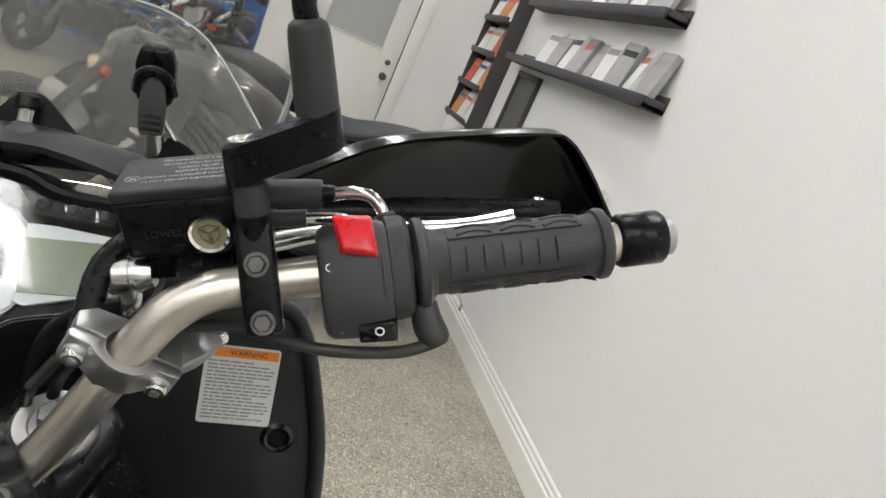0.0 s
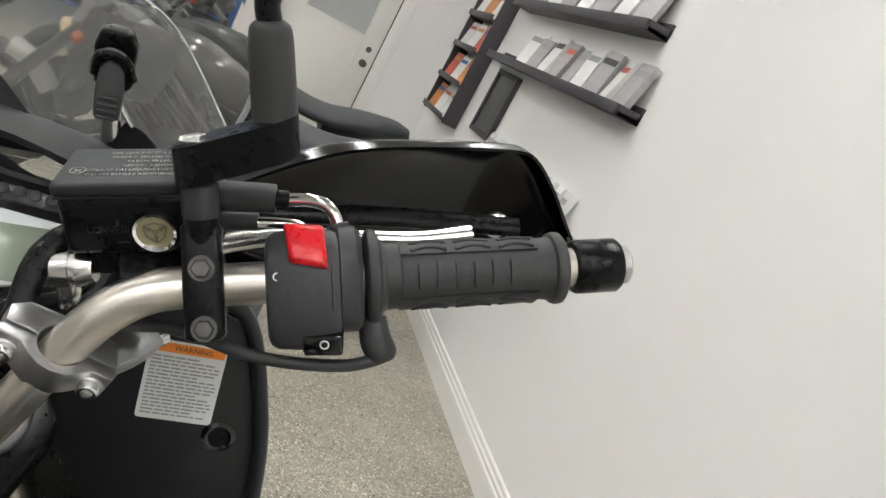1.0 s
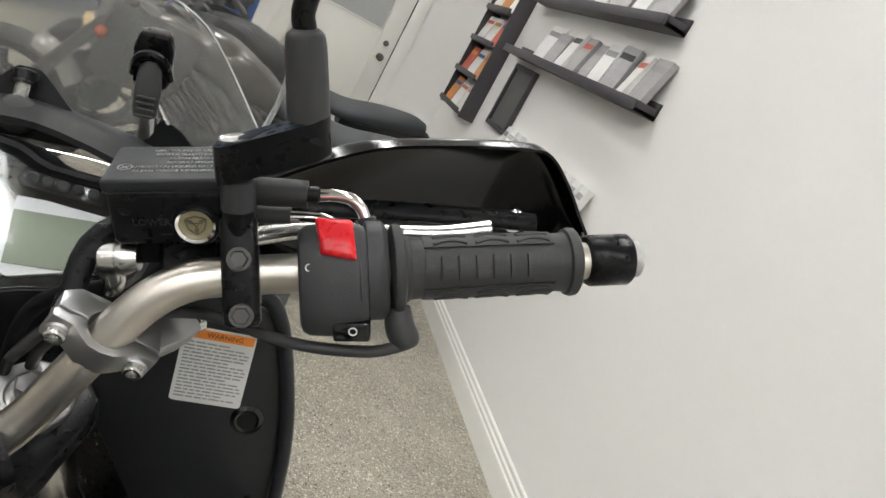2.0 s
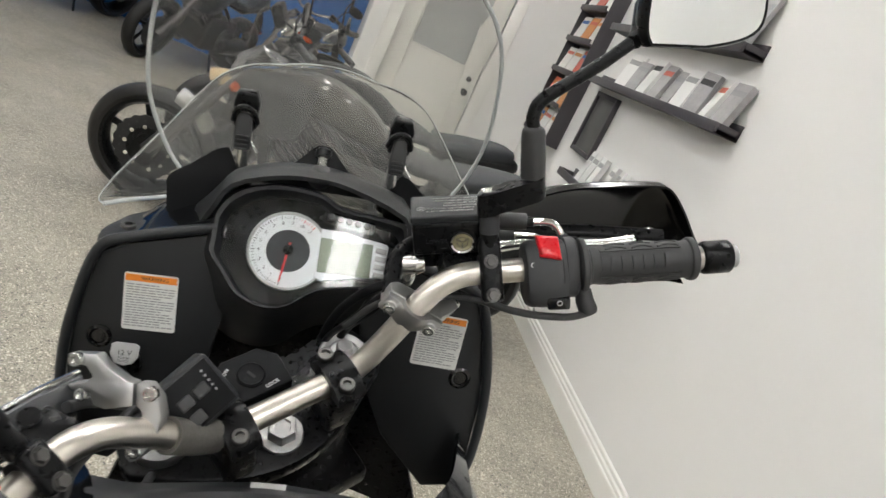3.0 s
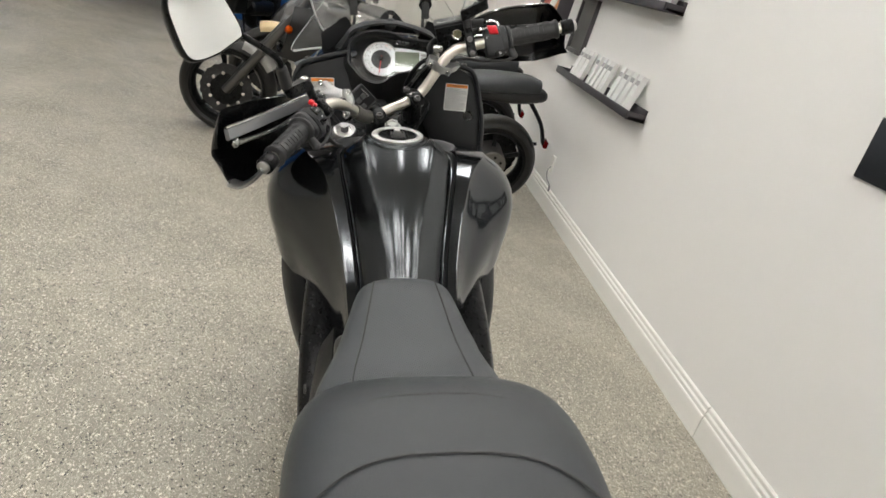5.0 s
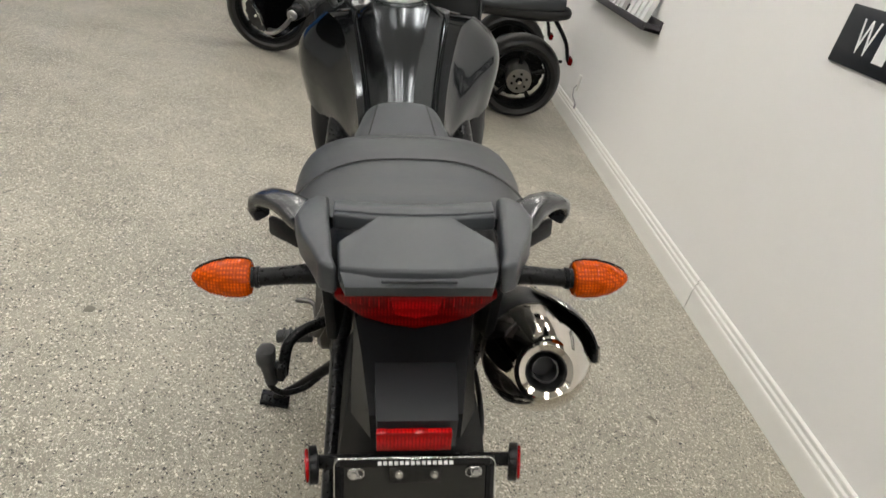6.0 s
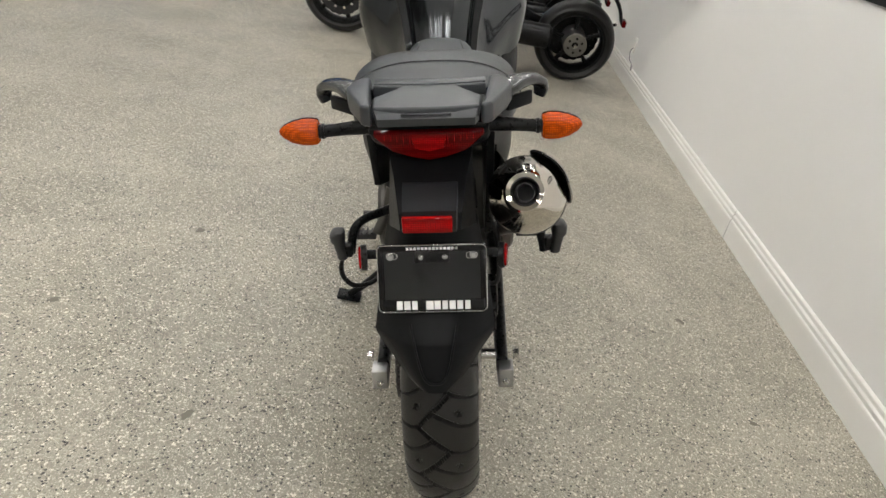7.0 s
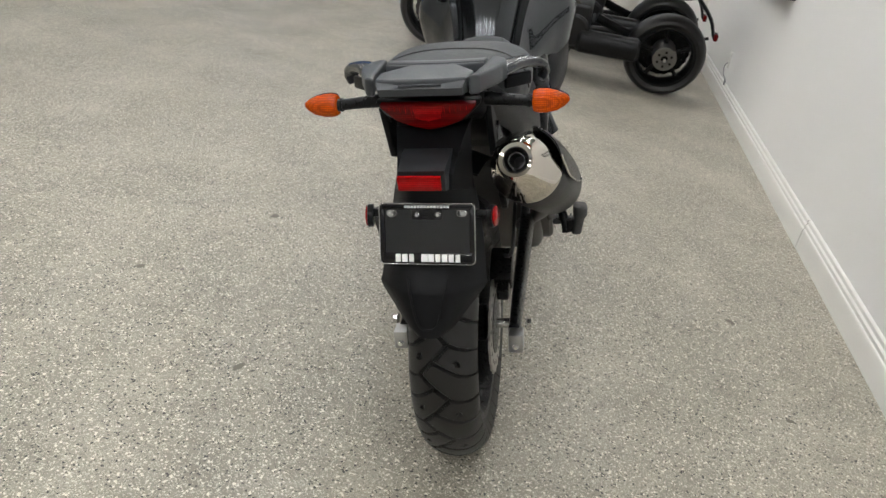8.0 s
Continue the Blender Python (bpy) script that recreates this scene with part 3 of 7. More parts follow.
# seats
rider = smooth_loft([(0.688, 0.066, 0.80, 0.866), (0.684, 0.078, 0.79, 0.880), (0.668, 0.086, 0.78, 0.888), (0.62, 0.099, 0.765, 0.874), (0.55, 0.120, 0.75, 0.845), (0.48, 0.143, 0.75, 0.830), (0.41, 0.150, 0.76, 0.838), (0.35, 0.148, 0.77, 0.862), (0.30, 0.140, 0.78, 0.885), (0.26, 0.12, 0.80, 0.89)], 5, power=2.7, n=48)
rider_seat = part("rider_seat", rider, WEAVE, bike, "dark grey woven vinyl rider seat", smooth=60)
for sx in (-1, 1):
    line = []
    for y_, hw_, z0_, z1_ in ((0.682, 0.079, 0.79, 0.8815), (0.668, 0.086, 0.78, 0.888), (0.62, 0.099, 0.765, 0.874), (0.55, 0.120, 0.75, 0.845), (0.48, 0.143, 0.75, 0.830), (0.41, 0.150, 0.76, 0.838), (0.35, 0.148, 0.77, 0.862)):
        line.append(V(sx * 0.62 * hw_, y_, (z0_ + z1_) / 2 + (z1_ - z0_) / 2 * (1 - 0.62 ** 2.7) ** (1 / 2.7) + 0.0006))
    part("stitched_seam", tube(line, 0.0016, 6, 6), PRINT_DARK, rider_seat)
pill = smooth_loft([(0.335, 0.10, 0.83, 0.880), (0.322, 0.128, 0.82, 0.905), (0.29, 0.150, 0.815, 0.936), (0.24, 0.165, 0.815, 0.953), (0.17, 0.172, 0.82, 0.958), (0.09, 0.170, 0.825, 0.957), (0.03, 0.160, 0.83, 0.952), (-0.02, 0.148, 0.84, 0.948), (-0.055, 0.11, 0.85, 0.935)], 5, power=2.9, n=48)
pillion = part("pillion_seat", pill, VINYL, bike, "dark grey grained vinyl pillion seat", smooth=60)


def over_seat(y, hw, z0, z1, power=2.9, lift=0.0012):
    """The line across the top of a seat at y."""
    zc, hz = (z0 + z1) / 2, (z1 - z0) / 2
    out = []
    for k in range(25):
        a = math.pi * k / 24
        c, s = math.cos(a), math.sin(a)
        out.append(V(hw * math.copysign(abs(c) ** (2 / power), c) * 1.006, y - 0.10 * (abs(c) ** 2.2), zc + hz * abs(s) ** (2 / power) + lift))
    return out


for y_, hw_, z0_, z1_ in ((0.225, 0.166, 0.816, 0.9535), (0.115, 0.1715, 0.822, 0.9577)):
    part("stitched_seam", tube(over_seat(y_, hw_, z0_, z1_), 0.0016, 6, 1), PRINT_DARK, pillion)

# side panels under the seats
both("side_panel", shell([[(0.120, 0.70, 0.78), (0.150, 0.70, 0.72), (0.160, 0.69, 0.60), (0.150, 0.68, 0.50)],
                          [(0.125, 0.56, 0.77), (0.158, 0.56, 0.72), (0.168, 0.56, 0.62), (0.155, 0.56, 0.53)],
                          [(0.135, 0.38, 0.79), (0.162, 0.38, 0.75), (0.168, 0.38, 0.68), (0.155, 0.38, 0.61)],
                          [(0.140, 0.18, 0.84), (0.160, 0.18, 0.81), (0.162, 0.18, 0.76), (0.150, 0.18, 0.71)],
                          [(0.120, 0.00, 0.90), (0.136, 0.00, 0.88), (0.136, 0.00, 0.85), (0.120, 0.00, 0.81)],
                          [(0.100, -0.15, 0.935), (0.112, -0.15, 0.92), (0.110, -0.15, 0.90), (0.095, -0.15, 0.87)]], 0.004, 5, 4), BLACK_PLASTIC, label="black side panel under the seat")
for sx in (-1, 1):
    part("panel_screw", socket(axes((sx * 0.166, 0.60, 0.715), (0, 1, 0), (0, 0, 1)) if sx > 0 else axes((-0.166, 0.60, 0.715), (0, -1, 0), (0, 0, 1)), 0.008, 0.004), DARK_STEEL, bike)

# lower cowls and the dark mass of the engine
both("lower_cowl", shell([[(0.205, 1.25, 0.84), (0.226, 1.25, 0.79), (0.222, 1.25, 0.71), (0.20, 1.25, 0.64)],
                          [(0.215, 1.08, 0.84), (0.238, 1.08, 0.79), (0.236, 1.08, 0.70), (0.21, 1.08, 0.63)],
                          [(0.19, 0.92, 0.80), (0.216, 0.92, 0.75), (0.216, 0.92, 0.69), (0.195, 0.92, 0.62)],
                          [(0.165, 0.82, 0.74), (0.188, 0.82, 0.70), (0.188, 0.82, 0.66), (0.175, 0.82, 0.60)]], 0.004, 4, 4), BLACK_PLASTIC, label="black plastic lower cowl")
part("engine", merged(box(0.34, 0.42, 0.36, pose(0, 0.78, 0.42), 0.03, 3), box(0.26, 0.26, 0.26, pose(0, 0.92, 0.66, 25), 0.02, 3), box(0.24, 0.26, 0.22, pose(0, 0.66, 0.66, -30), 0.02, 3),
                      lathe([(0.11, -0.20), (0.12, -0.19), (0.12, 0.19), (0.11, 0.20)], 32, pose(0, 0.70, 0.36, 0, 90))), DARK_STEEL, bike, "dark engine block between the cowls")
part("radiator", box(0.32, 0.04, 0.26, pose(0, 1.17, 0.66, -12), 0.006), SATIN_BLACK, bike)
both("frame_spar", tube([(0.06, 1.18, 0.92), (0.12, 1.05, 0.86), (0.145, 0.85, 0.76), (0.15, 0.66, 0.62), (0.14, 0.57, 0.48)], [0.030, 0.034, 0.036, 0.036, 0.032], 12), SATIN_BLACK, label="dark frame spar")

# tail: body under the carrier, lamp, carrier plate and grab rails
part("tail_body", smooth_loft([(0.28, 0.13, 0.76, 0.86), (0.10, 0.125, 0.80, 0.925), (-0.06, 0.112, 0.845, 0.945), (-0.13, 0.108, 0.862, 0.950), (-0.172, 0.102, 0.878, 0.951), (-0.188, 0.090, 0.890, 0.948)], 5, power=3.4), BLACK_PLASTIC, bike)
LAMP = axes((0, -0.193, 0.9095), (1, 0, 0), (0, -0.22, 1))
lamp_line = [(-0.092, 0.020), (-0.045, 0.020), (0, 0.020), (0.045, 0.020), (0.092, 0.020), (0.091, 0.012), (0.062, -0.017), (0.030, -0.029), (0, -0.036), (-0.030, -0.029), (-0.062, -0.017), (-0.091, 0.012)]
tail_lamp = part("tail_lamp", prism(lamp_line, 0.028, LAMP, 0.006, 3), RED_LENS, bike, "dark red tail lamp lens")
part("lamp_bezel", prism([(x * 1.09, y * 1.16 - 0.001) for x, y in lamp_line], 0.018, LAMP, 0.004, 2), BLACK_PLASTIC, tail_lamp)
part("lens_window", prism([(-0.030, 0.016), (0.030, 0.016), (0.024, -0.010), (0.0, -0.016), (-0.024, -0.010)], 0.003, LAMP @ pose(0, 0, 0.0265), 0.001), RED_BRIGHT, tail_lamp, "brighter middle of the lens")
for k in range(-7, 8):
    if abs(k) > 2:
        part("lens_rib", box(0.0016, 0.024 - abs(k) * 0.0022, 0.003, LAMP @ pose(k * 0.0105, 0.004 + abs(k) * 0.001, 0.0275), 0.0005, 1), RED_BRIGHT, tail_lamp)
# carrier: platform with two triangular openings between it and its side arms
CARRIER = axes((0, 0, 0.952), (1, 0, 0), (0, 1, -0.03))
half = [(0, -0.094), (0.050, -0.088), (0.099, -0.080), (0.098, -0.126), (0.047, -0.135), (0.088, -0.204), (0.083, -0.268), (0.045, -0.274), (0, -0.275)]
carrier = part("luggage_carrier", prism(half + [(-x, y) for x, y in half[-2:0:-1]], 0.020, CARRIER, 0.004, 3), CARRIER_GREY, bike, "satin grey plastic luggage carrier with triangular openings")
part("front_pad", prism([(-0.098, -0.085), (-0.05, -0.093), (0, -0.098), (0.05, -0.093), (0.098, -0.085), (0.097, -0.119), (0.045, -0.128), (0, -0.131), (-0.045, -0.128), (-0.097, -0.119)], 0.006, CARRIER @ pose(0, 0, 0.0165), 0.002), CARRIER_GREY, carrier)
part("rear_lip", loft([[V(x * w, y, z) for x, y, z in ((-1, -0.262, 0.978), (1, -0.262, 0.978), (1, -0.250, 0.950), (-1, -0.250, 0.950))] for w in (0.083,)]
     + [[V(x * 0.080, y, z) for x, y, z in ((-1, -0.272, 0.973), (1, -0.272, 0.973), (1, -0.262, 0.951), (-1, -0.262, 0.951))],
        [V(x * 0.076, y, z) for x, y, z in ((-1, -0.281, 0.964), (1, -0.281, 0.964), (1, -0.274, 0.950), (-1, -0.274, 0.950))]]), CARRIER_GREY, carrier)
part("maker_mark", box(0.078, 0.009, 0.0030, axes((0, -0.2765, 0.9685), (1, 0, 0), (0, -0.9, 0.9)), 0.0005, 1), CARRIER_GREY, carrier, "moulded maker's mark as a plain bar")
arm_line = [(0.106, -0.070), (0.122, -0.066), (0.136, -0.090), (0.142, -0.132), (0.132, -0.180), (0.116, -0.222), (0.104, -0.260), (0.088, -0.271), (0.0855, -0.262), (0.092, -0.235), (0.095, -0.195), (0.102, -0.130)]
both("carrier_arm", prism(arm_line, 0.034, CARRIER @ pose(0, 0, -0.012), 0.008, 4), CARRIER_GREY, carrier, "satin grey side arm of the carrier")


def blade(o, d, across, hw, ht, n=20):
    """A flat rounded section at o, hw wide along across, ht thick."""
    d, across = Vector(d).normalized(), Vector(across)
    across = (across - d * across.dot(d)).normalized()
    up = across.cross(d)
    return [Vector(o) + across * hw * math.copysign(abs(math.cos(a)) ** 0.8, math.cos(a)) + up * ht * math.copysign(abs(math.sin(a)) ** 0.8, math.sin(a)) for a in (2 * math.pi * k / n for k in range(n))]


rail = [((0.116, -0.118, 0.954), 0.026, 0.011), ((0.134, -0.098, 0.958), 0.025, 0.012), ((0.150, -0.072, 0.960), 0.023, 0.012), ((0.170, -0.047, 0.959), 0.021, 0.0115), ((0.188, -0.028, 0.955), 0.020, 0.011), ((0.200, -0.015, 0.946), 0.019, 0.0105), ((0.205, -0.009, 0.932), 0.016, 0.009), ((0.202, -0.008, 0.918), 0.012, 0.007)]
pts_ = [Vector(r[0]) for r in rail]
both("grab_rail", loft([blade(r[0], pts_[min(k + 1, 7)] - pts_[max(k - 1, 0)], (0.72, -0.69, 0), r[1], r[2]) for k, r in enumerate(rail)]), RAIL_GREY, bike, "glossy grey grab rail")
both("rail_web", box(0.066, 0.010, 0.026, pose(0.158, -0.086, 0.932, 0, 0, 45), 0.004), BLACK_PLASTIC)

# turn signals
for sx in (-1, 1):
    rings = [[V(x, -0.161 + ry * math.cos(a), 0.908 + zz + rz * math.sin(a)) for a in (2 * math.pi * k / 28 for k in range(28))]
             for x, ry, rz, zz in ((0.192, 0.020, 0.0185, 0), (0.195, 0.0225, 0.0212, 0), (0.205, 0.0235, 0.0232, 0), (0.22, 0.0225, 0.0228, 0), (0.238, 0.019, 0.0185, 0), (0.252, 0.0125, 0.0115, 0.001), (0.259, 0.006, 0.005, 0.002), (0.261, 0.001, 0.001, 0.002))]
    bm = loft(rings)
    if sx < 0:
        bm = mirrored(bm)
    sig = part("turn_signal", bm, AMBER_LENS, bike, "amber turn signal on a black stalk")
    back = loft([[p + (p - V(p.x, -0.161, 0.908)) * 0.06 if p.y > -0.153 else V(p.x, -0.153 + 0.002, p.z) for p in r] for r in rings[:-1]])
    stem = tube([(0.198, -0.159, 0.908), (0.185, -0.159, 0.908), (0.15, -0.159, 0.911), (0.10, -0.162, 0.916)], [0.014, 0.0115, 0.0115, 0.014], 14, 3)
    for n_, bm in (("signal_back", back), ("stalk", stem), ("collar", rod((0.182, -0.159, 0.908), (0.188, -0.159, 0.908), 0.0135, 18))):
        part(n_, mirrored(bm) if sx < 0 else bm, SATIN_BLACK, sig)

# undertail, reflector, plate and mudguard
part("undertail", loft([[V(-0.070, -0.190, 0.872), V(0.070, -0.190, 0.872), V(0.074, -0.14, 0.88), V(-0.074, -0.14, 0.88)],
                        [V(-0.062, -0.228, 0.850), V(0.062, -0.228, 0.850), V(0.072, -0.17, 0.86), V(-0.072, -0.17, 0.86)],
                        [V(-0.052, -0.290, 0.808), V(0.052, -0.290, 0.808), V(0.075, -0.20, 0.79), V(-0.075, -0.20, 0.79)],
                        [V(-0.050, -0.296, 0.780), V(0.050, -0.296, 0.780), V(0.078, -0.21, 0.75), V(-0.078, -0.21, 0.75)]]), BLACK_PLASTIC, bike, smooth=20)
refl = part("reflector_bracket", loft([[V(-0.046, -0.262, 0.842), V(0.046, -0.262, 0.842), V(0.046, -0.24, 0.842), V(-0.046, -0.24, 0.842)],
                                       [V(-0.043, -0.322, 0.826), V(0.043, -0.322, 0.826), V(0.046, -0.27, 0.81), V(-0.046, -0.27, 0.81)],
                                       [V(-0.042, -0.316, 0.786), V(0.042, -0.316, 0.786), V(0.046, -0.28, 0.778), V(-0.046, -0.28, 0.778)]]), GREY_PLASTIC, bike, smooth=20)
part("reflector", box(0.0805, 0.029, 0.008, axes((-0.0035, -0.3265, 0.805), (1, 0, 0), (0, -0.18, 1)), 0.002), RED_BRIGHT, refl, "red rectangular reflector")
PLATE = axes((0, -0.309, 0.6975), (1, 0, 0), (0, 0.285, 1))


def rounded(w, h, r, n=5):
    return [(sx * (w / 2 - r) + r * math.cos(a), sy * (h / 2 - r) + r * math.sin(a)) for sx, sy, a0 in ((1, 1, 0), (-1, 1, 90), (-1, -1, 180), (1, -1, 270)) for a in (radians(a0 + 90 * k / n) for k in range(n + 1))]


plate = part("plate_holder", prism(rounded(0.184, 0.117, 0.008), 0.004, PLATE, 0.001), GLOSS_BLACK, bike, "black plate holder with a dark clear cover")
rim_line = [PLATE @ V(x, y, 0.0062) for x, y in rounded(0.1815, 0.1145, 0.009)]
part("plate_rim", tube(rim_line + rim_line[:1], 0.0009, 8, 1), STEEL, plate, "bright edge of the plate holder")
part("plate_border", merged(*[box(w, h, 0.003, PLATE @ pose(x, y, 0.0052), 0.0008) for x, y, w, h in ((0, 0.0515, 0.170, 0.010), (0, -0.046, 0.170, 0.020), (0.0855, 0.006, 0.009, 0.082), (-0.0855, 0.006, 0.009, 0.082))]), GUARD_BLACK, plate)
part("clear_cover", box(0.160, 0.085, 0.0012, PLATE @ pose(0, 0.006, 0.0049), 0), material("smoked_cover", (0.006, 0.0062, 0.007), 0.12, coat=0.5, vary=0.3, vary_size=40), plate, "smoky clear cover", smooth=0)
for k, w_ in enumerate((0.011, 0.012, 0.010, 0, 0.014, 0.012, 0.010, 0.012, 0.011, 0.010)):
    if w_:
        part("print_bar", box(w_ * 0.88, 0.0148, 0.0008, PLATE @ pose(-0.056 + k * 0.0127, -0.0455, 0.0071), 0), PRINT_WHITE, plate, "white printed name as plain bars", smooth=0)
for k in range(14):
    part("print_bar", box(0.0043, 0.0042, 0.0008, PLATE @ pose(-0.040 + k * 0.0062, 0.0515, 0.0071), 0), PRINT_WHITE, plate, "white printed line as plain bars", smooth=0)
for x_, y_ in ((-0.069, 0.038), (0.069, 0.040), (-0.018, 0.037), (0.022, 0.037)):
    part("plate_bolt", hexbolt(PLATE @ pose(x_, y_, 0.0055), 0.0048 if abs(x_) > 0.05 else 0.0036, 0.004), STEEL, plate)
for sx in (-1, 1):
    slot = [PLATE @ V(x, y, 0.0071) for x, y in rounded(0.018, 0.0105, 0.0052)]
    slot = [p + PLATE.to_3x3() @ V(sx * 0.0665, 0.0395, 0) for p in slot]
    part("bolt_slot", tube(slot + slot[:1], 0.0008, 6, 1), STEEL, plate)
part("plate_bracket", box(0.060, 0.022, 0.003, PLATE @ pose(0, 0.037, 0.004), 0.001), DARK_STEEL, plate)
part("crossbar", box(0.246, 0.016, 0.010, PLATE @ pose(0, 0.036, -0.030), 0.003), SATIN_BLACK, bike)
for sx in (-1, 1):
    o = PLATE @ pose(sx * 0.121, 0.030, -0.034, 0, 80 * sx)
    disc = part("side_reflector", lathe([(0.021, -0.008), (0.0225, -0.007), (0.0225, 0.002), (0.021, 0.003), (0.001, 0.003)], 28, o), SATIN_BLACK, bike, "round red side reflector in a black cup")
    part("reflector_face", lathe([(0.0195, 0.003), (0.0195, 0.0055), (0.018, 0.0065), (0.001, 0.0068)], 28, o), RED_BRIGHT, disc)
guard = [[(-w, ys, z), (-w * 0.72, ys + (ym - ys) * 0.55, z), (-w * 0.42, ys + (ym - ys) * 0.9, z), (0, ym, z), (w * 0.42, ys + (ym - ys) * 0.9, z), (w * 0.72, ys + (ym - ys) * 0.55, z), (w, ys, z)]
         for z, w, ys, ym in ((0.800, 0.070, -0.205, -0.268), (0.730, 0.085, -0.212, -0.286), (0.660, 0.096, -0.236, -0.308), (0.625, 0.101, -0.260, -0.332), (0.596, 0.1045, -0.282, -0.353), (0.582, 0.104, -0.292, -0.357), (0.548, 0.073, -0.322, -0.367), (0.522, 0.048, -0.346, -0.373), (0.508, 0.026, -0.364, -0.377))]
mud = part("mudguard", shell(guard, 0.004, 5, 5), BLACK_PLASTIC, bike, "matt black rear mudguard")
part("mudguard_rib", tube([(-0.040, -0.334, 0.62), (-0.033, -0.356, 0.59), (-0.024, -0.368, 0.55), (-0.014, -0.374, 0.530), (0, -0.3755, 0.526), (0.014, -0.374, 0.530), (0.024, -0.368, 0.55), (0.033, -0.356, 0.59), (0.040, -0.334, 0.62)], 0.0022, 6), BLACK_PLASTIC, mud)

both("subframe_plate", prism([(-0.16, 0.10), (0.12, 0.06), (0.20, -0.06), (0.12, -0.10), (-0.10, -0.02)], 0.014, axes((0.098, 0.0, 0.80), (0, 1, 0), (0, 0, 1)), 0.003), BLACK_PLASTIC)
# exhaust
EX_A, EX_B = V(0.160, -0.216, 0.810), V(0.216, 0.25, 0.580)
EXM, EXL = along(EX_A, EX_B)
can = part("silencer", lathe([(0.064, 0.1265), (0.0725, 0.1285), (0.0755, 0.1330), (0.0765, EXL - 0.05), (0.060, EXL - 0.02), (0.030, EXL)], 48, EXM), CAN_GREY, bike, "dark grey silencer with a polished end cap")
part("end_cap", ring_solid([(0.0255, 0.004), (0.0330, 0.002), (0.0375, 0.005), (0.0425, 0.014), (0.0545, 0.042), (0.0640, 0.072), (0.0710, 0.098), (0.0740, 0.112), (0.0740, 0.126), (0.070, 0.128), (0.0255, 0.08)], 64, EXM), POLISHED, can, "polished steel end cap")
part("tail_pipe", ring_solid([(0.0225, 0.010), (0.0240, 0.006), (0.0258, 0.008), (0.0258, 0.08), (0.0225, 0.08)], 40, EXM), PRINT_DARK, can)
# dark disc across the pipe, painted in for the shade deep inside
part("dark_bore_disc", lathe([(0.0222, 0.070), (0.0222, 0.071), (0.001, 0.071)], 24, EXM), PRINT_DARK, can)
part("inner_pipe", ring_solid([(0.0145, 0.014), (0.0165, 0.014), (0.0165, 0.06), (0.0145, 0.06)], 24, EXM), PRINT_DARK, can)
part("can_badge", box(0.022, 0.0015, 0.012, EXM @ pose(0.0425, 0.0425, 0.056, 25, 30, -45), 0.0005), PRINT_DARK, can)
EX_OUT = EXM.to_3x3().inverted() @ V(1, 0, 0.9)
turn = math.degrees(math.atan2(EX_OUT.y, EX_OUT.x))
arc = []
for z_, r_, w_ in ((0.080, 0.079, 24), (0.105, 0.082, 38), (0.15, 0.084, 46), (0.25, 0.084, 46), (0.35, 0.083, 42), (0.42, 0.080, 30)):
    arc.append([EXM @ V(r_ * math.cos(radians(turn + a * w_)), r_ * math.sin(radians(turn + a * w_)), z_) for a in (-1, -0.5, 0, 0.5, 1)])
part("heat_shield", shell(arc, 0.003, 4, 4), SATIN_BLACK, can, "black heat shield with a bright edge")
part("shield_edge", tube([r[0] for r in arc] + [r[-1] for r in arc[::-1]], 0.0022, 8, 3), STEEL, can)
part("hanger", merged(box(0.012, 0.05, 0.07, pose(0.105, -0.075, 0.86, 20), 0.003), hexbolt(pose(0.112, -0.075, 0.88, 0, 90), 0.006), hexbolt(pose(0.112, -0.09, 0.845, 0, 90), 0.006)), SATIN_BLACK, can)
part("silencer_bracket", prism([(-0.085, 0.830), (0.06, 0.845), (0.14, 0.74), (0.16, 0.60), (0.08, 0.585), (0.00, 0.68), (-0.06, 0.76)], 0.016, axes((0.098, 0, 0), (0, 1, 0), (0, 0, 1)), 0.003), SATIN_BLACK, can)
part("exhaust_pipe", tube([tuple(EXM @ V(0, 0, EXL - 0.03)), (0.180, 0.37, 0.47), (0.15, 0.48, 0.40), (0.09, 0.62, 0.30), (0.03, 0.80, 0.22)], [0.030, 0.026, 0.022, 0.022, 0.022], 16), DARK_STEEL, can)


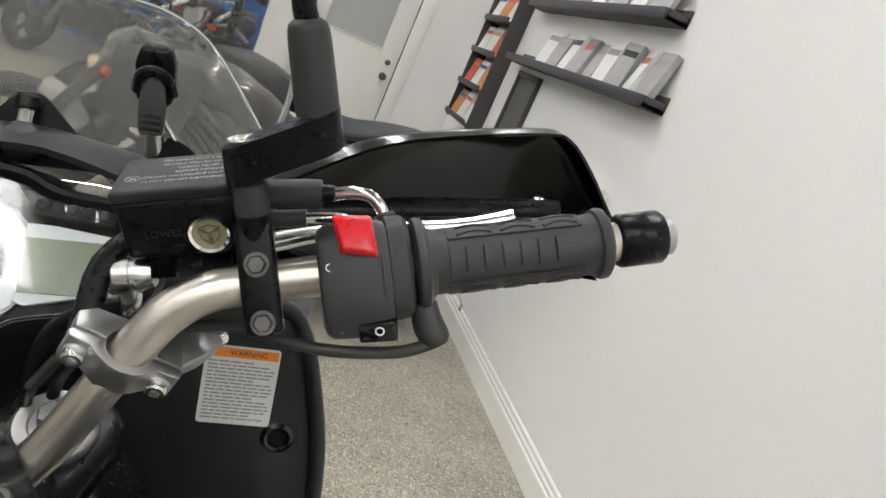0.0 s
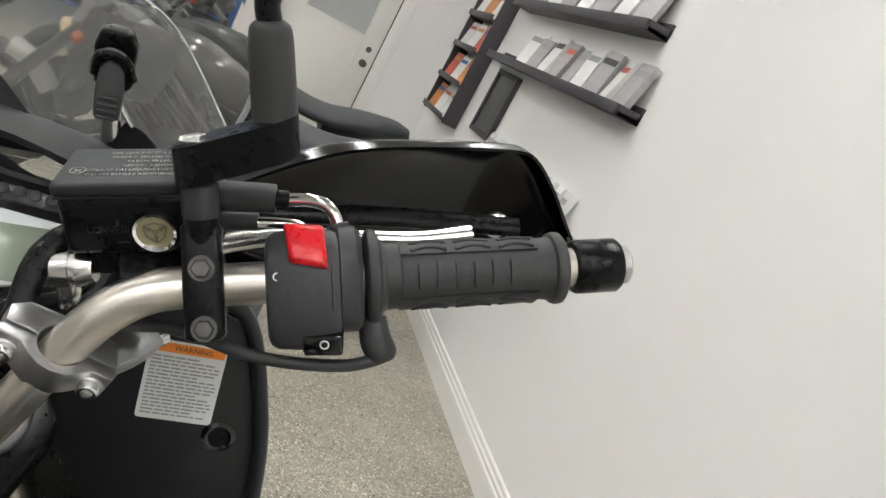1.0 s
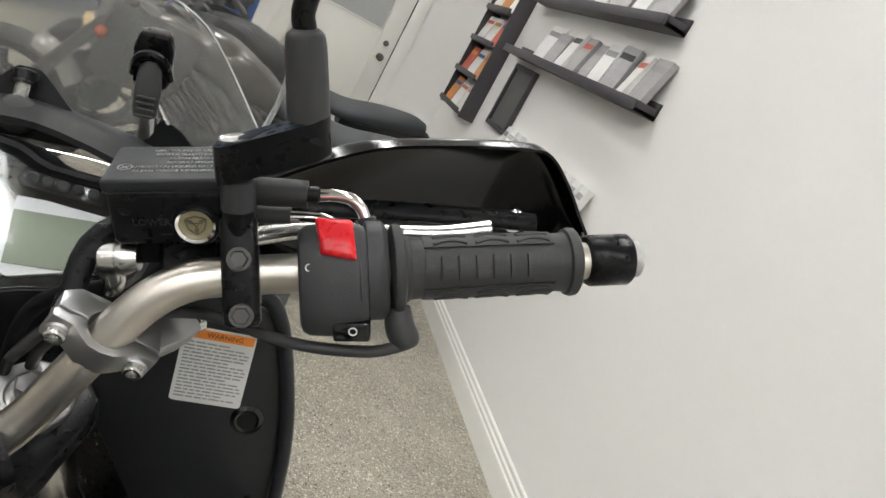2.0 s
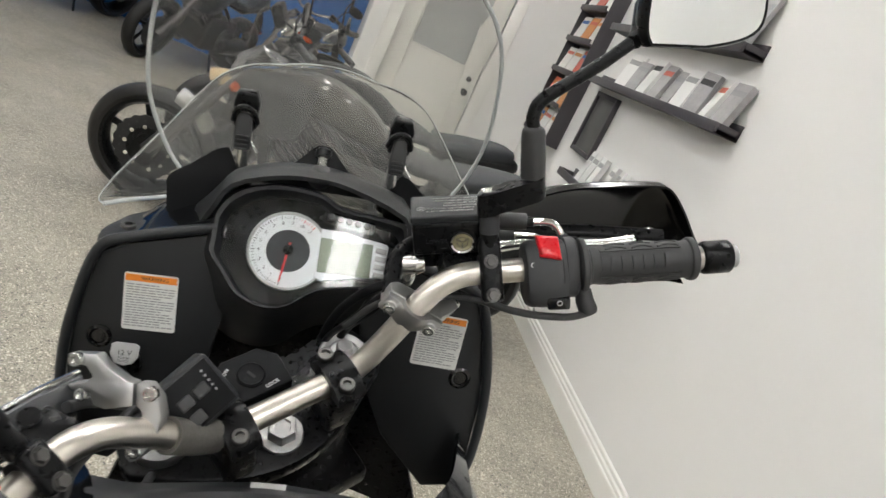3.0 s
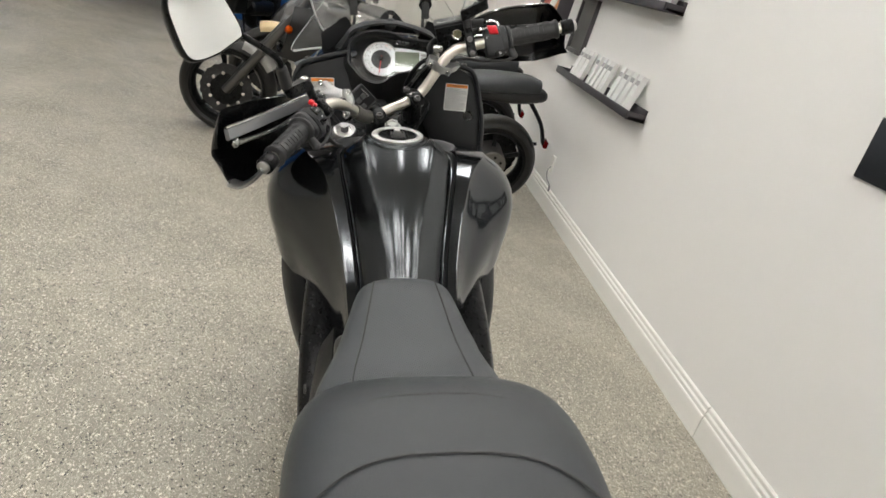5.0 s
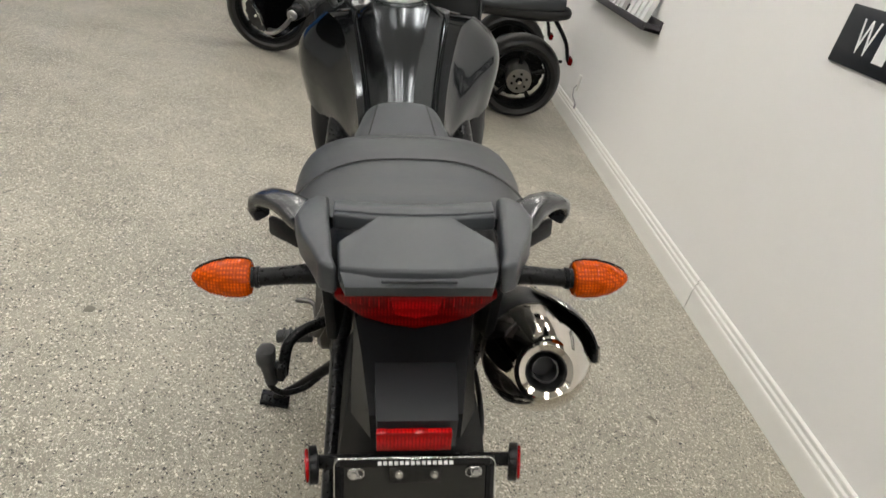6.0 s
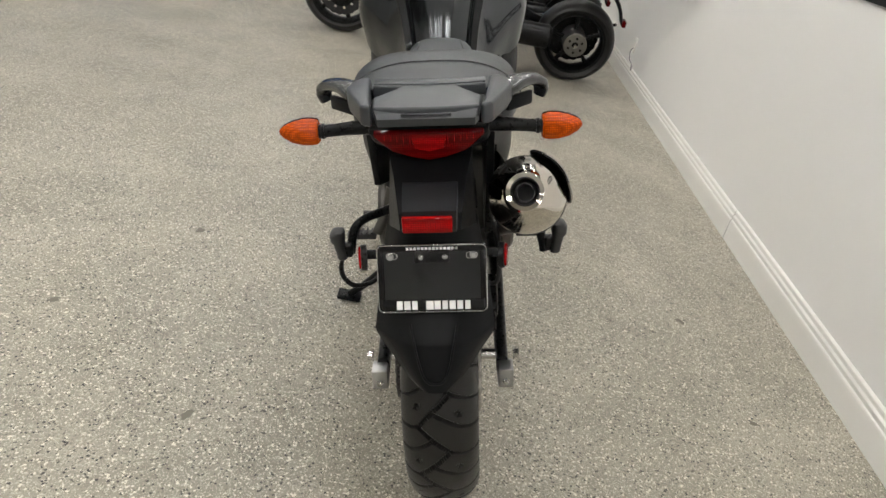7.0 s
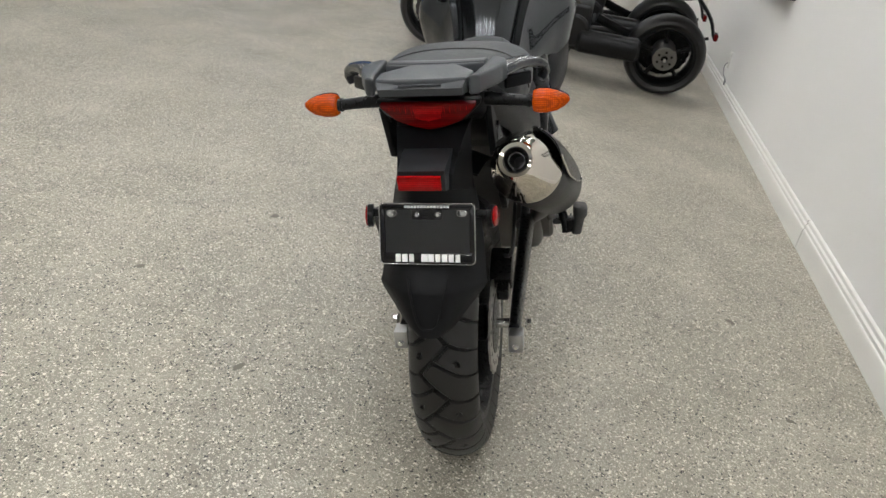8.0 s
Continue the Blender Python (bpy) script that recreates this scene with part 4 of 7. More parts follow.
# wheels
def tyre_mesh(radius, half, rim, n=720, grooved=True, seed_turn=0.0):
    """A tyre round the x axis, with a rounded crown and diagonal grooves cut into it."""
    prof = []
    for k in range(-26, 27):
        s = k / 26
        a = s * 1.42
        prof.append((half * math.sin(a) / math.sin(1.42), radius - (radius * 0.19) * (1 - math.cos(a)), s))
    period = 16
    n = n // period * period
    # a zigzag along the middle, and from each of its bends and flanks a groove that curves out to the shoulder
    runs = [[(0, 0.18), (-0.28, -0.12), (-0.55, -0.40), (-0.78, -0.10), (-1, 0.18)], [(0, 0.18), (-0.06, 0.36), (-0.10, 0.58), (-0.11, 0.96)], [(-0.55, -0.40), (-0.59, -0.58), (-0.59, -0.96)],
            [(-0.30, -0.14), (-0.44, 0.14), (-0.54, 0.36), (-0.59, 0.60), (-0.60, 0.96)], [(-0.77, -0.12), (-0.92, -0.34), (-1.03, -0.58), (-1.06, -0.96)], [(-0.30, 0.34), (-0.36, 0.37)], [(-0.18, -0.40), (-0.25, -0.43)]]
    lines = [ab for run in runs for ab in zip(run, run[1:])]

    def depth(u, s):
        if not grooved:
            return 0.0
        u = u % 1
        c = 2 * math.pi * radius / period
        best = 1.0
        for (u0, s0), (u1, s1) in lines:
            for sh in (0, 1, 2):
                ax, ay, bx, by = (u0 + sh) * c, s0 * half, (u1 + sh) * c, s1 * half
                px, py = u * c, s * half
                dx, dy = bx - ax, by - ay
                t = max(0, min(1, ((px - ax) * dx + (py - ay) * dy) / (dx * dx + dy * dy)))
                best = min(best, math.hypot(px - ax - t * dx, py - ay - t * dy))
        return 0.0085 * max(0.0, min(1.0, (0.0033 - best) / 0.0010))

    per = n // period
    table = [[depth(j / per, p[2]) for p in prof] for j in range(per)]
    verts, faces = [], []
    inner = [(half * 0.80, rim + 0.012), (half * 0.72, rim - 0.004), (-half * 0.72, rim - 0.004), (-half * 0.80, rim + 0.012)]
    m = len(prof) + len(inner)
    for j in range(n):
        a = 2 * math.pi * j / n + seed_turn
        row = [(x, r - table[j % per][i] if grooved else r) for i, (x, r, s) in enumerate(prof)] + inner
        verts += [(x, r * math.sin(a), r * math.cos(a)) for x, r in row]
    for j in range(n):
        q = (j + 1) % n
        faces += [(j * m + i, j * m + (i + 1) % m, q * m + (i + 1) % m, q * m + i) for i in range(m)]
    me = bpy.data.meshes.new("tyre")
    me.from_pydata(verts, [], faces)
    bm = bmesh.new()
    bm.from_mesh(me)
    bpy.data.meshes.remove(me)
    bmesh.ops.recalc_face_normals(bm, faces=bm.faces)
    return bm


def wheel_parts(parent, centre, radius, half, rim, mat_rim, turned=None, grooved=True, spokes=6, n=720, disc_side=1, disc_r=0.12, tyre_label="worn black tyre with diagonal tread grooves", disc_mat=DISC):
    """Tyre, rim, spokes, hub and disc at centre, the axle along x; turned: a further pose."""
    m = (turned or Matrix.Identity(4)) @ Matrix.Translation(centre)
    lie = pose(0, 0, 0, 0, 90)

    def put(name, bm, mat, par, label=""):
        bm.transform(m)
        return part(name, bm, mat, par, label)

    ty = put("tyre", tyre_mesh(radius, half, rim, n, grooved), TYRE, parent, tyre_label)
    rw = half * 0.78
    rm = put("rim", ring_solid([(rim + 0.008, -rw), (rim + 0.010, -rw - 0.004), (rim - 0.006, -rw - 0.002), (rim - 0.022, -rw * 0.6), (rim - 0.026, 0), (rim - 0.022, rw * 0.6), (rim - 0.006, rw + 0.002), (rim + 0.010, rw + 0.004), (rim + 0.008, rw), (rim - 0.006, 0)], 72, lie), mat_rim, parent, "black cast rim")
    for k in range(spokes):
        sp = loft([ring(0, 0.016, -0.022, 0.022, 3, 16), ring(rim * 0.55, 0.011, -0.013, 0.013, 3, 16), ring(rim - 0.02, 0.015, -0.018, 0.018, 3, 16)])
        sp.transform(pose(0, 0, 0, 360 * k / spokes + 12))
        put("spoke", sp, mat_rim, rm)
    put("hub", lathe([(0.03, -half * 0.9), (0.045, -half * 0.8), (0.045, half * 0.8), (0.03, half * 0.9)], 28, lie), mat_rim, rm)
    dbm = bmesh.new()
    nn = 80
    x_ = disc_side * (half + 0.006)
    rows = []
    for rr, dx in ((1.0, -0.0025), (1.0, 0.0025), (0.60, 0.0025), (0.60, -0.0025)):
        rows.append([dbm.verts.new((x_ + dx, (rr * disc_r + (0.004 * math.cos(20 * math.pi * 2 * j / nn) if rr == 1 else 0)) * math.sin(2 * math.pi * j / nn), (rr * disc_r + (0.004 * math.cos(20 * math.pi * 2 * j / nn) if rr == 1 else 0)) * math.cos(2 * math.pi * j / nn))) for j in range(nn)])
    for a, b in zip(rows, rows[1:] + rows[:1]):
        for j in range(nn):
            dbm.faces.new((a[j], a[(j + 1) % nn], b[(j + 1) % nn], b[j]))
    bmesh.ops.recalc_face_normals(dbm, faces=dbm.faces)
    # Dark discs on the steel, for the shade in its drilled holes.
    holes = [lathe([(0.005, -0.0032), (0.005, 0.0032), (0.0003, 0.0032)], 8, pose(x_, 0.82 * disc_r * math.sin(a), 0.82 * disc_r * math.cos(a), 0, 90)) for a in (2 * math.pi * k / 20 for k in range(20))]
    d = put("brake_disc", dbm, disc_mat, rm, "steel brake disc")
    tagged(put("dark_hole_disc", merged(*holes), PRINT_DARK, d), kind="stuff")
    put("disc_carrier", lathe([(disc_r * 0.62, x_ - 0.004), (disc_r * 0.62, x_ + 0.004), (0.03, x_ + 0.005), (0.001, x_ + 0.005)], 32, lie), mat_rim, rm)
    return ty


rear_wheel = part("rear_wheel", lathe([(0.012, -0.13), (0.012, 0.13)], 20, pose(0, 0, 0.318, 0, 90)), STEEL, bike, "rear wheel with a wide worn tyre")
wheel_parts(rear_wheel, (0, 0, 0.318), 0.320, 0.075, 0.222, SATIN_BLACK, n=1440)

# swingarm, chain, rear caliper
for ob_, sx in zip(both("swingarm_beam", loft([ring(0.60, 0.022, -0.045, 0.045, 3.2, 20, 0), ring(0.30, 0.018, -0.042, 0.042, 3.2, 20), ring(0.02, 0.014, -0.034, 0.034, 3.2, 20), ring(-0.045, 0.013, -0.030, 0.030, 3.2, 20)]), SATIN_BLACK), (1, -1)):
    ob_.matrix_basis = Matrix.Translation((sx * 0.132, 0, 0.325)) @ pose(0, 0, 0, 9)
for sx in (-1, 1):
    cap = part("axle_adjuster", prism([(-0.022, -0.026), (0.022, -0.030), (0.024, 0.020), (-0.020, 0.024)], 0.034, axes((sx * 0.138 - 0.017, -0.060, 0.312), (0, 1, 0.1), (0, -0.1, 1)), 0.004, 2), CAST_ALU, bike, "bare aluminium chain adjuster block")
    part("adjuster_bolt", hexbolt(axes((sx * 0.138, -0.084, 0.305), (1, 0, 0), (0, 0, 1)), 0.006, 0.006), STEEL, cap)
    part("axle_nut", hexbolt(pose(sx * 0.158, -0.008, 0.325, 0, 90 * sx), 0.012, 0.012), STEEL, cap)
links = []
path = []
R1, Y2, Z2, R2 = 0.088, 0.62, 0.40, 0.036
for k in range(26):
    a = radians(90 + 180 * k / 25)
    path.append(V(-0.093, R1 * math.cos(a), 0.318 + R1 * math.sin(a)))
low = [V(-0.093, y, 0.318 - R1 + (Z2 - R2 - 0.318 + R1) * (y / Y2) - 0.012 * math.sin(math.pi * y / Y2)) for y in np.linspace(0.012, Y2, 40)]
high = [V(-0.093, y, 0.318 + R1 + (Z2 + R2 - 0.318 - R1) * (y / Y2)) for y in np.linspace(Y2, 0.012, 40)]
path = path + low + high
for k, p in enumerate(path):
    q = path[(k + 1) % len(path)]
    d = q - p
    if d.length < 0.03:
        m_ = axes((p + q) / 2, (1, 0, 0), d)
        links.append(box(0.004 if k % 2 else 0.006, d.length * 1.25, 0.013, m_ @ pose(0.006, 0, 0), 0.0015, 1))
        links.append(box(0.004 if k % 2 else 0.006, d.length * 1.25, 0.013, m_ @ pose(-0.006, 0, 0), 0.0015, 1))
        links.append(lathe([(0.0042, -0.005), (0.0042, 0.005)], 8, Matrix.Translation(p) @ pose(0, 0, 0, 0, 90)))
tagged(part("drive_chain", merged(*links), DARK_STEEL, bike, "oily steel drive chain"), kind="stuff")
part("sprocket", ring_solid([(0.05, -0.003), (0.084, -0.003), (0.088, 0), (0.084, 0.003), (0.05, 0.003)], 46, pose(-0.093, 0, 0.318, 0, 90)), DARK_STEEL, bike)
part("chain_guard", shell([[(-0.078, -0.02, 0.425), (-0.10, -0.02, 0.43), (-0.118, -0.02, 0.405)], [(-0.078, 0.15, 0.435), (-0.10, 0.15, 0.44), (-0.118, 0.15, 0.415)], [(-0.078, 0.42, 0.45), (-0.10, 0.42, 0.455), (-0.118, 0.42, 0.43)]], 0.003, 3, 3), BLACK_PLASTIC, bike)
part("rear_caliper", merged(box(0.055, 0.09, 0.055, pose(0.098, 0.045, 0.445, 35), 0.008), box(0.03, 0.06, 0.03, pose(0.105, 0.0, 0.415, 10), 0.006)), SATIN_BLACK, bike, "black rear brake caliper")
part("rear_brake_hose", tube([(0.10, 0.06, 0.47), (0.125, 0.02, 0.50), (0.128, 0.08, 0.545), (0.12, 0.22, 0.56), (0.11, 0.40, 0.55)], 0.005, 10), RUBBER, bike)
part("inner_mudguard", shell([[(-0.075, 0.36, 0.58), (0, 0.37, 0.60), (0.075, 0.36, 0.58)], [(-0.08, 0.22, 0.66), (0, 0.225, 0.685), (0.08, 0.22, 0.66)], [(-0.08, 0.02, 0.73), (0, 0.02, 0.76), (0.08, 0.02, 0.73)], [(-0.08, -0.16, 0.76), (0, -0.17, 0.79), (0.08, -0.16, 0.76)]], 0.004, 4, 4), BLACK_PLASTIC, bike)

# passenger foot pegs, rider pegs, side stand
for sx, y_, z_, px_, hang in ((-1, 0.292, 0.452, 0.264, ((0.135, 0.395, 0.508), (0.165, 0.366, 0.509), (0.200, 0.347, 0.503), (0.227, 0.328, 0.486), (0.236, 0.314, 0.455), (0.240, 0.304, 0.425))),
                             (1, 0.235, 0.490, 0.280, ((0.135, 0.365, 0.585), (0.165, 0.335, 0.570), (0.205, 0.290, 0.545), (0.232, 0.262, 0.515), (0.246, 0.245, 0.480), (0.250, 0.238, 0.455)))):
    br = part("peg_bracket", tube([(sx * a, b, c) for a, b, c in hang], [0.013, 0.012, 0.0115, 0.0115, 0.012, 0.012], 12), SATIN_BLACK, bike, "black foot peg bracket")
    part("peg_pivot", box(0.026, 0.030, 0.034, pose(sx * (px_ - 0.020), y_ + 0.004, z_ - 0.012, 0, 0, 12 * sx), 0.005, 2), SATIN_BLACK, br)
    peg = loft([[V(sx * (px_ + dx + r * math.copysign(abs(math.cos(a)) ** 0.7, math.cos(a)) * 0.75), y_ + r * math.copysign(abs(math.sin(a)) ** 0.7, math.sin(a)), z_ + h) for a in (2 * math.pi * k / 20 for k in range(20))] for h, r, dx in ((-0.036, 0.011, -0.006), (-0.032, 0.017, -0.005), (-0.010, 0.018, -0.002), (0.010, 0.019, 0.002), (0.018, 0.024, 0.004), (0.036, 0.025, 0.004), (0.044, 0.021, 0.002), (0.048, 0.010, 0))])
    bmesh.ops.recalc_face_normals(peg, faces=peg.faces)
    part("foot_peg", peg, RUBBER, br, "folded rubber foot peg")
for sx in (-1, 1):
    br = part("rider_peg_bracket", tube([(sx * 0.15, 0.56, 0.50), (sx * 0.17, 0.56, 0.42), (sx * 0.20, 0.55, 0.36)], 0.016, 12), DARK_STEEL, bike)
    part("rider_peg", merged(box(0.085, 0.034, 0.018, pose(sx * 0.245, 0.55, 0.355), 0.004), *[box(0.006, 0.036, 0.006, pose(sx * (0.215 + 0.014 * k), 0.55, 0.366), 0.001, 1) for k in range(5)]), RUBBER, br)
stand = part("side_stand", tube([(-0.13, 0.58, 0.275), (-0.19, 0.605, 0.212), (-0.265, 0.640, 0.135), (-0.318, 0.658, 0.092)], [0.016, 0.014, 0.012, 0.012], 12), SATIN_BLACK, bike, "black side stand, folded out")
part("stand_foot", box(0.075, 0.055, 0.010, axes((-0.322, 0.660, 0.0838), (0.972, 0, -0.232), (0, 1, 0)), 0.003), SATIN_BLACK, stand)
part("kick_tang", tube([(-0.310, 0.545, 0.275), (-0.318, 0.555, 0.245), (-0.314, 0.562, 0.205), (-0.287, 0.575, 0.170), (-0.236, 0.60, 0.165), (-0.19, 0.605, 0.205)], [0.006, 0.008, 0.008, 0.008, 0.008, 0.008], 10, 5), SATIN_BLACK, stand)
part("gear_pedal", tube([(-0.16, 0.60, 0.30), (-0.20, 0.66, 0.31), (-0.22, 0.74, 0.33), (-0.265, 0.75, 0.335)], 0.007, 10), DARK_STEEL, bike)


# cockpit: inner panels, instrument cluster, screen
PAN = [(x * 0.935 + 0.002, z) for x, z in [(0.075, 1.10), (0.10, 1.165), (0.19, 1.142), (0.222, 1.126), (0.243, 1.06), (0.250, 1.00), (0.248, 0.93), (0.236, 0.885), (0.195, 0.880), (0.13, 0.945), (0.09, 1.02)]]


def face_plate(outline, thick, off=0.0):
    """A plate facing the rider, from (x, z) points."""
    return prism([(x, z) for x, z in outline], thick, axes((0, 1.272 + off, 0), (1, 0, 0), (0, 0.06, 1)), 0.003, 2)


pr, pl = both("inner_panel", face_plate(PAN, 0.008), INNER_PLASTIC, label="black grained inner fairing panel")
both("panel_rim", tube([(x * 0.935, y, z) for x, y, z in [(0.10, 1.332, 1.172), (0.19, 1.330, 1.149), (0.226, 1.329, 1.130), (0.248, 1.325, 1.06), (0.256, 1.320, 1.00), (0.254, 1.316, 0.93), (0.241, 1.314, 0.880)]], 0.006, 10), GREY_PLASTIC)
# warning labels
for k, (x_, z_, ang) in enumerate(((0.170, 1.074, -3), (-0.1545, 1.076, 1))):
    L_ = axes((x_, 1.272 + 0.06 * z_ - 0.0085, z_), (1, 0, 0), (0, 0.06, 1)) @ pose(0, 0, 0, 0, 0, ang)
    lab = part("warning_label", prism(rounded(0.056, 0.066, 0.003, 3), 0.0006, L_, 0), LABEL_WHITE, pr if k == 0 else pl, "white paper warning label with an orange heading", smooth=0)
    part("label_heading", box(0.053, 0.0075, 0.0004, L_ @ pose(0, 0.0275, 0.0010), 0), LABEL_ORANGE, lab, smooth=0)
    words("WARNING", 0.0058, L_ @ pose(0.004, 0.0275, 0.0014), PRINT_DARK, lab, depth=0.0001)
    rnd = random.Random(5 + k)
    bars = []
    for j in range(17):
        y0, x0 = 0.020 - j * 0.0030, -0.025
        end = 0.025 if j % 5 else 0.012
        while x0 < end - 0.003:
            w_ = min(rnd.uniform(0.003, 0.009), end - x0)
            bars.append(box(w_, 0.0013, 0.0002, L_ @ pose(x0 + w_ / 2, y0, 0.0009), 0))
            x0 += w_ + 0.0011
    tagged(part("print", merged(*bars), PRINT_GREY, lab, smooth=0), kind="stuff")
for sx in (-1, 1):
    part("panel_fastener", lathe([(0.0135, 0), (0.0135, 0.002), (0.010, 0.004), (0.008, 0.0035), (0.0075, 0.002), (0.001, 0.002)], 24, axes((sx * 0.204, 1.327, 1.030), (1, 0, 0), (0, 0.06, 1))), GLOSS_BLACK, pr if sx > 0 else pl)

# power outlet with a printed flap on the rider's left panel
OUT = axes((-0.176, 1.3325, 1.003), (1, 0, 0), (0, 0.06, 1))
outlet = part("power_outlet", lathe([(0.024, 0), (0.024, 0.004), (0.021, 0.006), (0.0185, 0.006), (0.0185, 0.014), (0.016, 0.016), (0.001, 0.016)], 32, OUT), SATIN_BLACK, pl, "black power outlet with a silver flap")
FLAP = OUT @ pose(0.002, 0.012, 0.017, -18) @ Matrix.Diagonal((0.86, 0.86, 1, 1))
part("outlet_flap", prism([(-0.017, 0.012), (-0.012, 0.015), (0.012, 0.015), (0.017, 0.012), (0.017, -0.002), (0.011, -0.011), (0, -0.014), (-0.011, -0.011), (-0.017, -0.002)], 0.003, FLAP, 0.0008), FLAP_SILVER, outlet)
words("12 V", 0.0095, FLAP @ pose(0, 0.002, 0.0031), PRINT_DARK, outlet, depth=0.0001)
words("POWER", 0.0042, FLAP @ pose(0, -0.0045, 0.0031), PRINT_DARK, outlet, depth=0.0001)
words("OUTLET", 0.0042, FLAP @ pose(0, -0.0085, 0.0031), PRINT_DARK, outlet, depth=0.0001)

# instrument cluster, tilted to the rider
DASH = axes((0.001, 1.336, 1.155), (1, 0, 0), (0, 0.55, 0.835)) @ Matrix.Diagonal((0.97, 0.95, 1, 1))
dash_line = [(-0.092, 0.022), (-0.078, 0.046), (-0.052, 0.060), (-0.020, 0.064), (0.012, 0.060), (0.035, 0.049), (0.092, 0.043), (0.104, 0.034), (0.106, 0.002), (0.095, -0.026), (0.060, -0.034), (0.018, -0.042), (-0.010, -0.062), (-0.034, -0.066), (-0.060, -0.056), (-0.078, -0.034), (-0.092, -0.014)]


def closed_curve(line, n=3):
    p = [V(x, y, 0) for x, y in line]
    c = curve(p[-2:] + p + p[:2], n)
    return [(v.x, v.y) for v in c[2 * n:-2 * n]]


dl = closed_curve(dash_line)
grow = lambda k, dx=0.0, dy=0.0: [(x * k + dx, y * k + dy) for x, y in dl]
dash = part("instrument_panel", prism(dl, 0.006, DASH @ pose(0, 0, -0.008), 0.001), SATIN_BLACK, bike, "instrument cluster with a white dial and a grey display")
rings = []
for k, up, dy in ((0.98, -0.006, 0), (1.02, 0.010, 0), (1.05, 0.017, 0.001), (1.10, 0.018, 0.002), (1.14, 0.012, 0.003), (1.20, -0.010, 0.004), (1.36, -0.035, 0.002), (1.42, -0.085, -0.01)):
    rings.append([DASH @ V(x, y, up) for x, y in grow(k, 0, dy)])
part("cluster_surround", loft(rings, True, False), INNER_PLASTIC, dash, "black hood round the instruments", smooth=50)
DC = DASH @ pose(-0.018, 0.0, 0) @ Matrix.Diagonal((0.87, 0.89, 1, 1))
part("dial", lathe([(0.050, -0.002), (0.050, 0.002), (0.048, 0.003), (0.001, 0.003)], 56, DC), DIAL_WHITE, dash, "white rev counter dial")
part("dial_rim", ring_solid([(0.049, 0.002), (0.053, 0.002), (0.052, 0.006), (0.049, 0.005)], 56, DC), CAST_ALU, dash)
part("dial_centre", lathe([(0.028, 0.0031), (0.028, 0.0045), (0.027, 0.005), (0.001, 0.005)], 44, DC), DIAL_DARK, dash)
part("hub_cap", lathe([(0.007, 0.005), (0.007, 0.009), (0.005, 0.0105), (0.001, 0.0105)], 24, DC), GLOSS_BLACK, dash)
part("needle", prism([(-0.0016, -0.010), (0.0016, -0.010), (0.0009, 0.043), (-0.0009, 0.043)], 0.0012, DC @ pose(0, 0, 0.0075, 0, 0, 172), 0), PRINT_RED, dash, "red needle", smooth=0)
for k in range(45):
    a = 262 - 212 * k / 44
    big = k % 4 == 0
    part("dial_tick", box(0.0046 if big else 0.003, 0.0011 if big else 0.0006, 0.0004, DC @ pose(0, 0, 0.0033, 0, 0, a) @ pose(0.0450, 0, 0), 0), PRINT_RED if k > 38 else PRINT_DARK, dash, smooth=0)
for k in range(12):
    a = radians(262 - 212 * k * 4 / 44)
    words(str(k), 0.0068, DC @ pose(0.0375 * math.cos(a), 0.0375 * math.sin(a), 0.0033), PRINT_DARK, dash, "dial_number", 0.0001)
panel_line = [(0.010, 0.0285), (0.030, 0.028), (0.085, 0.021), (0.089, 0.018), (0.086, -0.018), (0.078, -0.021), (0.045, -0.026), (0.016, -0.033), (0.008, -0.030)]
part("display_surround", prism(panel_line, 0.008, DASH @ pose(0.006, 0.003, -0.001), 0.001), DIAL_WHITE, dash, "silver grey display surround")
part("display", box(0.060, 0.041, 0.002, DASH @ pose(0.0465, 0.000, 0.0075), 0.0006), LCD, dash, "blank grey green display")
for k in range(4):
    part("mode_button", box(0.013, 0.0065, 0.003, DASH @ pose(0.0865, 0.014 - 0.0098 * k, 0.0080, 0, 0, -6), 0.0012), CAST_ALU, dash)
for k in range(5):
    part("warning_lamp", lathe([(0.0042, 0), (0.0042, 0.002), (0.0034, 0.003), (0.001, 0.003)], 18, DASH @ pose(0.0245 + 0.0106 * k, 0.0455 - 0.0012 * k, 0.010)), DIAL_DARK, dash)
part("lamp_strip", box(0.060, 0.014, 0.010, DASH @ pose(0.046, 0.043, 0.0055, 0, 0, -6), 0.002), GLOSS_BLACK, dash)
part("cluster_lens", prism(grow(0.97), 0.0012, DASH @ pose(0, 0, 0.0125), 0), CLEAR_LENS, dash, "clear instrument cover", smooth=0).visible_shadow = False
part("cluster_knob", lathe([(0.009, 0), (0.009, 0.006), (0.007, 0.007), (0.001, 0.007)], 20, DASH @ pose(-0.086, 0.012, 0.0)), GLOSS_BLACK, dash)
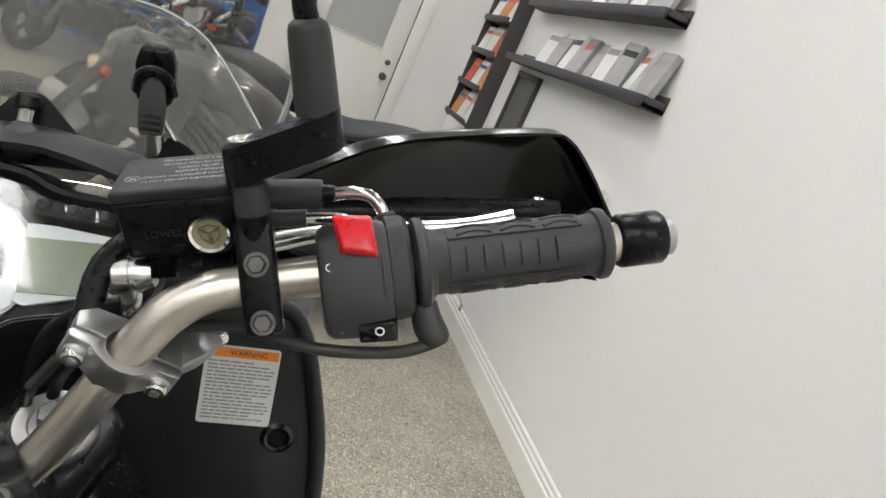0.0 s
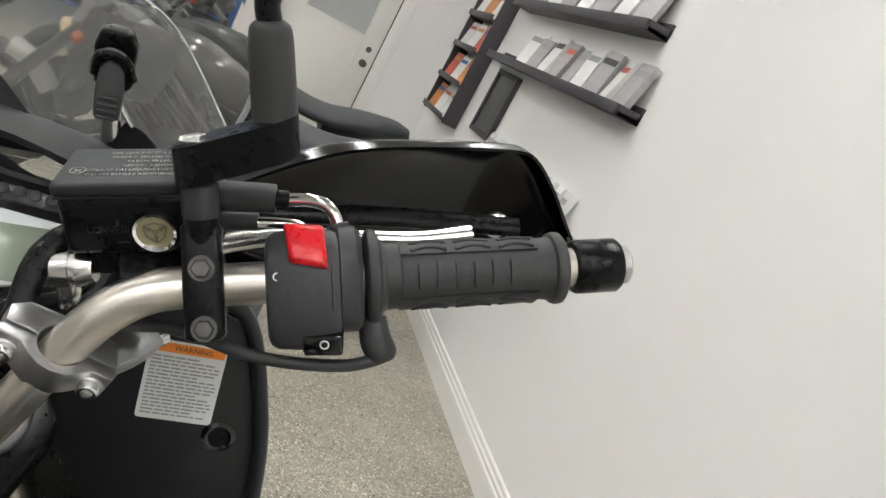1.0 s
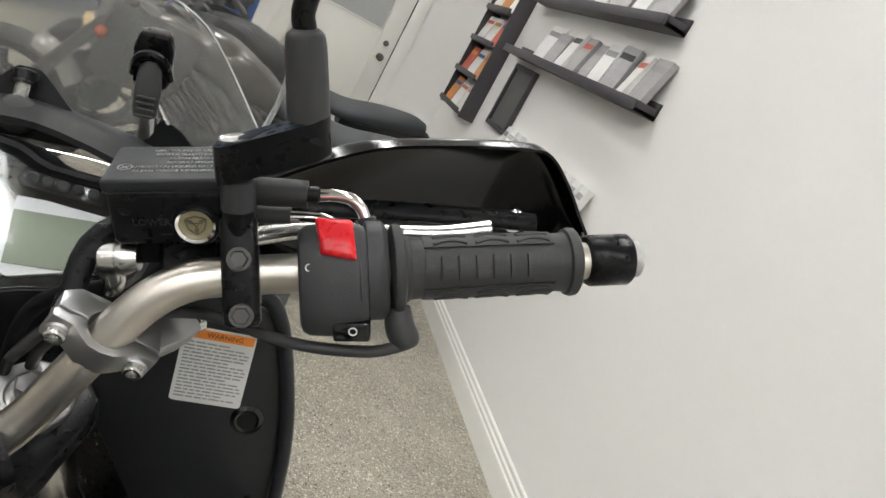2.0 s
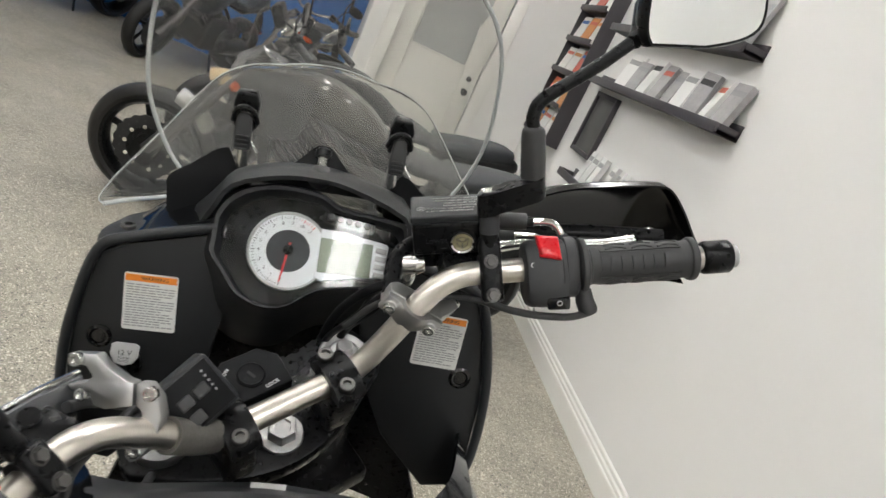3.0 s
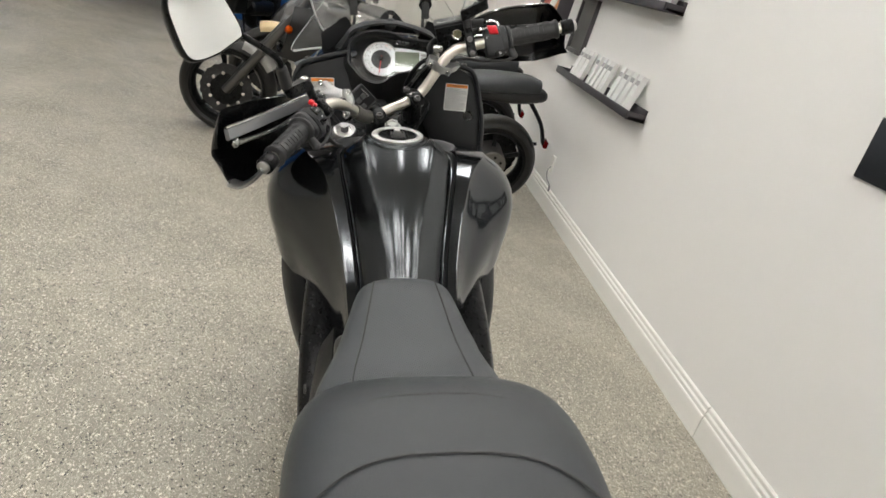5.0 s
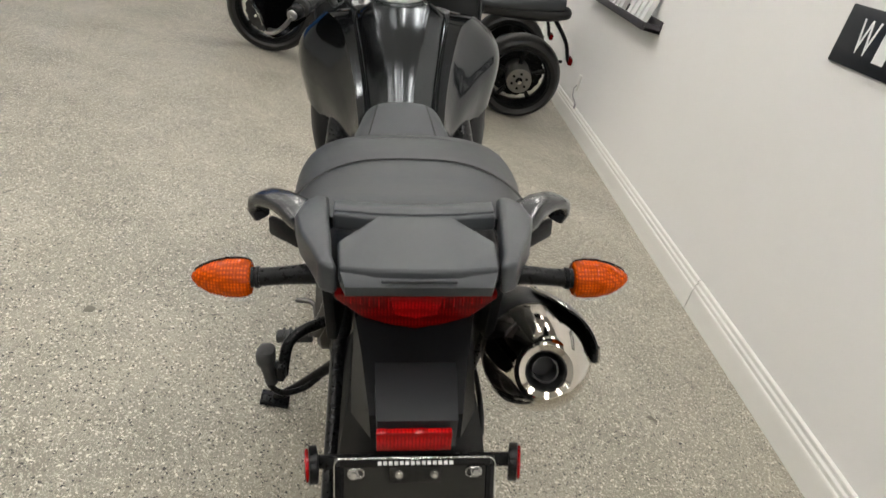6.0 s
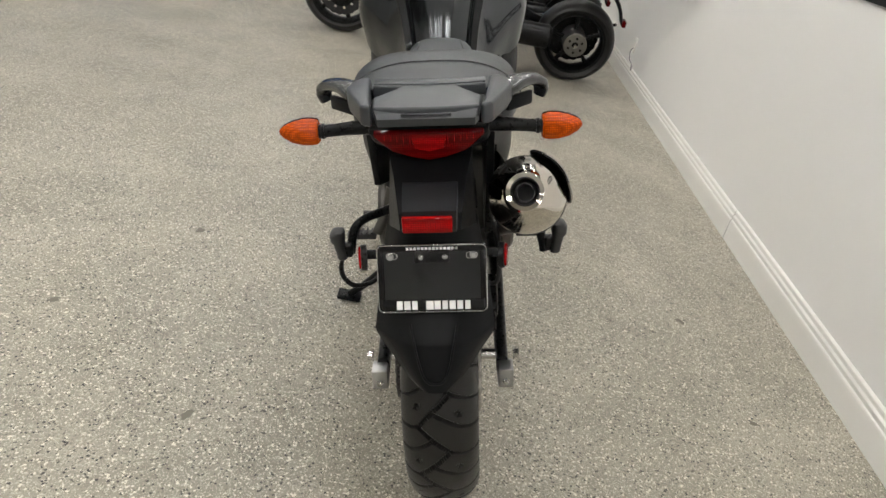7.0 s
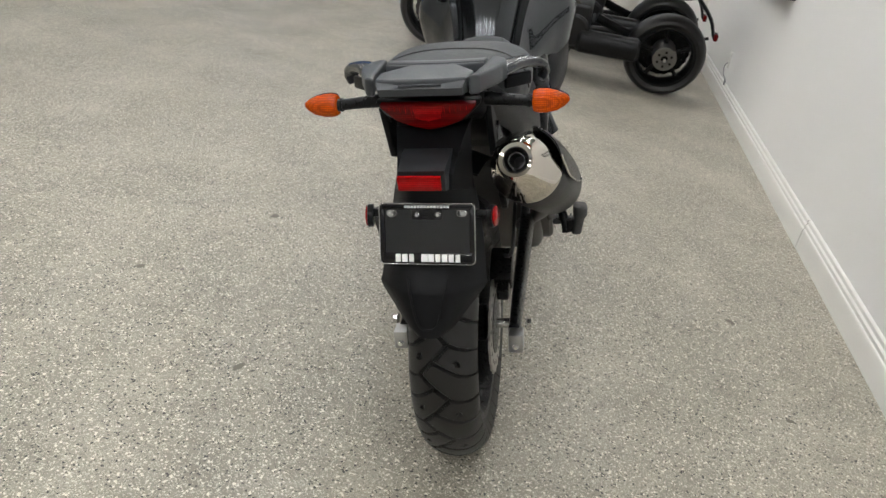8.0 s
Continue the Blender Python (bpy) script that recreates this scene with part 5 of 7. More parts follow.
# shelf behind the cluster, ears beside it
hood = [[(-0.215, 1.335, 1.128), (-0.13, 1.345, 1.158), (-0.105, 1.33, 1.19), (-0.085, 1.335, 1.222), (-0.04, 1.345, 1.236), (0, 1.345, 1.240), (0.04, 1.345, 1.236), (0.105, 1.335, 1.215), (0.118, 1.33, 1.185), (0.14, 1.345, 1.152), (0.215, 1.335, 1.128)],
        [(-0.222, 1.38, 1.133), (-0.14, 1.39, 1.165), (-0.108, 1.38, 1.198), (-0.085, 1.385, 1.226), (-0.04, 1.39, 1.240), (0, 1.39, 1.244), (0.04, 1.39, 1.240), (0.105, 1.385, 1.222), (0.118, 1.38, 1.195), (0.145, 1.39, 1.160), (0.222, 1.38, 1.133)],
        [(-0.210, 1.45, 1.13), (-0.14, 1.47, 1.155), (-0.108, 1.46, 1.180), (-0.085, 1.47, 1.20), (-0.04, 1.48, 1.21), (0, 1.48, 1.215), (0.04, 1.48, 1.21), (0.105, 1.47, 1.20), (0.118, 1.46, 1.180), (0.145, 1.47, 1.155), (0.210, 1.45, 1.13)]]
part("dash_shelf", shell(hood, 0.005, 3, 3), INNER_PLASTIC, bike, "black plastic shelf round the instruments")
both("ear_screw", socket(axes((0.190, 1.362, 1.1475), (1, 0, 0), (0, 1, 0.1)), 0.008, 0.004), DARK_STEEL)
part("inner_cowl", shell([[(-0.12, 1.36, 1.15), (-0.06, 1.375, 1.12), (0, 1.38, 1.10), (0.06, 1.375, 1.12), (0.12, 1.36, 1.15)],
                          [(-0.13, 1.37, 1.05), (-0.06, 1.40, 1.04), (0, 1.41, 1.03), (0.06, 1.40, 1.04), (0.13, 1.37, 1.05)],
                          [(-0.16, 1.37, 0.92), (-0.07, 1.42, 0.92), (0, 1.44, 0.92), (0.07, 1.42, 0.92), (0.16, 1.37, 0.92)],
                          [(-0.20, 1.36, 0.80), (-0.08, 1.42, 0.80), (0, 1.44, 0.80), (0.08, 1.42, 0.80), (0.20, 1.36, 0.80)]], 0.004, 3, 4), SATIN_BLACK, bike)
# outer fairing with nose and headlamps
sides = [[(0.10, 1.335, 1.185), (0.20, 1.335, 1.140), (0.238, 1.335, 1.10), (0.254, 1.335, 1.03), (0.252, 1.335, 0.95), (0.240, 1.335, 0.87)],
         [(0.10, 1.45, 1.195), (0.19, 1.45, 1.150), (0.225, 1.45, 1.10), (0.238, 1.45, 1.02), (0.232, 1.45, 0.94), (0.21, 1.45, 0.86)],
         [(0.07, 1.58, 1.185), (0.14, 1.58, 1.135), (0.175, 1.58, 1.07), (0.182, 1.58, 1.0), (0.17, 1.58, 0.93), (0.13, 1.58, 0.86)],
         [(0.0, 1.70, 1.13), (0.06, 1.69, 1.09), (0.085, 1.68, 1.03), (0.085, 1.67, 0.98), (0.07, 1.66, 0.94), (0.0, 1.65, 0.89)]]
both("fairing_side", shell([[(x * 0.925, y, z) for x, y, z in r] for r in sides], 0.004, 4, 4), SHROUD_PAINT, label="glossy dark grey fairing side")
both("headlamp", loft([[V(0.075 + r * 0.05 * math.cos(a), 1.60 + dy + 0.045 * math.cos(a) * -0.5, 1.02 + r * 0.04 * math.sin(a)) for a in (2 * math.pi * k / 20 for k in range(20))] for r, dy in ((1, 0.02), (1, 0.08), (0.7, 0.095), (0.05, 0.1))]), CHROME)
# windscreen, with its stays, and the small deflector at its foot
scr = []
for y_, z_, hw in ((1.463, 1.190, 0.140), (1.455, 1.225, 0.166), (1.430, 1.290, 0.186), (1.400, 1.360, 0.183), (1.365, 1.420, 0.165), (1.335, 1.465, 0.125), (1.323, 1.482, 0.080)):
    scr.append([V(hw * s, y_ + 0.075 * (1 - s * s) - 0.035, z_ + 0.010 * (1 - s * s)) for s in (-1, -0.8, -0.4, 0, 0.4, 0.8, 1)])
screen = part("windscreen", shell(scr, 0.003, 5, 4), SMOKE_SCREEN, bike, "tall clear plastic windscreen", smooth=60)
screen.visible_shadow = False
edge = [r[0] for r in scr] + scr[-1][1:-1] + [r[-1] for r in scr[::-1]]
part("screen_edge", tube(edge, 0.0022, 8, 4), FROSTED_EDGE, screen, "pale polished edge of the screen")
# the lower screen, fixed to the nose ahead of the tall one; its lower corners stand out at the sides
low_scr = []
for z_, hw, ys, yc in ((1.158, 0.226, 1.396, 1.530), (1.166, 0.231, 1.395, 1.528), (1.195, 0.214, 1.402, 1.520), (1.240, 0.180, 1.418, 1.508), (1.285, 0.148, 1.436, 1.497), (1.318, 0.120, 1.448, 1.489), (1.334, 0.088, 1.458, 1.485), (1.339, 0.055, 1.464, 1.483)):
    low_scr.append([V(hw * k, yc + (ys - yc) * abs(k) ** 1.8, z_ + 0.006 * (1 - k * k)) for k in (-1, -0.85, -0.5, 0, 0.5, 0.85, 1)])
lower = part("lower_screen", shell(low_scr, 0.003, 4, 4), SMOKE_SCREEN, bike, "clear lower screen with side wings", smooth=60)
lower.visible_shadow = False
edge_low = [r[0] for r in low_scr] + low_scr[-1][1:-1] + [r[-1] for r in low_scr[::-1]]
part("screen_edge", tube(edge_low, 0.0008, 6, 3), FROSTED_EDGE, lower, "pale polished edge of the lower screen")
part("screen_edge", tube([low_scr[0][0], low_scr[0][1], low_scr[0][2]], 0.0026, 6, 3), FROSTED_EDGE, lower)
both("screen_ear", shell([[(0.126, 1.392, 1.140), (0.142, 1.390, 1.150), (0.158, 1.388, 1.165)], [(0.100, 1.396, 1.172), (0.130, 1.394, 1.180), (0.159, 1.392, 1.185)], [(0.082, 1.400, 1.205), (0.120, 1.398, 1.205), (0.159, 1.396, 1.203)], [(0.092, 1.404, 1.232), (0.112, 1.404, 1.228), (0.138, 1.402, 1.218)], [(0.099, 1.406, 1.244), (0.106, 1.406, 1.242), (0.113, 1.406, 1.238)]], 0.003, 4, 4), BLACK_PLASTIC, label="black ear at the foot of the screen")
for sx in (-1, 1):
    cx = sx * 0.086 + 0.003
    st = part("screen_stay", tube([(cx + sx * 0.002, 1.412, 1.205), (cx, 1.404, 1.245), (cx - sx * 0.001, 1.392, 1.290)], [0.0078, 0.0070, 0.0064], 12), STEEL, bike, "chrome screen stay with a black clamp")
    part("stay_foot", lathe([(0.015, 0), (0.015, 0.006), (0.011, 0.010), (0.0105, 0.020), (0.012, 0.022), (0.001, 0.023)], 22, pose(cx + sx * 0.002, 1.412, 1.198, 6)), SATIN_BLACK, st)
    part("foot_ridge", merged(*[box(0.0022, 0.0022, 0.012, pose(cx + sx * 0.002, 1.412, 1.214, 6, 0, 24 * k) @ pose(0.0108, 0, 0), 0.0006, 1) for k in range(15)]), SATIN_BLACK, st)
    body = prism([(-0.013, -0.022), (-0.009, -0.026), (0.009, -0.026), (0.013, -0.022), (0.014, 0.006), (0.010, 0.018), (-0.010, 0.018), (-0.014, 0.006)], 0.016, axes((cx, 1.398, 1.298), (1, 0, 0), (0, -0.25, 1)), 0.004, 3)
    part("stay_clamp", merged(body, tube([(cx - 0.013, 1.388, 1.280), (cx - 0.009, 1.376, 1.293), (cx, 1.372, 1.298), (cx + 0.009, 1.376, 1.293), (cx + 0.013, 1.388, 1.280)], 0.0036, 8)), SATIN_BLACK, st)
    part("clamp_lever", prism([(-0.0085, -0.022), (0.0085, -0.022), (0.0095, -0.004), (0.008, 0.014), (0.004, 0.019), (-0.004, 0.019), (-0.008, 0.014), (-0.0095, -0.004)], 0.009, axes((cx, 1.384, 1.272), (1, 0, 0), (0, 0.10, 1)), 0.0025, 3), RUBBER, st)
    for k in range(4):
        part("lever_ridge", box(0.013, 0.003, 0.0022, pose(cx, 1.373 - 0.0004 * k, 1.266 - 0.0046 * k), 0.0008, 1), RUBBER, st)
    part("clamp_pin", rod((cx + 0.008, 1.380, 1.262), (cx + 0.018, 1.376, 1.248), 0.0016, 8), STEEL, st)
# ball mount on a triangular plate above the instruments
mount = part("ball_mount_plate", prism([(-0.066, -0.012), (0.066, -0.012), (0.040, 0.006), (0.012, 0.036), (0.007, 0.040), (-0.007, 0.040), (-0.012, 0.036), (-0.040, 0.006)], 0.004, axes((0.006, 1.388, 1.226), (1, 0, 0), (0, 0.25, 1)), 0.001), BLACK_PLASTIC, bike, "black triangular mounting plate with a rubber ball")
part("ball", lathe([(0.001, -0.0128)] + [(0.0128 * math.sin(radians(a)), -0.0128 * math.cos(radians(a))) for a in range(12, 180, 12)] + [(0.001, 0.0128)], 28, pose(0.006, 1.373, 1.235) @ Matrix.Diagonal((1.1, 1.1, 1.1, 1))), RUBBER, mount)
part("ball_stem", rod((0.006, 1.375, 1.245), (0.006, 1.387, 1.259), 0.0055, 16), STEEL, mount)
part("ball_nut", lathe([(0.009, 0), (0.009, 0.007), (0.006, 0.009), (0.001, 0.009)], 12, along((0.006, 1.384, 1.256), (0.006, 1.391, 1.268))[0]), SATIN_BLACK, mount)

# steering: u right, v ahead, w up along the steering axis, turned full left
STEER = Matrix.Translation((0, 1.084, 1.209)) @ Matrix.Rotation(radians(35.5), 4, Vector((0, -math.sin(radians(26)), math.cos(radians(26))))) @ pose(0, 0, 0, 26) @ pose(0, 0, 0, 0, -1.8)


def spart(name, bm, mat, parent=bike, label="", smooth=40):
    bm.transform(STEER)
    bmesh.ops.recalc_face_normals(bm, faces=bm.faces)
    return part(name, bm, mat, parent, label, smooth)


def sboth(name, make, mat, parent=bike, label=""):
    a = make()
    b = mirrored(make())
    return spart(name, a, mat, parent, label), spart(name, b, mat, parent, label)


BAR = [(0, -0.004, -0.139), (0.045, -0.004, -0.139), (0.066, -0.004, -0.137), (0.086, -0.004, -0.123), (0.106, -0.004, -0.102), (0.128, -0.003, -0.080), (0.150, -0.002, -0.062), (0.172, -0.006, -0.051), (0.198, -0.017, -0.047), (0.26, -0.0543, -0.0321), (0.394, -0.135, 0.0)]
handlebar = spart("handlebar", tube([(-x, y, z) for x, y, z in BAR[:0:-1]] + BAR, 0.0115, 20, 6), BAR_METAL, bike, "champagne metal handlebar, turned full left")
P1, P2 = V(0.198, -0.017, -0.047), V(0.394, -0.135, 0.0)
# the grip's frame: z along the bar, x towards the rider and up
gz = (P2 - P1).normalized()
gx = V(-0.5939, -0.4046, 0.6954)
gx = (gx - gz * gx.dot(gz)).normalized()
gy = gx.cross(gz)
GRIP = Matrix((gx, gy, gz)).transposed().to_4x4()
GRIP.translation = P1


def grip_body():
    pr_ = [(0.012, 0.0845), (0.0235, 0.0850), (0.0262, 0.0865), (0.0270, 0.0890), (0.0262, 0.0915), (0.0235, 0.0930), (0.0205, 0.0936), (0.0197, 0.0955), (0.0186, 0.0965), (0.0183, 0.1010), (0.0178, 0.1860), (0.0182, 0.1900), (0.0186, 0.1915), (0.0203, 0.1925), (0.0211, 0.1950), (0.0207, 0.1980), (0.0185, 0.1996), (0.0115, 0.2000)]
    bm = lathe(pr_, 40, GRIP)
    return bm


gr = sboth("grip", grip_body, RUBBER, handlebar, "black rubber heated grip with raised bands")
for sx, g in zip((1, -1), gr):
    def gput(name, bm, mat, label="", par=g):
        bm = mirrored(bm) if sx < 0 else bm
        return spart(name, bm, mat, par, label)
    # raised panels and the maker's name as plain raised bars
    def curved(z0, z1, a0, a1, r=0.0178, t=0.0013, n=6):
        rows = [[GRIP @ V(r * math.cos(radians(a0 + (a1 - a0) * k / n)), r * math.sin(radians(a0 + (a1 - a0) * k / n)), z) for k in range(n + 1)] for z in (z0, z1)]
        out = [[p + (p - (P1 + gz * (p - P1).dot(gz))).normalized() * t for p in row] for row in rows]
        return loft([rows[0] + out[0][::-1], rows[1] + out[1][::-1]])
    for a0, a1 in ((-33, 33), (40, 84), (-84, -40), (94, 140), (-140, -94)):
        gput("raised_panel", curved(0.104, 0.182, a0, a1), RUBBER)
    for k in range(6):
        gput("name_bar", curved(0.1130 + k * 0.0103, 0.1200 + k * 0.0103, -20, 20, 0.0190, 0.0017), RUBBER, "raised maker's name as plain bars")
    for a0 in (46, 66, -54, -72, 110, -110):
        for k in range(3):
            z0 = 0.110 + k * 0.025
            pts = [GRIP @ V(0.0191 * math.cos(radians(a0 + 9 * math.sin(t * math.pi))), 0.0191 * math.sin(radians(a0 + 9 * math.sin(t * math.pi))), z0 + 0.02 * t) for t in (0, 0.25, 0.5, 0.75, 1)]
            gput("grip_rib", tube(pts, 0.0012, 6, 2), RUBBER)
    we = gput("bar_end_weight", lathe([(0.009, 0.198), (0.009, 0.206), (0.0148, 0.207), (0.016, 0.209), (0.016, 0.2325), (0.0145, 0.2345), (0.012, 0.235), (0.001, 0.235)], 36, GRIP), SATIN_BLACK, "black bar end weight with a silver tip", handlebar)
    gput("end_tip", lathe([(0.0115, 0.234), (0.0115, 0.240), (0.009, 0.242), (0.001, 0.242)], 28, GRIP), CAST_ALU, "", we)
    gput("end_spacer", lathe([(0.0105, 0.199), (0.0105, 0.2075)], 24, GRIP), STEEL, "", we)

# right switch housing
def rot_ring(z, rx, ry, power=3.2, n=36, dx=0.0, dy=0.0):
    out = []
    for k in range(n):
        a = 2 * math.pi * k / n
        c, s = math.cos(a), math.sin(a)
        out.append(GRIP @ V(dx + rx * math.copysign(abs(c) ** (2 / power), c), dy + ry * math.copysign(abs(s) ** (2 / power), s), z))
    return out


def housing():
    return loft([rot_ring(z, a, b, 3.0, 40, 0.002, -0.004) for z, a, b in ((0.0325, 0.0195, 0.0250), (0.0338, 0.0225, 0.0290), (0.0375, 0.0240, 0.0315), (0.0480, 0.0252, 0.0325), (0.0600, 0.0256, 0.0325), (0.0670, 0.0250, 0.0315), (0.0705, 0.0235, 0.0295))])


for sx in (1, -1):
    flip = (lambda b: mirrored(b)) if sx < 0 else (lambda b: b)
    hs = spart("switch_housing", flip(housing()), SWITCH_PLASTIC, handlebar, "dark grey plastic switch housing")
    spart("throttle_collar", flip(loft([rot_ring(z, a, b, 2.8, 36) for z, a, b in ((0.0700, 0.0225, 0.0275), (0.0712, 0.0240, 0.0290), (0.0800, 0.0240, 0.0290), (0.0830, 0.0215, 0.0260))])), SWITCH_PLASTIC, hs)
    spart("housing_seam", flip(tube([GRIP @ V(0.0262 * math.cos(radians(a)) + 0.002, 0.0330 * math.sin(radians(a)) - 0.004, 0.0665) for a in range(-170, 171, 20)], 0.0006, 5, 1)), PRINT_DARK, hs)
    if sx > 0:
        red = loft([[GRIP @ V(x_, y_, z_) for x_, y_, z_ in row] for row in (
            ((0.0225, 0.011, 0.0440), (0.0225, 0.006, 0.0640), (0.016, 0.030, 0.0625), (0.016, 0.031, 0.0430)),
            ((0.0300, 0.0110, 0.0455), (0.0310, 0.0070, 0.0645), (0.0245, 0.0285, 0.0635), (0.0235, 0.0315, 0.0425)),
            ((0.0322, 0.0135, 0.0470), (0.0325, 0.0100, 0.0625), (0.0265, 0.0270, 0.0618), (0.0262, 0.0290, 0.0445)))])
        bevelled(red, 0.0016, 2)
        spart("kill_switch", red, RED_SWITCH, hs, "glossy red engine stop switch")
        sw = spart("starter_switch", box(0.012, 0.012, 0.021, GRIP @ pose(0.018, -0.0315, 0.061, 0, 8, -20), 0.002), GLOSS_BLACK, hs, "black rocker starter button")
        spart("starter_symbol", ring_solid([(0.0018, 0), (0.0026, 0), (0.0026, 0.0004), (0.0018, 0.0004)], 18, GRIP @ pose(0.0240, -0.0325, 0.061, 0, 8, -20) @ pose(0, 0, 0, 0, 90)), PRINT_WHITE, sw)
        spart("run_symbol", ring_solid([(0.0016, 0), (0.0022, 0), (0.0022, 0.0004), (0.0016, 0.0004)], 16, GRIP @ pose(0.0256, 0.004, 0.0385, 0, 0, 0) @ pose(0, 0, 0, 0, 75)), PRINT_WHITE, hs)
    else:
        hz = spart("hazard_switch", mirrored(merged(box(0.008, 0.010, 0.009, GRIP @ pose(0.024, 0.026, 0.040, 0, 0, 30), 0.0015), box(0.006, 0.008, 0.010, GRIP @ pose(0.026, 0.018, 0.040, 0, 12, 30), 0.0015))), RED_SWITCH, hs, "red hazard and passing switch")
        spart("dip_switch", mirrored(box(0.008, 0.018, 0.017, GRIP @ pose(0.0265, 0.010, 0.0515, 0, 0, 12), 0.003)), GLOSS_BLACK, hs, "glossy black dip switch")
        for k, (y_, z_) in enumerate(((0.006, 0.042), (-0.006, 0.046), (-0.006, 0.058), (-0.018, 0.050), (0.020, 0.044))):
            spart("switch_symbol", mirrored(box(0.0005, 0.0032, 0.0032, GRIP @ pose(0.0272 - 0.0006 * abs(y_) * 100 * 0.4, y_, z_, 45), 0)), PRINT_WHITE, hs, smooth=0)
        spart("signal_slider", mirrored(merged(box(0.008, 0.011, 0.018, GRIP @ pose(0.0255, -0.014, 0.054, 0, 0, -20), 0.002), box(0.012, 0.004, 0.006, GRIP @ pose(0.031, -0.014, 0.054, 0, 0, -20), 0.0015))), SATIN_BLACK, hs)
        spart("horn_button", mirrored(lathe([(0.0075, 0), (0.0075, 0.004), (0.006, 0.0055), (0.001, 0.0055)], 20, GRIP @ pose(0.0185, -0.028, 0.050, 0, 90, -40))), SATIN_BLACK, hs)
    spart("cable_boot", flip(tube([GRIP @ V(0.004, -0.022, 0.0885), GRIP @ V(0.004, -0.034, 0.0895), GRIP @ V(0.005, -0.042, 0.0925), GRIP @ V(0.005, -0.046, 0.0935)], [0.0075, 0.0088, 0.0085, 0.0060], 14, 4)), RUBBER, hs)
    heat = [GRIP @ V(0.005, -0.0435, 0.0945), GRIP @ V(0.006, -0.0455, 0.086), GRIP @ V(0.006, -0.0470, 0.070), GRIP @ V(0.004, -0.0430, 0.040), GRIP @ V(-0.001, -0.0360, 0.015), GRIP @ V(-0.010, -0.0260, -0.010), GRIP @ V(-0.020, -0.0210, -0.036), V(0.120, 0.030, -0.10), V(0.09, 0.045, -0.14)]
    spart("heater_cable", flip(tube(heat, 0.0036, 10, 5)), RUBBER, handlebar, "black heated grip cable")
    # mirror clamp round the bar, its stem, offset bracket, boot, arm and head
    cl = spart("mirror_clamp", flip(merged(loft([rot_ring(z, 0.0165, 0.0165, 2.2, 28) for z in (-0.009, -0.0075, 0.009, 0.0105)]),
                                           box(0.012, 0.062 if sx > 0 else 0.036, 0.0205, GRIP @ pose(0.012, 0.003 if sx > 0 else 0.002, 0.001), 0.004, 3))), SATIN_BLACK, handlebar, "black mirror clamp on the bar")
    for y_ in ((0.010, -0.021) if sx > 0 else (0.011, -0.011)):
        spart("clamp_bolt", flip(hexbolt(GRIP @ pose(0.0175, y_, 0.001, 0, 90), 0.0052, 0.004)), DARK_STEEL, cl)
    if sx > 0:
        words("UP", 0.0055, STEER @ axes(P1 + gx * 0.0183 - gy * 0.006 + gz * 0.001, gz, gy), SATIN_BLACK, cl, "moulded_mark", 0.0003)
    S0, S1 = GRIP @ V(0.006, 0.016, 0.001), GRIP @ V(0.0255, 0.0635, 0.0025)
    if sx < 0:
        S0, S1 = V(0.2035, -0.006, -0.030), V(0.216, 0.004, 0.012)
    spart("mirror_stem", flip(rod(S0, S1, 0.0088, 24)), SATIN_BLACK, cl)
    if sx > 0:
        spart("stem_collar", rod(S0.lerp(S1, 0.44), S0.lerp(S1, 0.80), 0.0095, 28), SWITCH_PLASTIC, cl, "grey collar on the mirror stem")
    A2 = S1 + (gz * 0.0390 + gy * 0.009 + gx * 0.006 if sx > 0 else V(0.044, -0.012, 0.010))
    up = (gy + gx * 0.42).normalized() if sx > 0 else (S1 - S0).normalized()
    ext = loft([[S1 + up * h + (A2 - S1) * 0.5 + ((A2 - S1).normalized() * ((A2 - S1).length / 2 * sgx + 0.0122 * math.cos(a)) + (A2 - S1).normalized().cross(up) * 0.0122 * math.sin(a)) for a, sgx in [(radians(-90 + 15 * k), 1) for k in range(13)] + [(radians(90 + 15 * k), -1) for k in range(13)]] for h in ((-0.0095, -0.009, 0.0108, 0.0113) if sx > 0 else (-0.012, -0.0115, 0.0105, 0.011))])
    xb = spart("mirror_extender", flip(ext), SATIN_BLACK, cl, "machined black mirror offset bracket")
    spart("extender_bolt", flip(lathe([(0.0085, 0), (0.0085, 0.0006), (0.007, 0.0009), (0.005, -0.001), (0.001, -0.001)], 22, along(S1 + up * 0.0118, S1 + up * 0.03)[0])), STEEL, xb)
    B0, B1 = A2 + up * 0.0114, A2 + (up * 0.058 if sx > 0 else V(0.010, 0.006, 0.056))
    spart("mirror_boot", flip(tube([B0, B0 + (B1 - B0) * 0.1, B0 + (B1 - B0) * 0.5, B0 + (B1 - B0) * 0.9, B1], [0.0112, 0.0114, 0.0112, 0.0104, 0.0070], 22, 4)), RUBBER, xb)
    HEAD_R = V(0.332, 0.022, 0.152)
    spart("mirror_arm", flip(tube([B1 - (B1 - B0) * 0.06, B1 + (B1 - B0) * 0.22, B1 + (B1 - B0) * 0.36 + (HEAD_R - B1) * 0.12, B1 + (HEAD_R - B1) * 0.6 + V(0, 0, 0.010), HEAD_R + V(-0.004, 0, 0.0)], [0.0062, 0.0062, 0.0062, 0.0058, 0.0060], 14, 5)), SATIN_BLACK, xb)
    corners = [V(0.321, 0.007, 0.146), V(0.349, 0.062, 0.256), V(0.452, 0.030, 0.265), V(0.453, -0.032, 0.164)]
    mid = sum(corners, V(0, 0, 0)) / 4
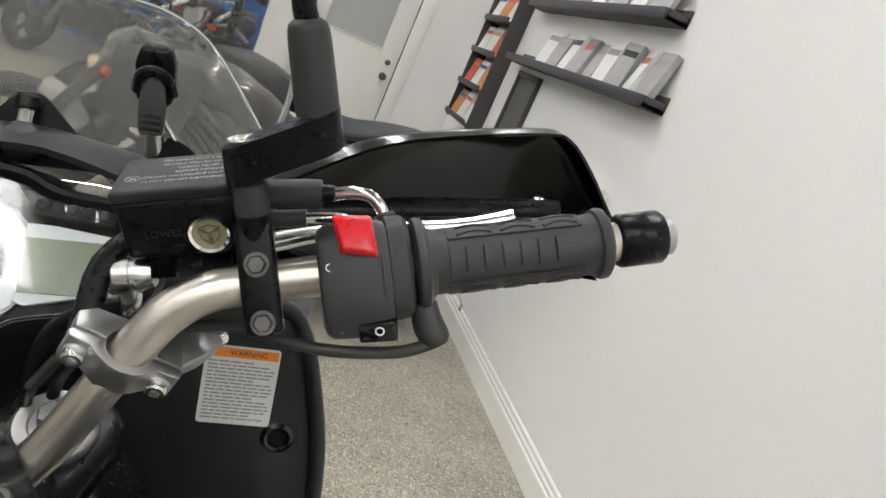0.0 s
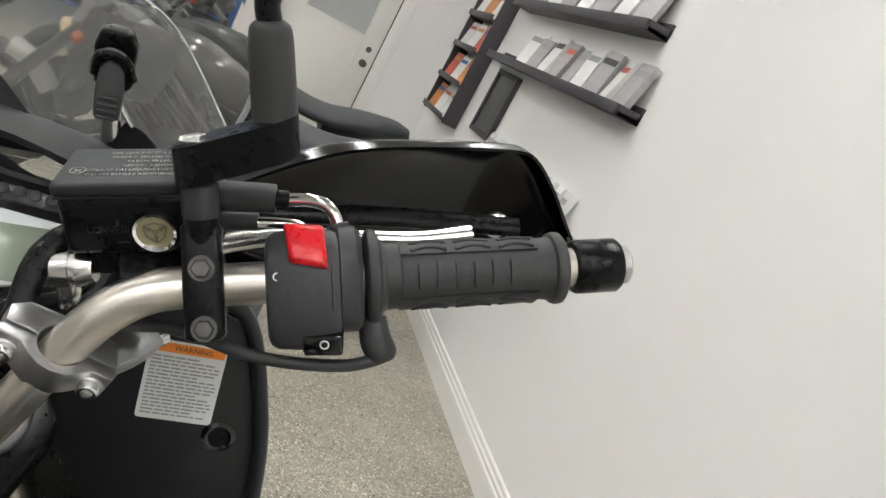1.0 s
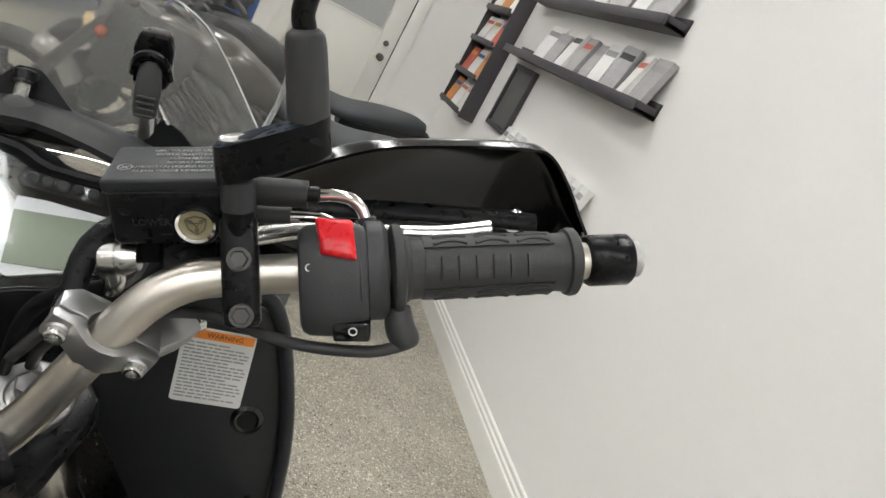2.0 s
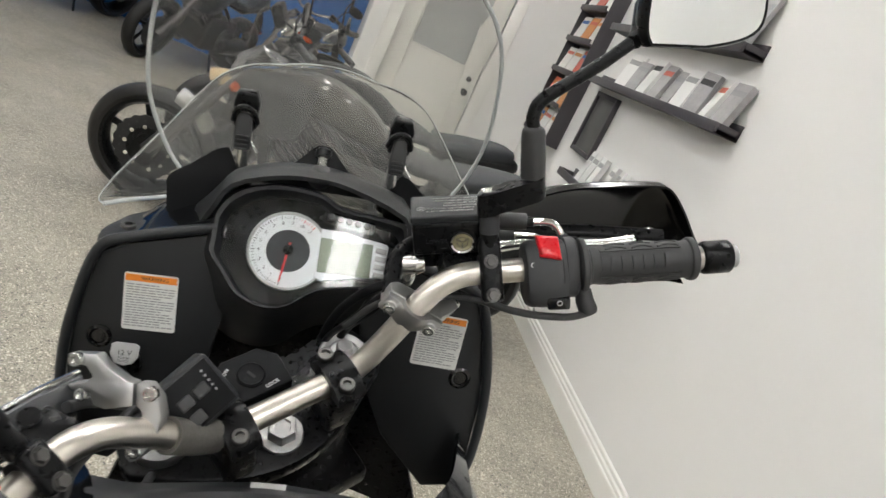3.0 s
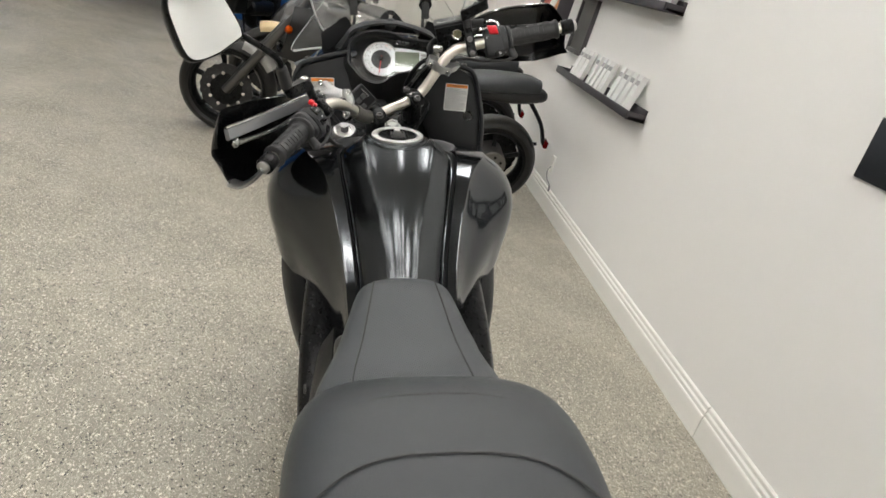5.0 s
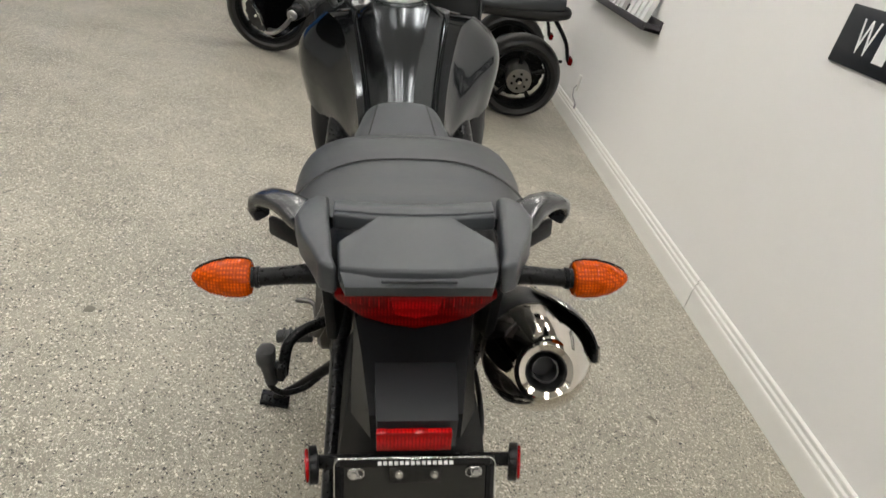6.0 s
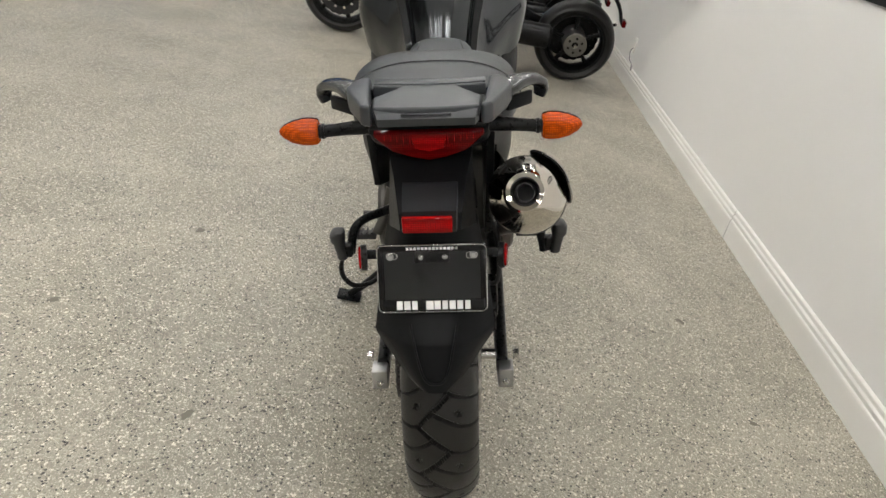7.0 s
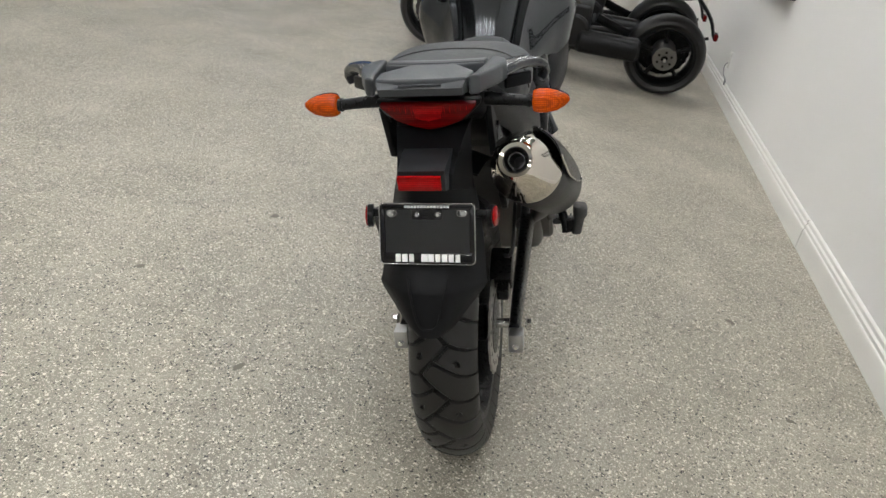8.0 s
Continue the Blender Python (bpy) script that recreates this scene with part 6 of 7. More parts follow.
    ux = (corners[2] + corners[3] - corners[0] - corners[1]).normalized()
    nrm = ux.cross((corners[1] + corners[2] - corners[0] - corners[3]).normalized()).normalized()
    if nrm.y > 0:
        nrm = -nrm
    ring_pts = []
    for k in range(4):
        b, c = corners[k], corners[(k + 1) % 4]
        m_ = (b + c) / 2
        ring_pts += [mid + (b - mid) * 0.88, m_ + (m_ - mid).normalized() * 0.002]
    loop = curve(ring_pts[-2:] + ring_pts + ring_pts[:2], 7)[14:-14]
    loop = loop[:-1] if (loop[0] - loop[-1]).length < 1e-5 else loop
    sc = lambda f, d: [mid + (p - mid) * f * 0.95 - nrm * d for p in loop]
    head = spart("mirror_head", flip(loft([sc(0.945, -0.004), sc(0.985, -0.005), sc(1.01, -0.002), sc(1.01, 0.006), sc(0.90, 0.022), sc(0.55, 0.034), sc(0.2, 0.037)])), SATIN_BLACK, xb, "black rear view mirror")
    spart("mirror_neck", flip(tube([HEAD_R, HEAD_R + V(0.014, 0.006, 0.006), HEAD_R + V(0.035, 0.018, 0.016)], [0.007, 0.010, 0.016], 12, 3)), SATIN_BLACK, head)
    spart("mirror_glass", flip(loft([sc(0.95, -0.0030)] + [sc(f, -0.0042 - 0.0060 * (0.9 - f * f)) for f in (0.95, 0.82, 0.66, 0.5, 0.34, 0.18, 0.02)])), MIRROR, head, "mirror glass", 60)
    # hand guard: shell, stay, bolt; the left one, knocked outwards, shows its end bracket
    def guard_rows():
        if sx > 0:
            table = ((0.222, 0.064, -0.085, -0.050), (0.258, 0.048, -0.110, -0.020), (0.296, 0.028, -0.120, 0.006), (0.340, 0.004, -0.122, 0.018), (0.384, -0.022, -0.116, 0.026), (0.398, -0.034, -0.110, 0.024), (0.412, -0.052, -0.098, 0.004), (0.422, -0.072, -0.080, -0.020), (0.425, -0.092, -0.066, -0.034))
        else:
            table = ((0.220, 0.050, -0.120, -0.045), (0.252, 0.033, -0.132, -0.015), (0.293, 0.010, -0.132, 0.016), (0.335, -0.014, -0.124, 0.046), (0.366, -0.032, -0.116, 0.067), (0.396, -0.049, -0.106, 0.084), (0.428, -0.068, -0.086, 0.104), (0.444, -0.078, -0.058, 0.101), (0.456, -0.087, -0.024, 0.080), (0.463, -0.094, 0.010, 0.052))
        rows = []
        for u, vf, lo, hi in table:
            mid_, h = (lo + hi) / 2, hi - lo
            e_ = 0.022 if sx > 0 else 0.010
            if sx > 0:
                k_ = min(1.0, max(0.0, (u - 0.222) / 0.16)) * 0.7
                u, vf, lo, hi = u + 0.063 * k_, vf + 0.028 * k_, lo - 0.080 * k_, hi - 0.054 * k_
                mid_ = (lo + hi) / 2
            rows.append([V(u - e_ * 0.36, vf - e_, hi), V(u - 0.001, vf - 0.006, hi - h * 0.07), V(u + 0.002, vf + 0.003, hi - h * 0.28), V(u + 0.002, vf + 0.004, mid_ - h * 0.1), V(u - 0.001, vf - 0.004, lo + h * 0.12), V(u - e_ * 0.36, vf - e_, lo)])
        return rows
    hg = spart("hand_guard", flip(shell(guard_rows(), 0.0022, 4, 4)), GUARD_BLACK, handlebar, "glossy black plastic hand guard", 60)
    if sx > 0:
        stay_ = [V(0.115, 0.020, -0.075), V(0.15, 0.052, -0.060), V(0.215, 0.044, -0.056), V(0.30, 0.000, -0.050), V(0.36, -0.036, -0.046), V(0.400, -0.066, -0.040)]
        spart("guard_stay", flip(tube(stay_, 0.0075, 12, 5, 0.55)), SATIN_BLACK, hg, "dark hand guard stay")
        bolt_ = along(V(0.392, -0.056, -0.046), V(0.404, -0.036, -0.052))[0]
    else:
        stay_ = [V(0.150, 0.060, -0.085), V(0.190, 0.041, -0.063), V(0.266, -0.003, -0.024), V(0.330, -0.039, 0.010), V(0.403, -0.081, 0.050), V(0.436, -0.099, 0.068)]
        sec = []
        for k, p in enumerate(stay_):
            d_ = (stay_[min(k + 1, 5)] - stay_[max(k - 1, 0)]).normalized()
            wv = V(0.30, 0.17, 0.94)
            wv = (wv - d_ * wv.dot(d_)).normalized()
            nv_ = d_.cross(wv)
            sec.append([p + wv * a_ + nv_ * b_ for a_, b_ in ((0.011, 0), (0.009, 0.004), (-0.009, 0.004), (-0.011, 0), (-0.009, -0.004), (0.009, -0.004))])
        spart("guard_stay", flip(loft(sec)), material("grey_guard_stay", (0.16, 0.165, 0.17), 0.25, coat=0.8, vary=0.08), hg, "broad dark metal hand guard stay", 25)
        spart("stay_edge", flip(tube([r_[0] for r_ in sec], 0.0028, 8, 4)), STEEL, hg)
        spart("guard_end", flip(tube([V(0.438, -0.084, -0.056), V(0.430, -0.110, -0.046), V(0.415, -0.131, -0.022), V(0.399, -0.139, 0.0)], [0.011, 0.011, 0.0105, 0.010], 14, 5, 0.45)), CAST_ALU, hg, "bare aluminium end bracket")
        bolt_ = along(V(0.422, -0.088, 0.035), V(0.408, -0.112, 0.047))[0]
    spart("guard_bolt", flip(lathe([(0.0085, 0), (0.0095, 0.003), (0.0085, 0.008), (0.005, 0.011), (0.001, 0.012)], 20, bolt_)), STEEL, hg)
    # levers
    spart("brake_lever" if sx > 0 else "clutch_lever", flip(tube([V(0.185, 0.024, -0.066), V(0.230, 0.016, -0.060), V(0.270, 0.000, -0.055), V(0.297, -0.0178, -0.0513), V(0.331, -0.0409, -0.0450), V(0.361, -0.0570, -0.0375)] if sx > 0 else [V(0.200, 0.030, -0.075), V(0.245, 0.006, -0.055), V(0.289, -0.020, -0.038), V(0.334, -0.045, -0.015), V(0.373, -0.067, 0.008), V(0.414, -0.091, 0.034)], [0.009, 0.008, 0.0065, 0.0062, 0.0065, 0.0075], 14, 5, 0.75)), STEEL, handlebar, "polished hand lever")
    spart("lever_perch", flip(merged(box(0.030, 0.030, 0.024, Matrix.Translation((0.182, 0.012, -0.058)) @ pose(0, 0, 0, 0, 0, -30), 0.005), lathe([(0.008, -0.016), (0.008, 0.016)], 16, Matrix.Translation((0.190, 0.024, -0.060))))), SATIN_BLACK, handlebar)

# hand guard clamps on the bend of the bar
CT = V(0.74, 0.03, 0.67).normalized()
CX = V(0.654, -0.637, -0.405)
CT = (CT - CX * CT.dot(CX) / CX.dot(CX)).normalized()
CX = CX.normalized()
CY = CX.cross(CT)
CT, CY = (CT * 0.90 + CY * 0.436).normalized(), (CY * 0.90 - CT * 0.436).normalized()
CLM = Matrix((CX, CY, CT)).transposed().to_4x4()
CLM.translation = V(0.1265, -0.002, -0.0800)


def half_ring(outer, r, sign):
    """A clamp half: an outline round the bar's bore of radius r, on the side of sign."""
    return outer + [(r * math.cos(radians(a)), sign * r * math.sin(radians(a))) for a in range(0, 181, 15)]


front_jaw = half_ring([(-0.0132, 0.0010), (-0.0285, 0.0010), (-0.0305, 0.0030), (-0.0295, 0.0072), (-0.0180, 0.0078), (-0.0130, 0.0120), (-0.0070, 0.0158), (0, 0.0170), (0.0070, 0.0158), (0.0130, 0.0120), (0.0180, 0.0078), (0.0295, 0.0072), (0.0305, 0.0030), (0.0285, 0.0010), (0.0132, 0.0010)], 0.0121, 1)
rear_jaw = half_ring([(-0.0132, -0.0010), (-0.0285, -0.0010), (-0.0300, -0.0110), (-0.0220, -0.0175), (0.0120, -0.0195), (0.0260, -0.0160), (0.0300, -0.0010), (0.0132, -0.0010)], 0.0121, -1)
rc = spart("guard_clamp", prism(front_jaw, 0.019, CLM @ pose(0, 0, -0.011), 0.0009, 2), CLAMP_ALU, handlebar, "sandblasted aluminium clamp on the bend of the bar")
spart("rear_jaw", prism(rear_jaw, 0.0175, CLM @ pose(0, 0, -0.0102), 0.0009, 2), CLAMP_ALU, rc)
for x_ in (-0.0222, 0.0222):
    spart("screw_seat", lathe([(0.0066, -0.004), (0.0070, 0.0), (0.0062, 0.0010)], 24, CLM @ pose(x_, 0.0076, -0.0030, -90, 0, 0)), CLAMP_ALU, rc)
    spart("clamp_screw", socket(CLM @ pose(x_, 0.0080, -0.0030, -90, 0, 0), 0.0058, 0.0052), STEEL, rc)
# forked lug reaching forward for the hand guard's stay
spart("clamp_fork", prism([(0.014, -0.010), (0.030, -0.004), (0.041, -0.018), (0.049, -0.032), (0.041, -0.040), (0.030, -0.030), (0.016, -0.022)], 0.016, CLM @ pose(0, 0, -0.009), 0.0016), CLAMP_ALU, rc)
spart("fork_screw", socket(CLM @ pose(0.0455, -0.0365, 0, 0, 90, -55), 0.0050, 0.007), STEEL, rc)
# the left clamp: a casting with two prongs and a curved jaw
LCL = axes((-0.1268, 0.0149, -0.0732), (0.0448, -0.0356, 0.0105), (0.0206, 0.0375, 0.0395))
jaw = [(-0.047, 0.041), (-0.026, 0.041), (-0.018, 0.032), (-0.003, 0.022), (0.003, 0.0205), (0.003, 0.003), (-0.006, 0.002), (-0.018, 0.000), (-0.027, 0.003), (-0.030, 0.012), (-0.044, 0.014), (-0.047, 0.018), (-0.033, 0.020), (-0.028, 0.024), (-0.033, 0.032), (-0.047, 0.034)]
lc = spart("guard_clamp", prism(jaw, 0.016, LCL @ pose(0, 0, -0.012), 0.0010, 2), CLAMP_ALU, handlebar, "sandblasted aluminium clamp with two prongs")
spart("clamp_jaw", prism([(0.0045, 0.0205), (0.014, 0.020), (0.022, 0.010), (0.025, -0.004), (0.022, -0.020), (0.012, -0.034), (0.003, -0.040), (-0.002, -0.034), (0.006, -0.024), (0.010, -0.012), (0.0095, -0.001), (0.0045, 0.004)], 0.018, LCL @ pose(0, 0, -0.014), 0.002, 2), CAST_ALU, lc)
for x_, y_, z_, r_ in ((-0.039, 0.037, 0.006, 0.0055), (0.0165, 0.013, 0.004, 0.0058), (0.006, -0.030, 0.004, 0.0058), (-0.037, 0.010, 0.001, 0.0050)):
    spart("clamp_screw", socket(LCL @ pose(x_, y_, z_ - 0.003), r_, 0.007), STEEL, lc)

# bar mounts, top yoke, fork caps, steering nut, ignition lock
for u in (-0.052, 0.052):
    bmnt = spart("bar_mount", merged(box(0.030, 0.036, 0.060, Matrix.Translation((u, -0.004, -0.172)), 0.005, 3)), SATIN_BLACK, bike, "black handlebar mount")
    spart("mount_cap", loft([[V(u + sx_ * 0.0145, -0.004 + 0.027 * math.cos(a), -0.141 + 0.019 * math.sin(a)) for a in (math.pi * k / 14 for k in range(15))] for sx_ in (-1, -0.9, 0.9, 1)]), SATIN_BLACK, bmnt)
    for v in (-0.022, 0.016):
        spart("mount_bolt", socket(Matrix.Translation((u - 0.003, v, -0.127)), 0.0075, 0.007), DARK_STEEL, bmnt)
yoke = spart("top_yoke", prism(closed_curve([(-0.135, 0.03), (-0.128, 0.075), (-0.100, 0.088), (-0.05, 0.080), (0, 0.095), (0.05, 0.080), (0.100, 0.088), (0.128, 0.075), (0.135, 0.03), (0.10, 0.005), (0.05, -0.022), (0, -0.032), (-0.05, -0.022), (-0.10, 0.005)], 3), 0.022, Matrix.Translation((0, 0, -0.226)), 0.004, 2), SATIN_BLACK, bike, "black top yoke")
spart("steering_nut", merged(lathe([(0.021, -0.204), (0.021, -0.200), (0.018, -0.199), (0.001, -0.199)], 28), lathe([(0.0150, -0.199), (0.0150, -0.188), (0.0135, -0.186), (0.009, -0.186), (0.0085, -0.189), (0.001, -0.189)], 6)), CAST_ALU, yoke, "silver steering stem nut")
for u in (-0.098, 0.098):
    spart("fork_cap", merged(lathe([(0.0265, -0.204), (0.0265, -0.196), (0.024, -0.193), (0.016, -0.192), (0.015, -0.194), (0.001, -0.194)], 36, Matrix.Translation((u, 0.048, 0))), lathe([(0.0095, -0.194), (0.0095, -0.182), (0.008, -0.180), (0.001, -0.180)], 6, Matrix.Translation((u, 0.048, 0)))), CAST_ALU, yoke, "silver fork cap")
    spart("fork_tube", rod(V(u, 0.048, -0.70), V(u, 0.048, -0.21), 0.0225, 24), STEEL, bike, "polished fork tube")
    spart("fork_leg", rod(V(u, 0.048, -0.98), V(u, 0.048, -0.66), 0.029, 24, 0.004), SATIN_BLACK, bike)
lock = spart("ignition_lock", merged(prism([(-0.034, 0.040), (0.034, 0.040), (0.036, 0.075), (0.020, 0.092), (-0.020, 0.092), (-0.036, 0.075)], 0.018, Matrix.Translation((0, 0, -0.204)), 0.003)), BLACK_PLASTIC, yoke, "black ignition lock with white markings")
spart("lock_barrel", lathe([(0.014, -0.186), (0.014, -0.184), (0.0125, -0.183), (0.010, -0.185), (0.001, -0.185)], 28, Matrix.Translation((0, 0.064, 0))), BLACK_PLASTIC, lock)
# keyhole is a thin dark box, its inner shade given as colour
spart("dark_key_slot", box(0.003, 0.010, 0.001, Matrix.Translation((0, 0.064, -0.1846)) @ pose(0, 0, 0, 0, 0, 20), 0), PRINT_DARK, lock, smooth=0)
for text, u, v, a in (("ON", -0.020, 0.078, 40), ("OFF", -0.024, 0.062, 75), ("LOCK", 0.014, 0.046, 5)):
    words(text, 0.0055, STEER @ Matrix.Translation((u, v, -0.1858)) @ pose(0, 0, 0, 0, 0, a), PRINT_WHITE, lock, depth=0.0001)
spart("lower_yoke", box(0.25, 0.09, 0.035, Matrix.Translation((0, 0.035, -0.40)), 0.008), SATIN_BLACK, bike)

# brake fluid reservoir on the right bar
RES = axes((0, 0, 0), (0.80, -0.55, 0.24), (0.05, 0.33, 0.945))
RES.translation = V(0.1853, 0.0141, -0.0300) - RES.to_3x3() @ V(0.0085, -0.0043, 0.0222)
rb = spart("brake_reservoir", merged(box(0.078, 0.034, 0.044, RES @ pose(0.001, -0.001, -0.001), 0.004, 3), box(0.058, 0.024, 0.030, RES @ pose(0.006, -0.026, -0.006), 0.005, 2), box(0.034, 0.020, 0.024, RES @ pose(-0.016, -0.030, -0.004), 0.005, 2)), SATIN_BLACK, handlebar, "satin black brake fluid reservoir with a sight glass")
lid = spart("reservoir_lid", merged(box(0.080, 0.0075, 0.046, RES @ pose(0.001, 0.0200, -0.001), 0.0022, 3), box(0.079, 0.0012, 0.045, RES @ pose(0.001, 0.0158, -0.001), 0)), GREY_PLASTIC, rb, "dark grey lid with raised lettering")
LIDTOP = STEER @ RES @ pose(0, 0.0239, -0.001, -90, 0, 0)
for k, t_ in enumerate(("USE ONLY DOT 4 BRAKE FLUID", "FROM A SEALED CONTAINER", "CLEAN FILLER CAP", "BEFORE REMOVING", "UTILISER DU LIQUIDE DOT 4", "CLEAN BEFORE REMOVING")):
    words(t_, 0.0036, LIDTOP @ pose(0.008 if k < 4 else -0.002, 0.015 - 0.0054 * k, 0), CAST_ALU, lid, "raised_lettering", 0.0002)
spart("lid_symbol", ring_solid([(0.0034, 0), (0.0040, 0), (0.0040, 0.0004), (0.0034, 0.0004)], 20, RES @ pose(-0.029, 0.0239, 0.006, -90)), CAST_ALU, lid)
spart("lid_symbol", merged(box(0.0050, 0.0004, 0.0007, RES @ pose(-0.029, 0.0240, 0.006, 0, 40), 0), box(0.0050, 0.0004, 0.0007, RES @ pose(-0.029, 0.0240, 0.006, 0, -40), 0)), CAST_ALU, lid, smooth=0)
SG = RES @ pose(0.0085, -0.0043, 0.0205)
spart("sight_rim", ring_solid([(0.0112, 0), (0.0140, 0), (0.0132, 0.0016), (0.0112, 0.0016)], 36, SG), SATIN_BLACK, rb)
spart("sight_ring", ring_solid([(0.0088, 0), (0.0114, 0), (0.0110, 0.0034), (0.0094, 0.0026)], 36, SG), CHROME, rb)
spart("sight_glass", lathe([(0.0100, 0), (0.0100, 0.0012), (0.001, 0.0014)], 28, SG), GLASS_BEAD, rb, "amber fluid in the sight glass")
spart("sight_float", merged(*[ring_solid([(0.0050, 0), (0.0068, 0), (0.0068, 0.0005), (0.0050, 0.0005)], 5, SG @ pose(0, 0, 0.0013, 0, 0, a_) @ Matrix.Diagonal((0.42, 0.9, 1, 1)) @ pose(0.0068, 0, 0)) for a_ in (90, 210, 330)]), FLUID_DARK, rb)
words("LOWER", 0.0060, STEER @ RES @ pose(-0.0155, -0.0030, 0.0212), GREY_PLASTIC, rb, "raised_lettering", 0.0004)
spart("level_mark", box(0.006, 0.0008, 0.0008, RES @ pose(-0.0085, -0.0105, 0.0212), 0), GREY_PLASTIC, rb, smooth=0)
# banjo bolt at the inner end, with its union dropping to the hose
rx_, ry_, rz_ = [Vector(c) for c in RES.to_3x3().transposed()]
BJ = V(0.1425, 0.0445, -0.0715)
BJM = axes(BJ, ry_, rz_)
bj = spart("banjo_bolt", merged(lathe([(0.001, -0.007), (0.0075, -0.007), (0.0085, -0.006), (0.0085, 0.0)], 6, BJM), lathe([(0.0105, 0), (0.0108, 0.0006), (0.0108, 0.0020), (0.0092, 0.0022), (0.0092, 0.0030), (0.0104, 0.0034), (0.0104, 0.0120), (0.0092, 0.0124), (0.0092, 0.0150), (0.0108, 0.0152), (0.0108, 0.0168), (0.008, 0.024)], 28, BJM)), STEEL, rb, "zinc banjo bolt")
spart("hose_union", tube([BJ + rx_ * 0.008 - ry_ * 0.008, BJ + rx_ * 0.007 - ry_ * 0.016, BJ + rx_ * 0.003 - ry_ * 0.023 - rz_ * 0.003], [0.0062, 0.0068, 0.0060], 14, 3), STEEL, bj)
BACK = STEER.inverted()
for k, (dx, dz, r_) in enumerate(((0, 0, 0.0050), (0.013, -0.014, 0.0042), (-0.004, -0.026, 0.0036))):
    hose = [(BJ + rx_ * 0.003 - ry_ * 0.022 - rz_ * 0.003 if k == 0 else RES @ V(-0.030 + 0.006 * k, -0.036, -0.010 - 0.006 * k)), BACK @ V(0.066 + dx, 1.225, 1.168 + dz), BACK @ V(0.040 + dx, 1.272, 1.110 + dz), BACK @ V(0.030 + dx, 1.300, 1.040 + dz), BACK @ V(0.040 + dx, 1.305, 0.95)]
    spart(("brake_hose", "throttle_cable", "throttle_cable")[k], tube(hose, r_, 12, 8), BLACK_PLASTIC, rb if k == 0 else handlebar, "" if k else "black brake hose")
# throttle cable elbows
spart("cable_sleeve", tube([GRIP @ V(-0.004, 0.0490, -0.02), GRIP @ V(-0.002, 0.0485, 0.009), GRIP @ V(0, 0.0456, 0.0370), GRIP @ V(0, 0.0455, 0.0380)], [0.0078, 0.0080, 0.0080, 0.0070], 18, 3), RUBBER, handlebar)
spart("sleeve_nut", rod(GRIP @ V(0, 0.0456, 0.0375), GRIP @ V(0, 0.0446, 0.0465), 0.0050, 12), SATIN_BLACK, handlebar)
spart("cable_elbow", tube([GRIP @ V(0, 0.0446, 0.0460), GRIP @ V(0, 0.0440, 0.0570), GRIP @ V(0, 0.0415, 0.0650), GRIP @ V(0, 0.0350, 0.0705), GRIP @ V(0, 0.0230, 0.0735)], 0.0037, 16, 6), CHROME, handlebar, "bright throttle cable elbow")
spart("elbow_ferrule", rod(GRIP @ V(0, 0.0310, 0.0722), GRIP @ V(0, 0.0250, 0.0735), 0.0058, 16), SWITCH_PLASTIC, handlebar)
spart("cable_sleeve", tube([GRIP @ V(-0.014, 0.0380, -0.01), GRIP @ V(-0.014, 0.0350, 0.012), GRIP @ V(-0.013, 0.0335, 0.0290)], 0.0052, 14, 3), RUBBER, handlebar)
spart("cable_elbow", tube([GRIP @ V(-0.013, 0.0335, 0.0280), GRIP @ V(-0.013, 0.0325, 0.0400), GRIP @ V(-0.012, 0.0300, 0.0520), GRIP @ V(-0.010, 0.0230, 0.0600)], 0.0034, 14, 5), CHROME, handlebar, "bright throttle cable elbow")
# heated grip remote beside the left bar mount
RM = axes((-0.076, 0.018, -0.100), (0.93, 0.25, 0.2), (-0.05, 0.75, 0.60))
RM = RM @ Matrix.Diagonal((1.2, 1.2, 1.1, 1))
ctl = spart("grip_heater_control", box(0.046, 0.042, 0.022, RM @ pose(0, 0, -0.004), 0.004, 3), GREY_PLASTIC, handlebar, "black rubber heated grip control pad")
spart("control_face", box(0.040, 0.036, 0.002, RM @ pose(0, 0, 0.0075), 0.0008), BLACK_PLASTIC, ctl)
for x_, y_ in ((-0.008, 0.002), (0.005, 0.002), (-0.008, -0.011)):
    spart("control_button", box(0.0105, 0.0085, 0.003, RM @ pose(x_, y_, 0.009), 0.0012), RUBBER, ctl)
for k in range(5):
    spart("control_lamp", lathe([(0.0009, 0.0085), (0.0009, 0.0092)], 8, RM @ pose(0.013, 0.012 - 0.004 * k, 0)), PRINT_GREY, ctl)
spart("control_bracket", tube([V(-0.076, 0.010, -0.112), V(-0.072, 0.0, -0.130), V(-0.066, -0.004, -0.139)], 0.006, 10), SATIN_BLACK, ctl)
spart("bar_sleeve", tube([V(-0.070, -0.004, -0.1345), V(-0.088, -0.004, -0.1205), V(-0.108, -0.004, -0.1000)], 0.0150, 18, 4), material("worn_bar_wrap", (0.10, 0.095, 0.085), 0.5, metal=0.3, grain=0.4, grain_size=300, vary=0.4, vary_size=60), handlebar, "grey wrapped section of the bar")
spart("left_cable", tube([V(-0.215, -0.055, -0.075), V(-0.200, -0.060, -0.100), V(-0.165, -0.035, -0.145), V(-0.125, 0.01, -0.19), V(-0.10, 0.06, -0.26)], 0.0042, 10, 5), RUBBER, handlebar)
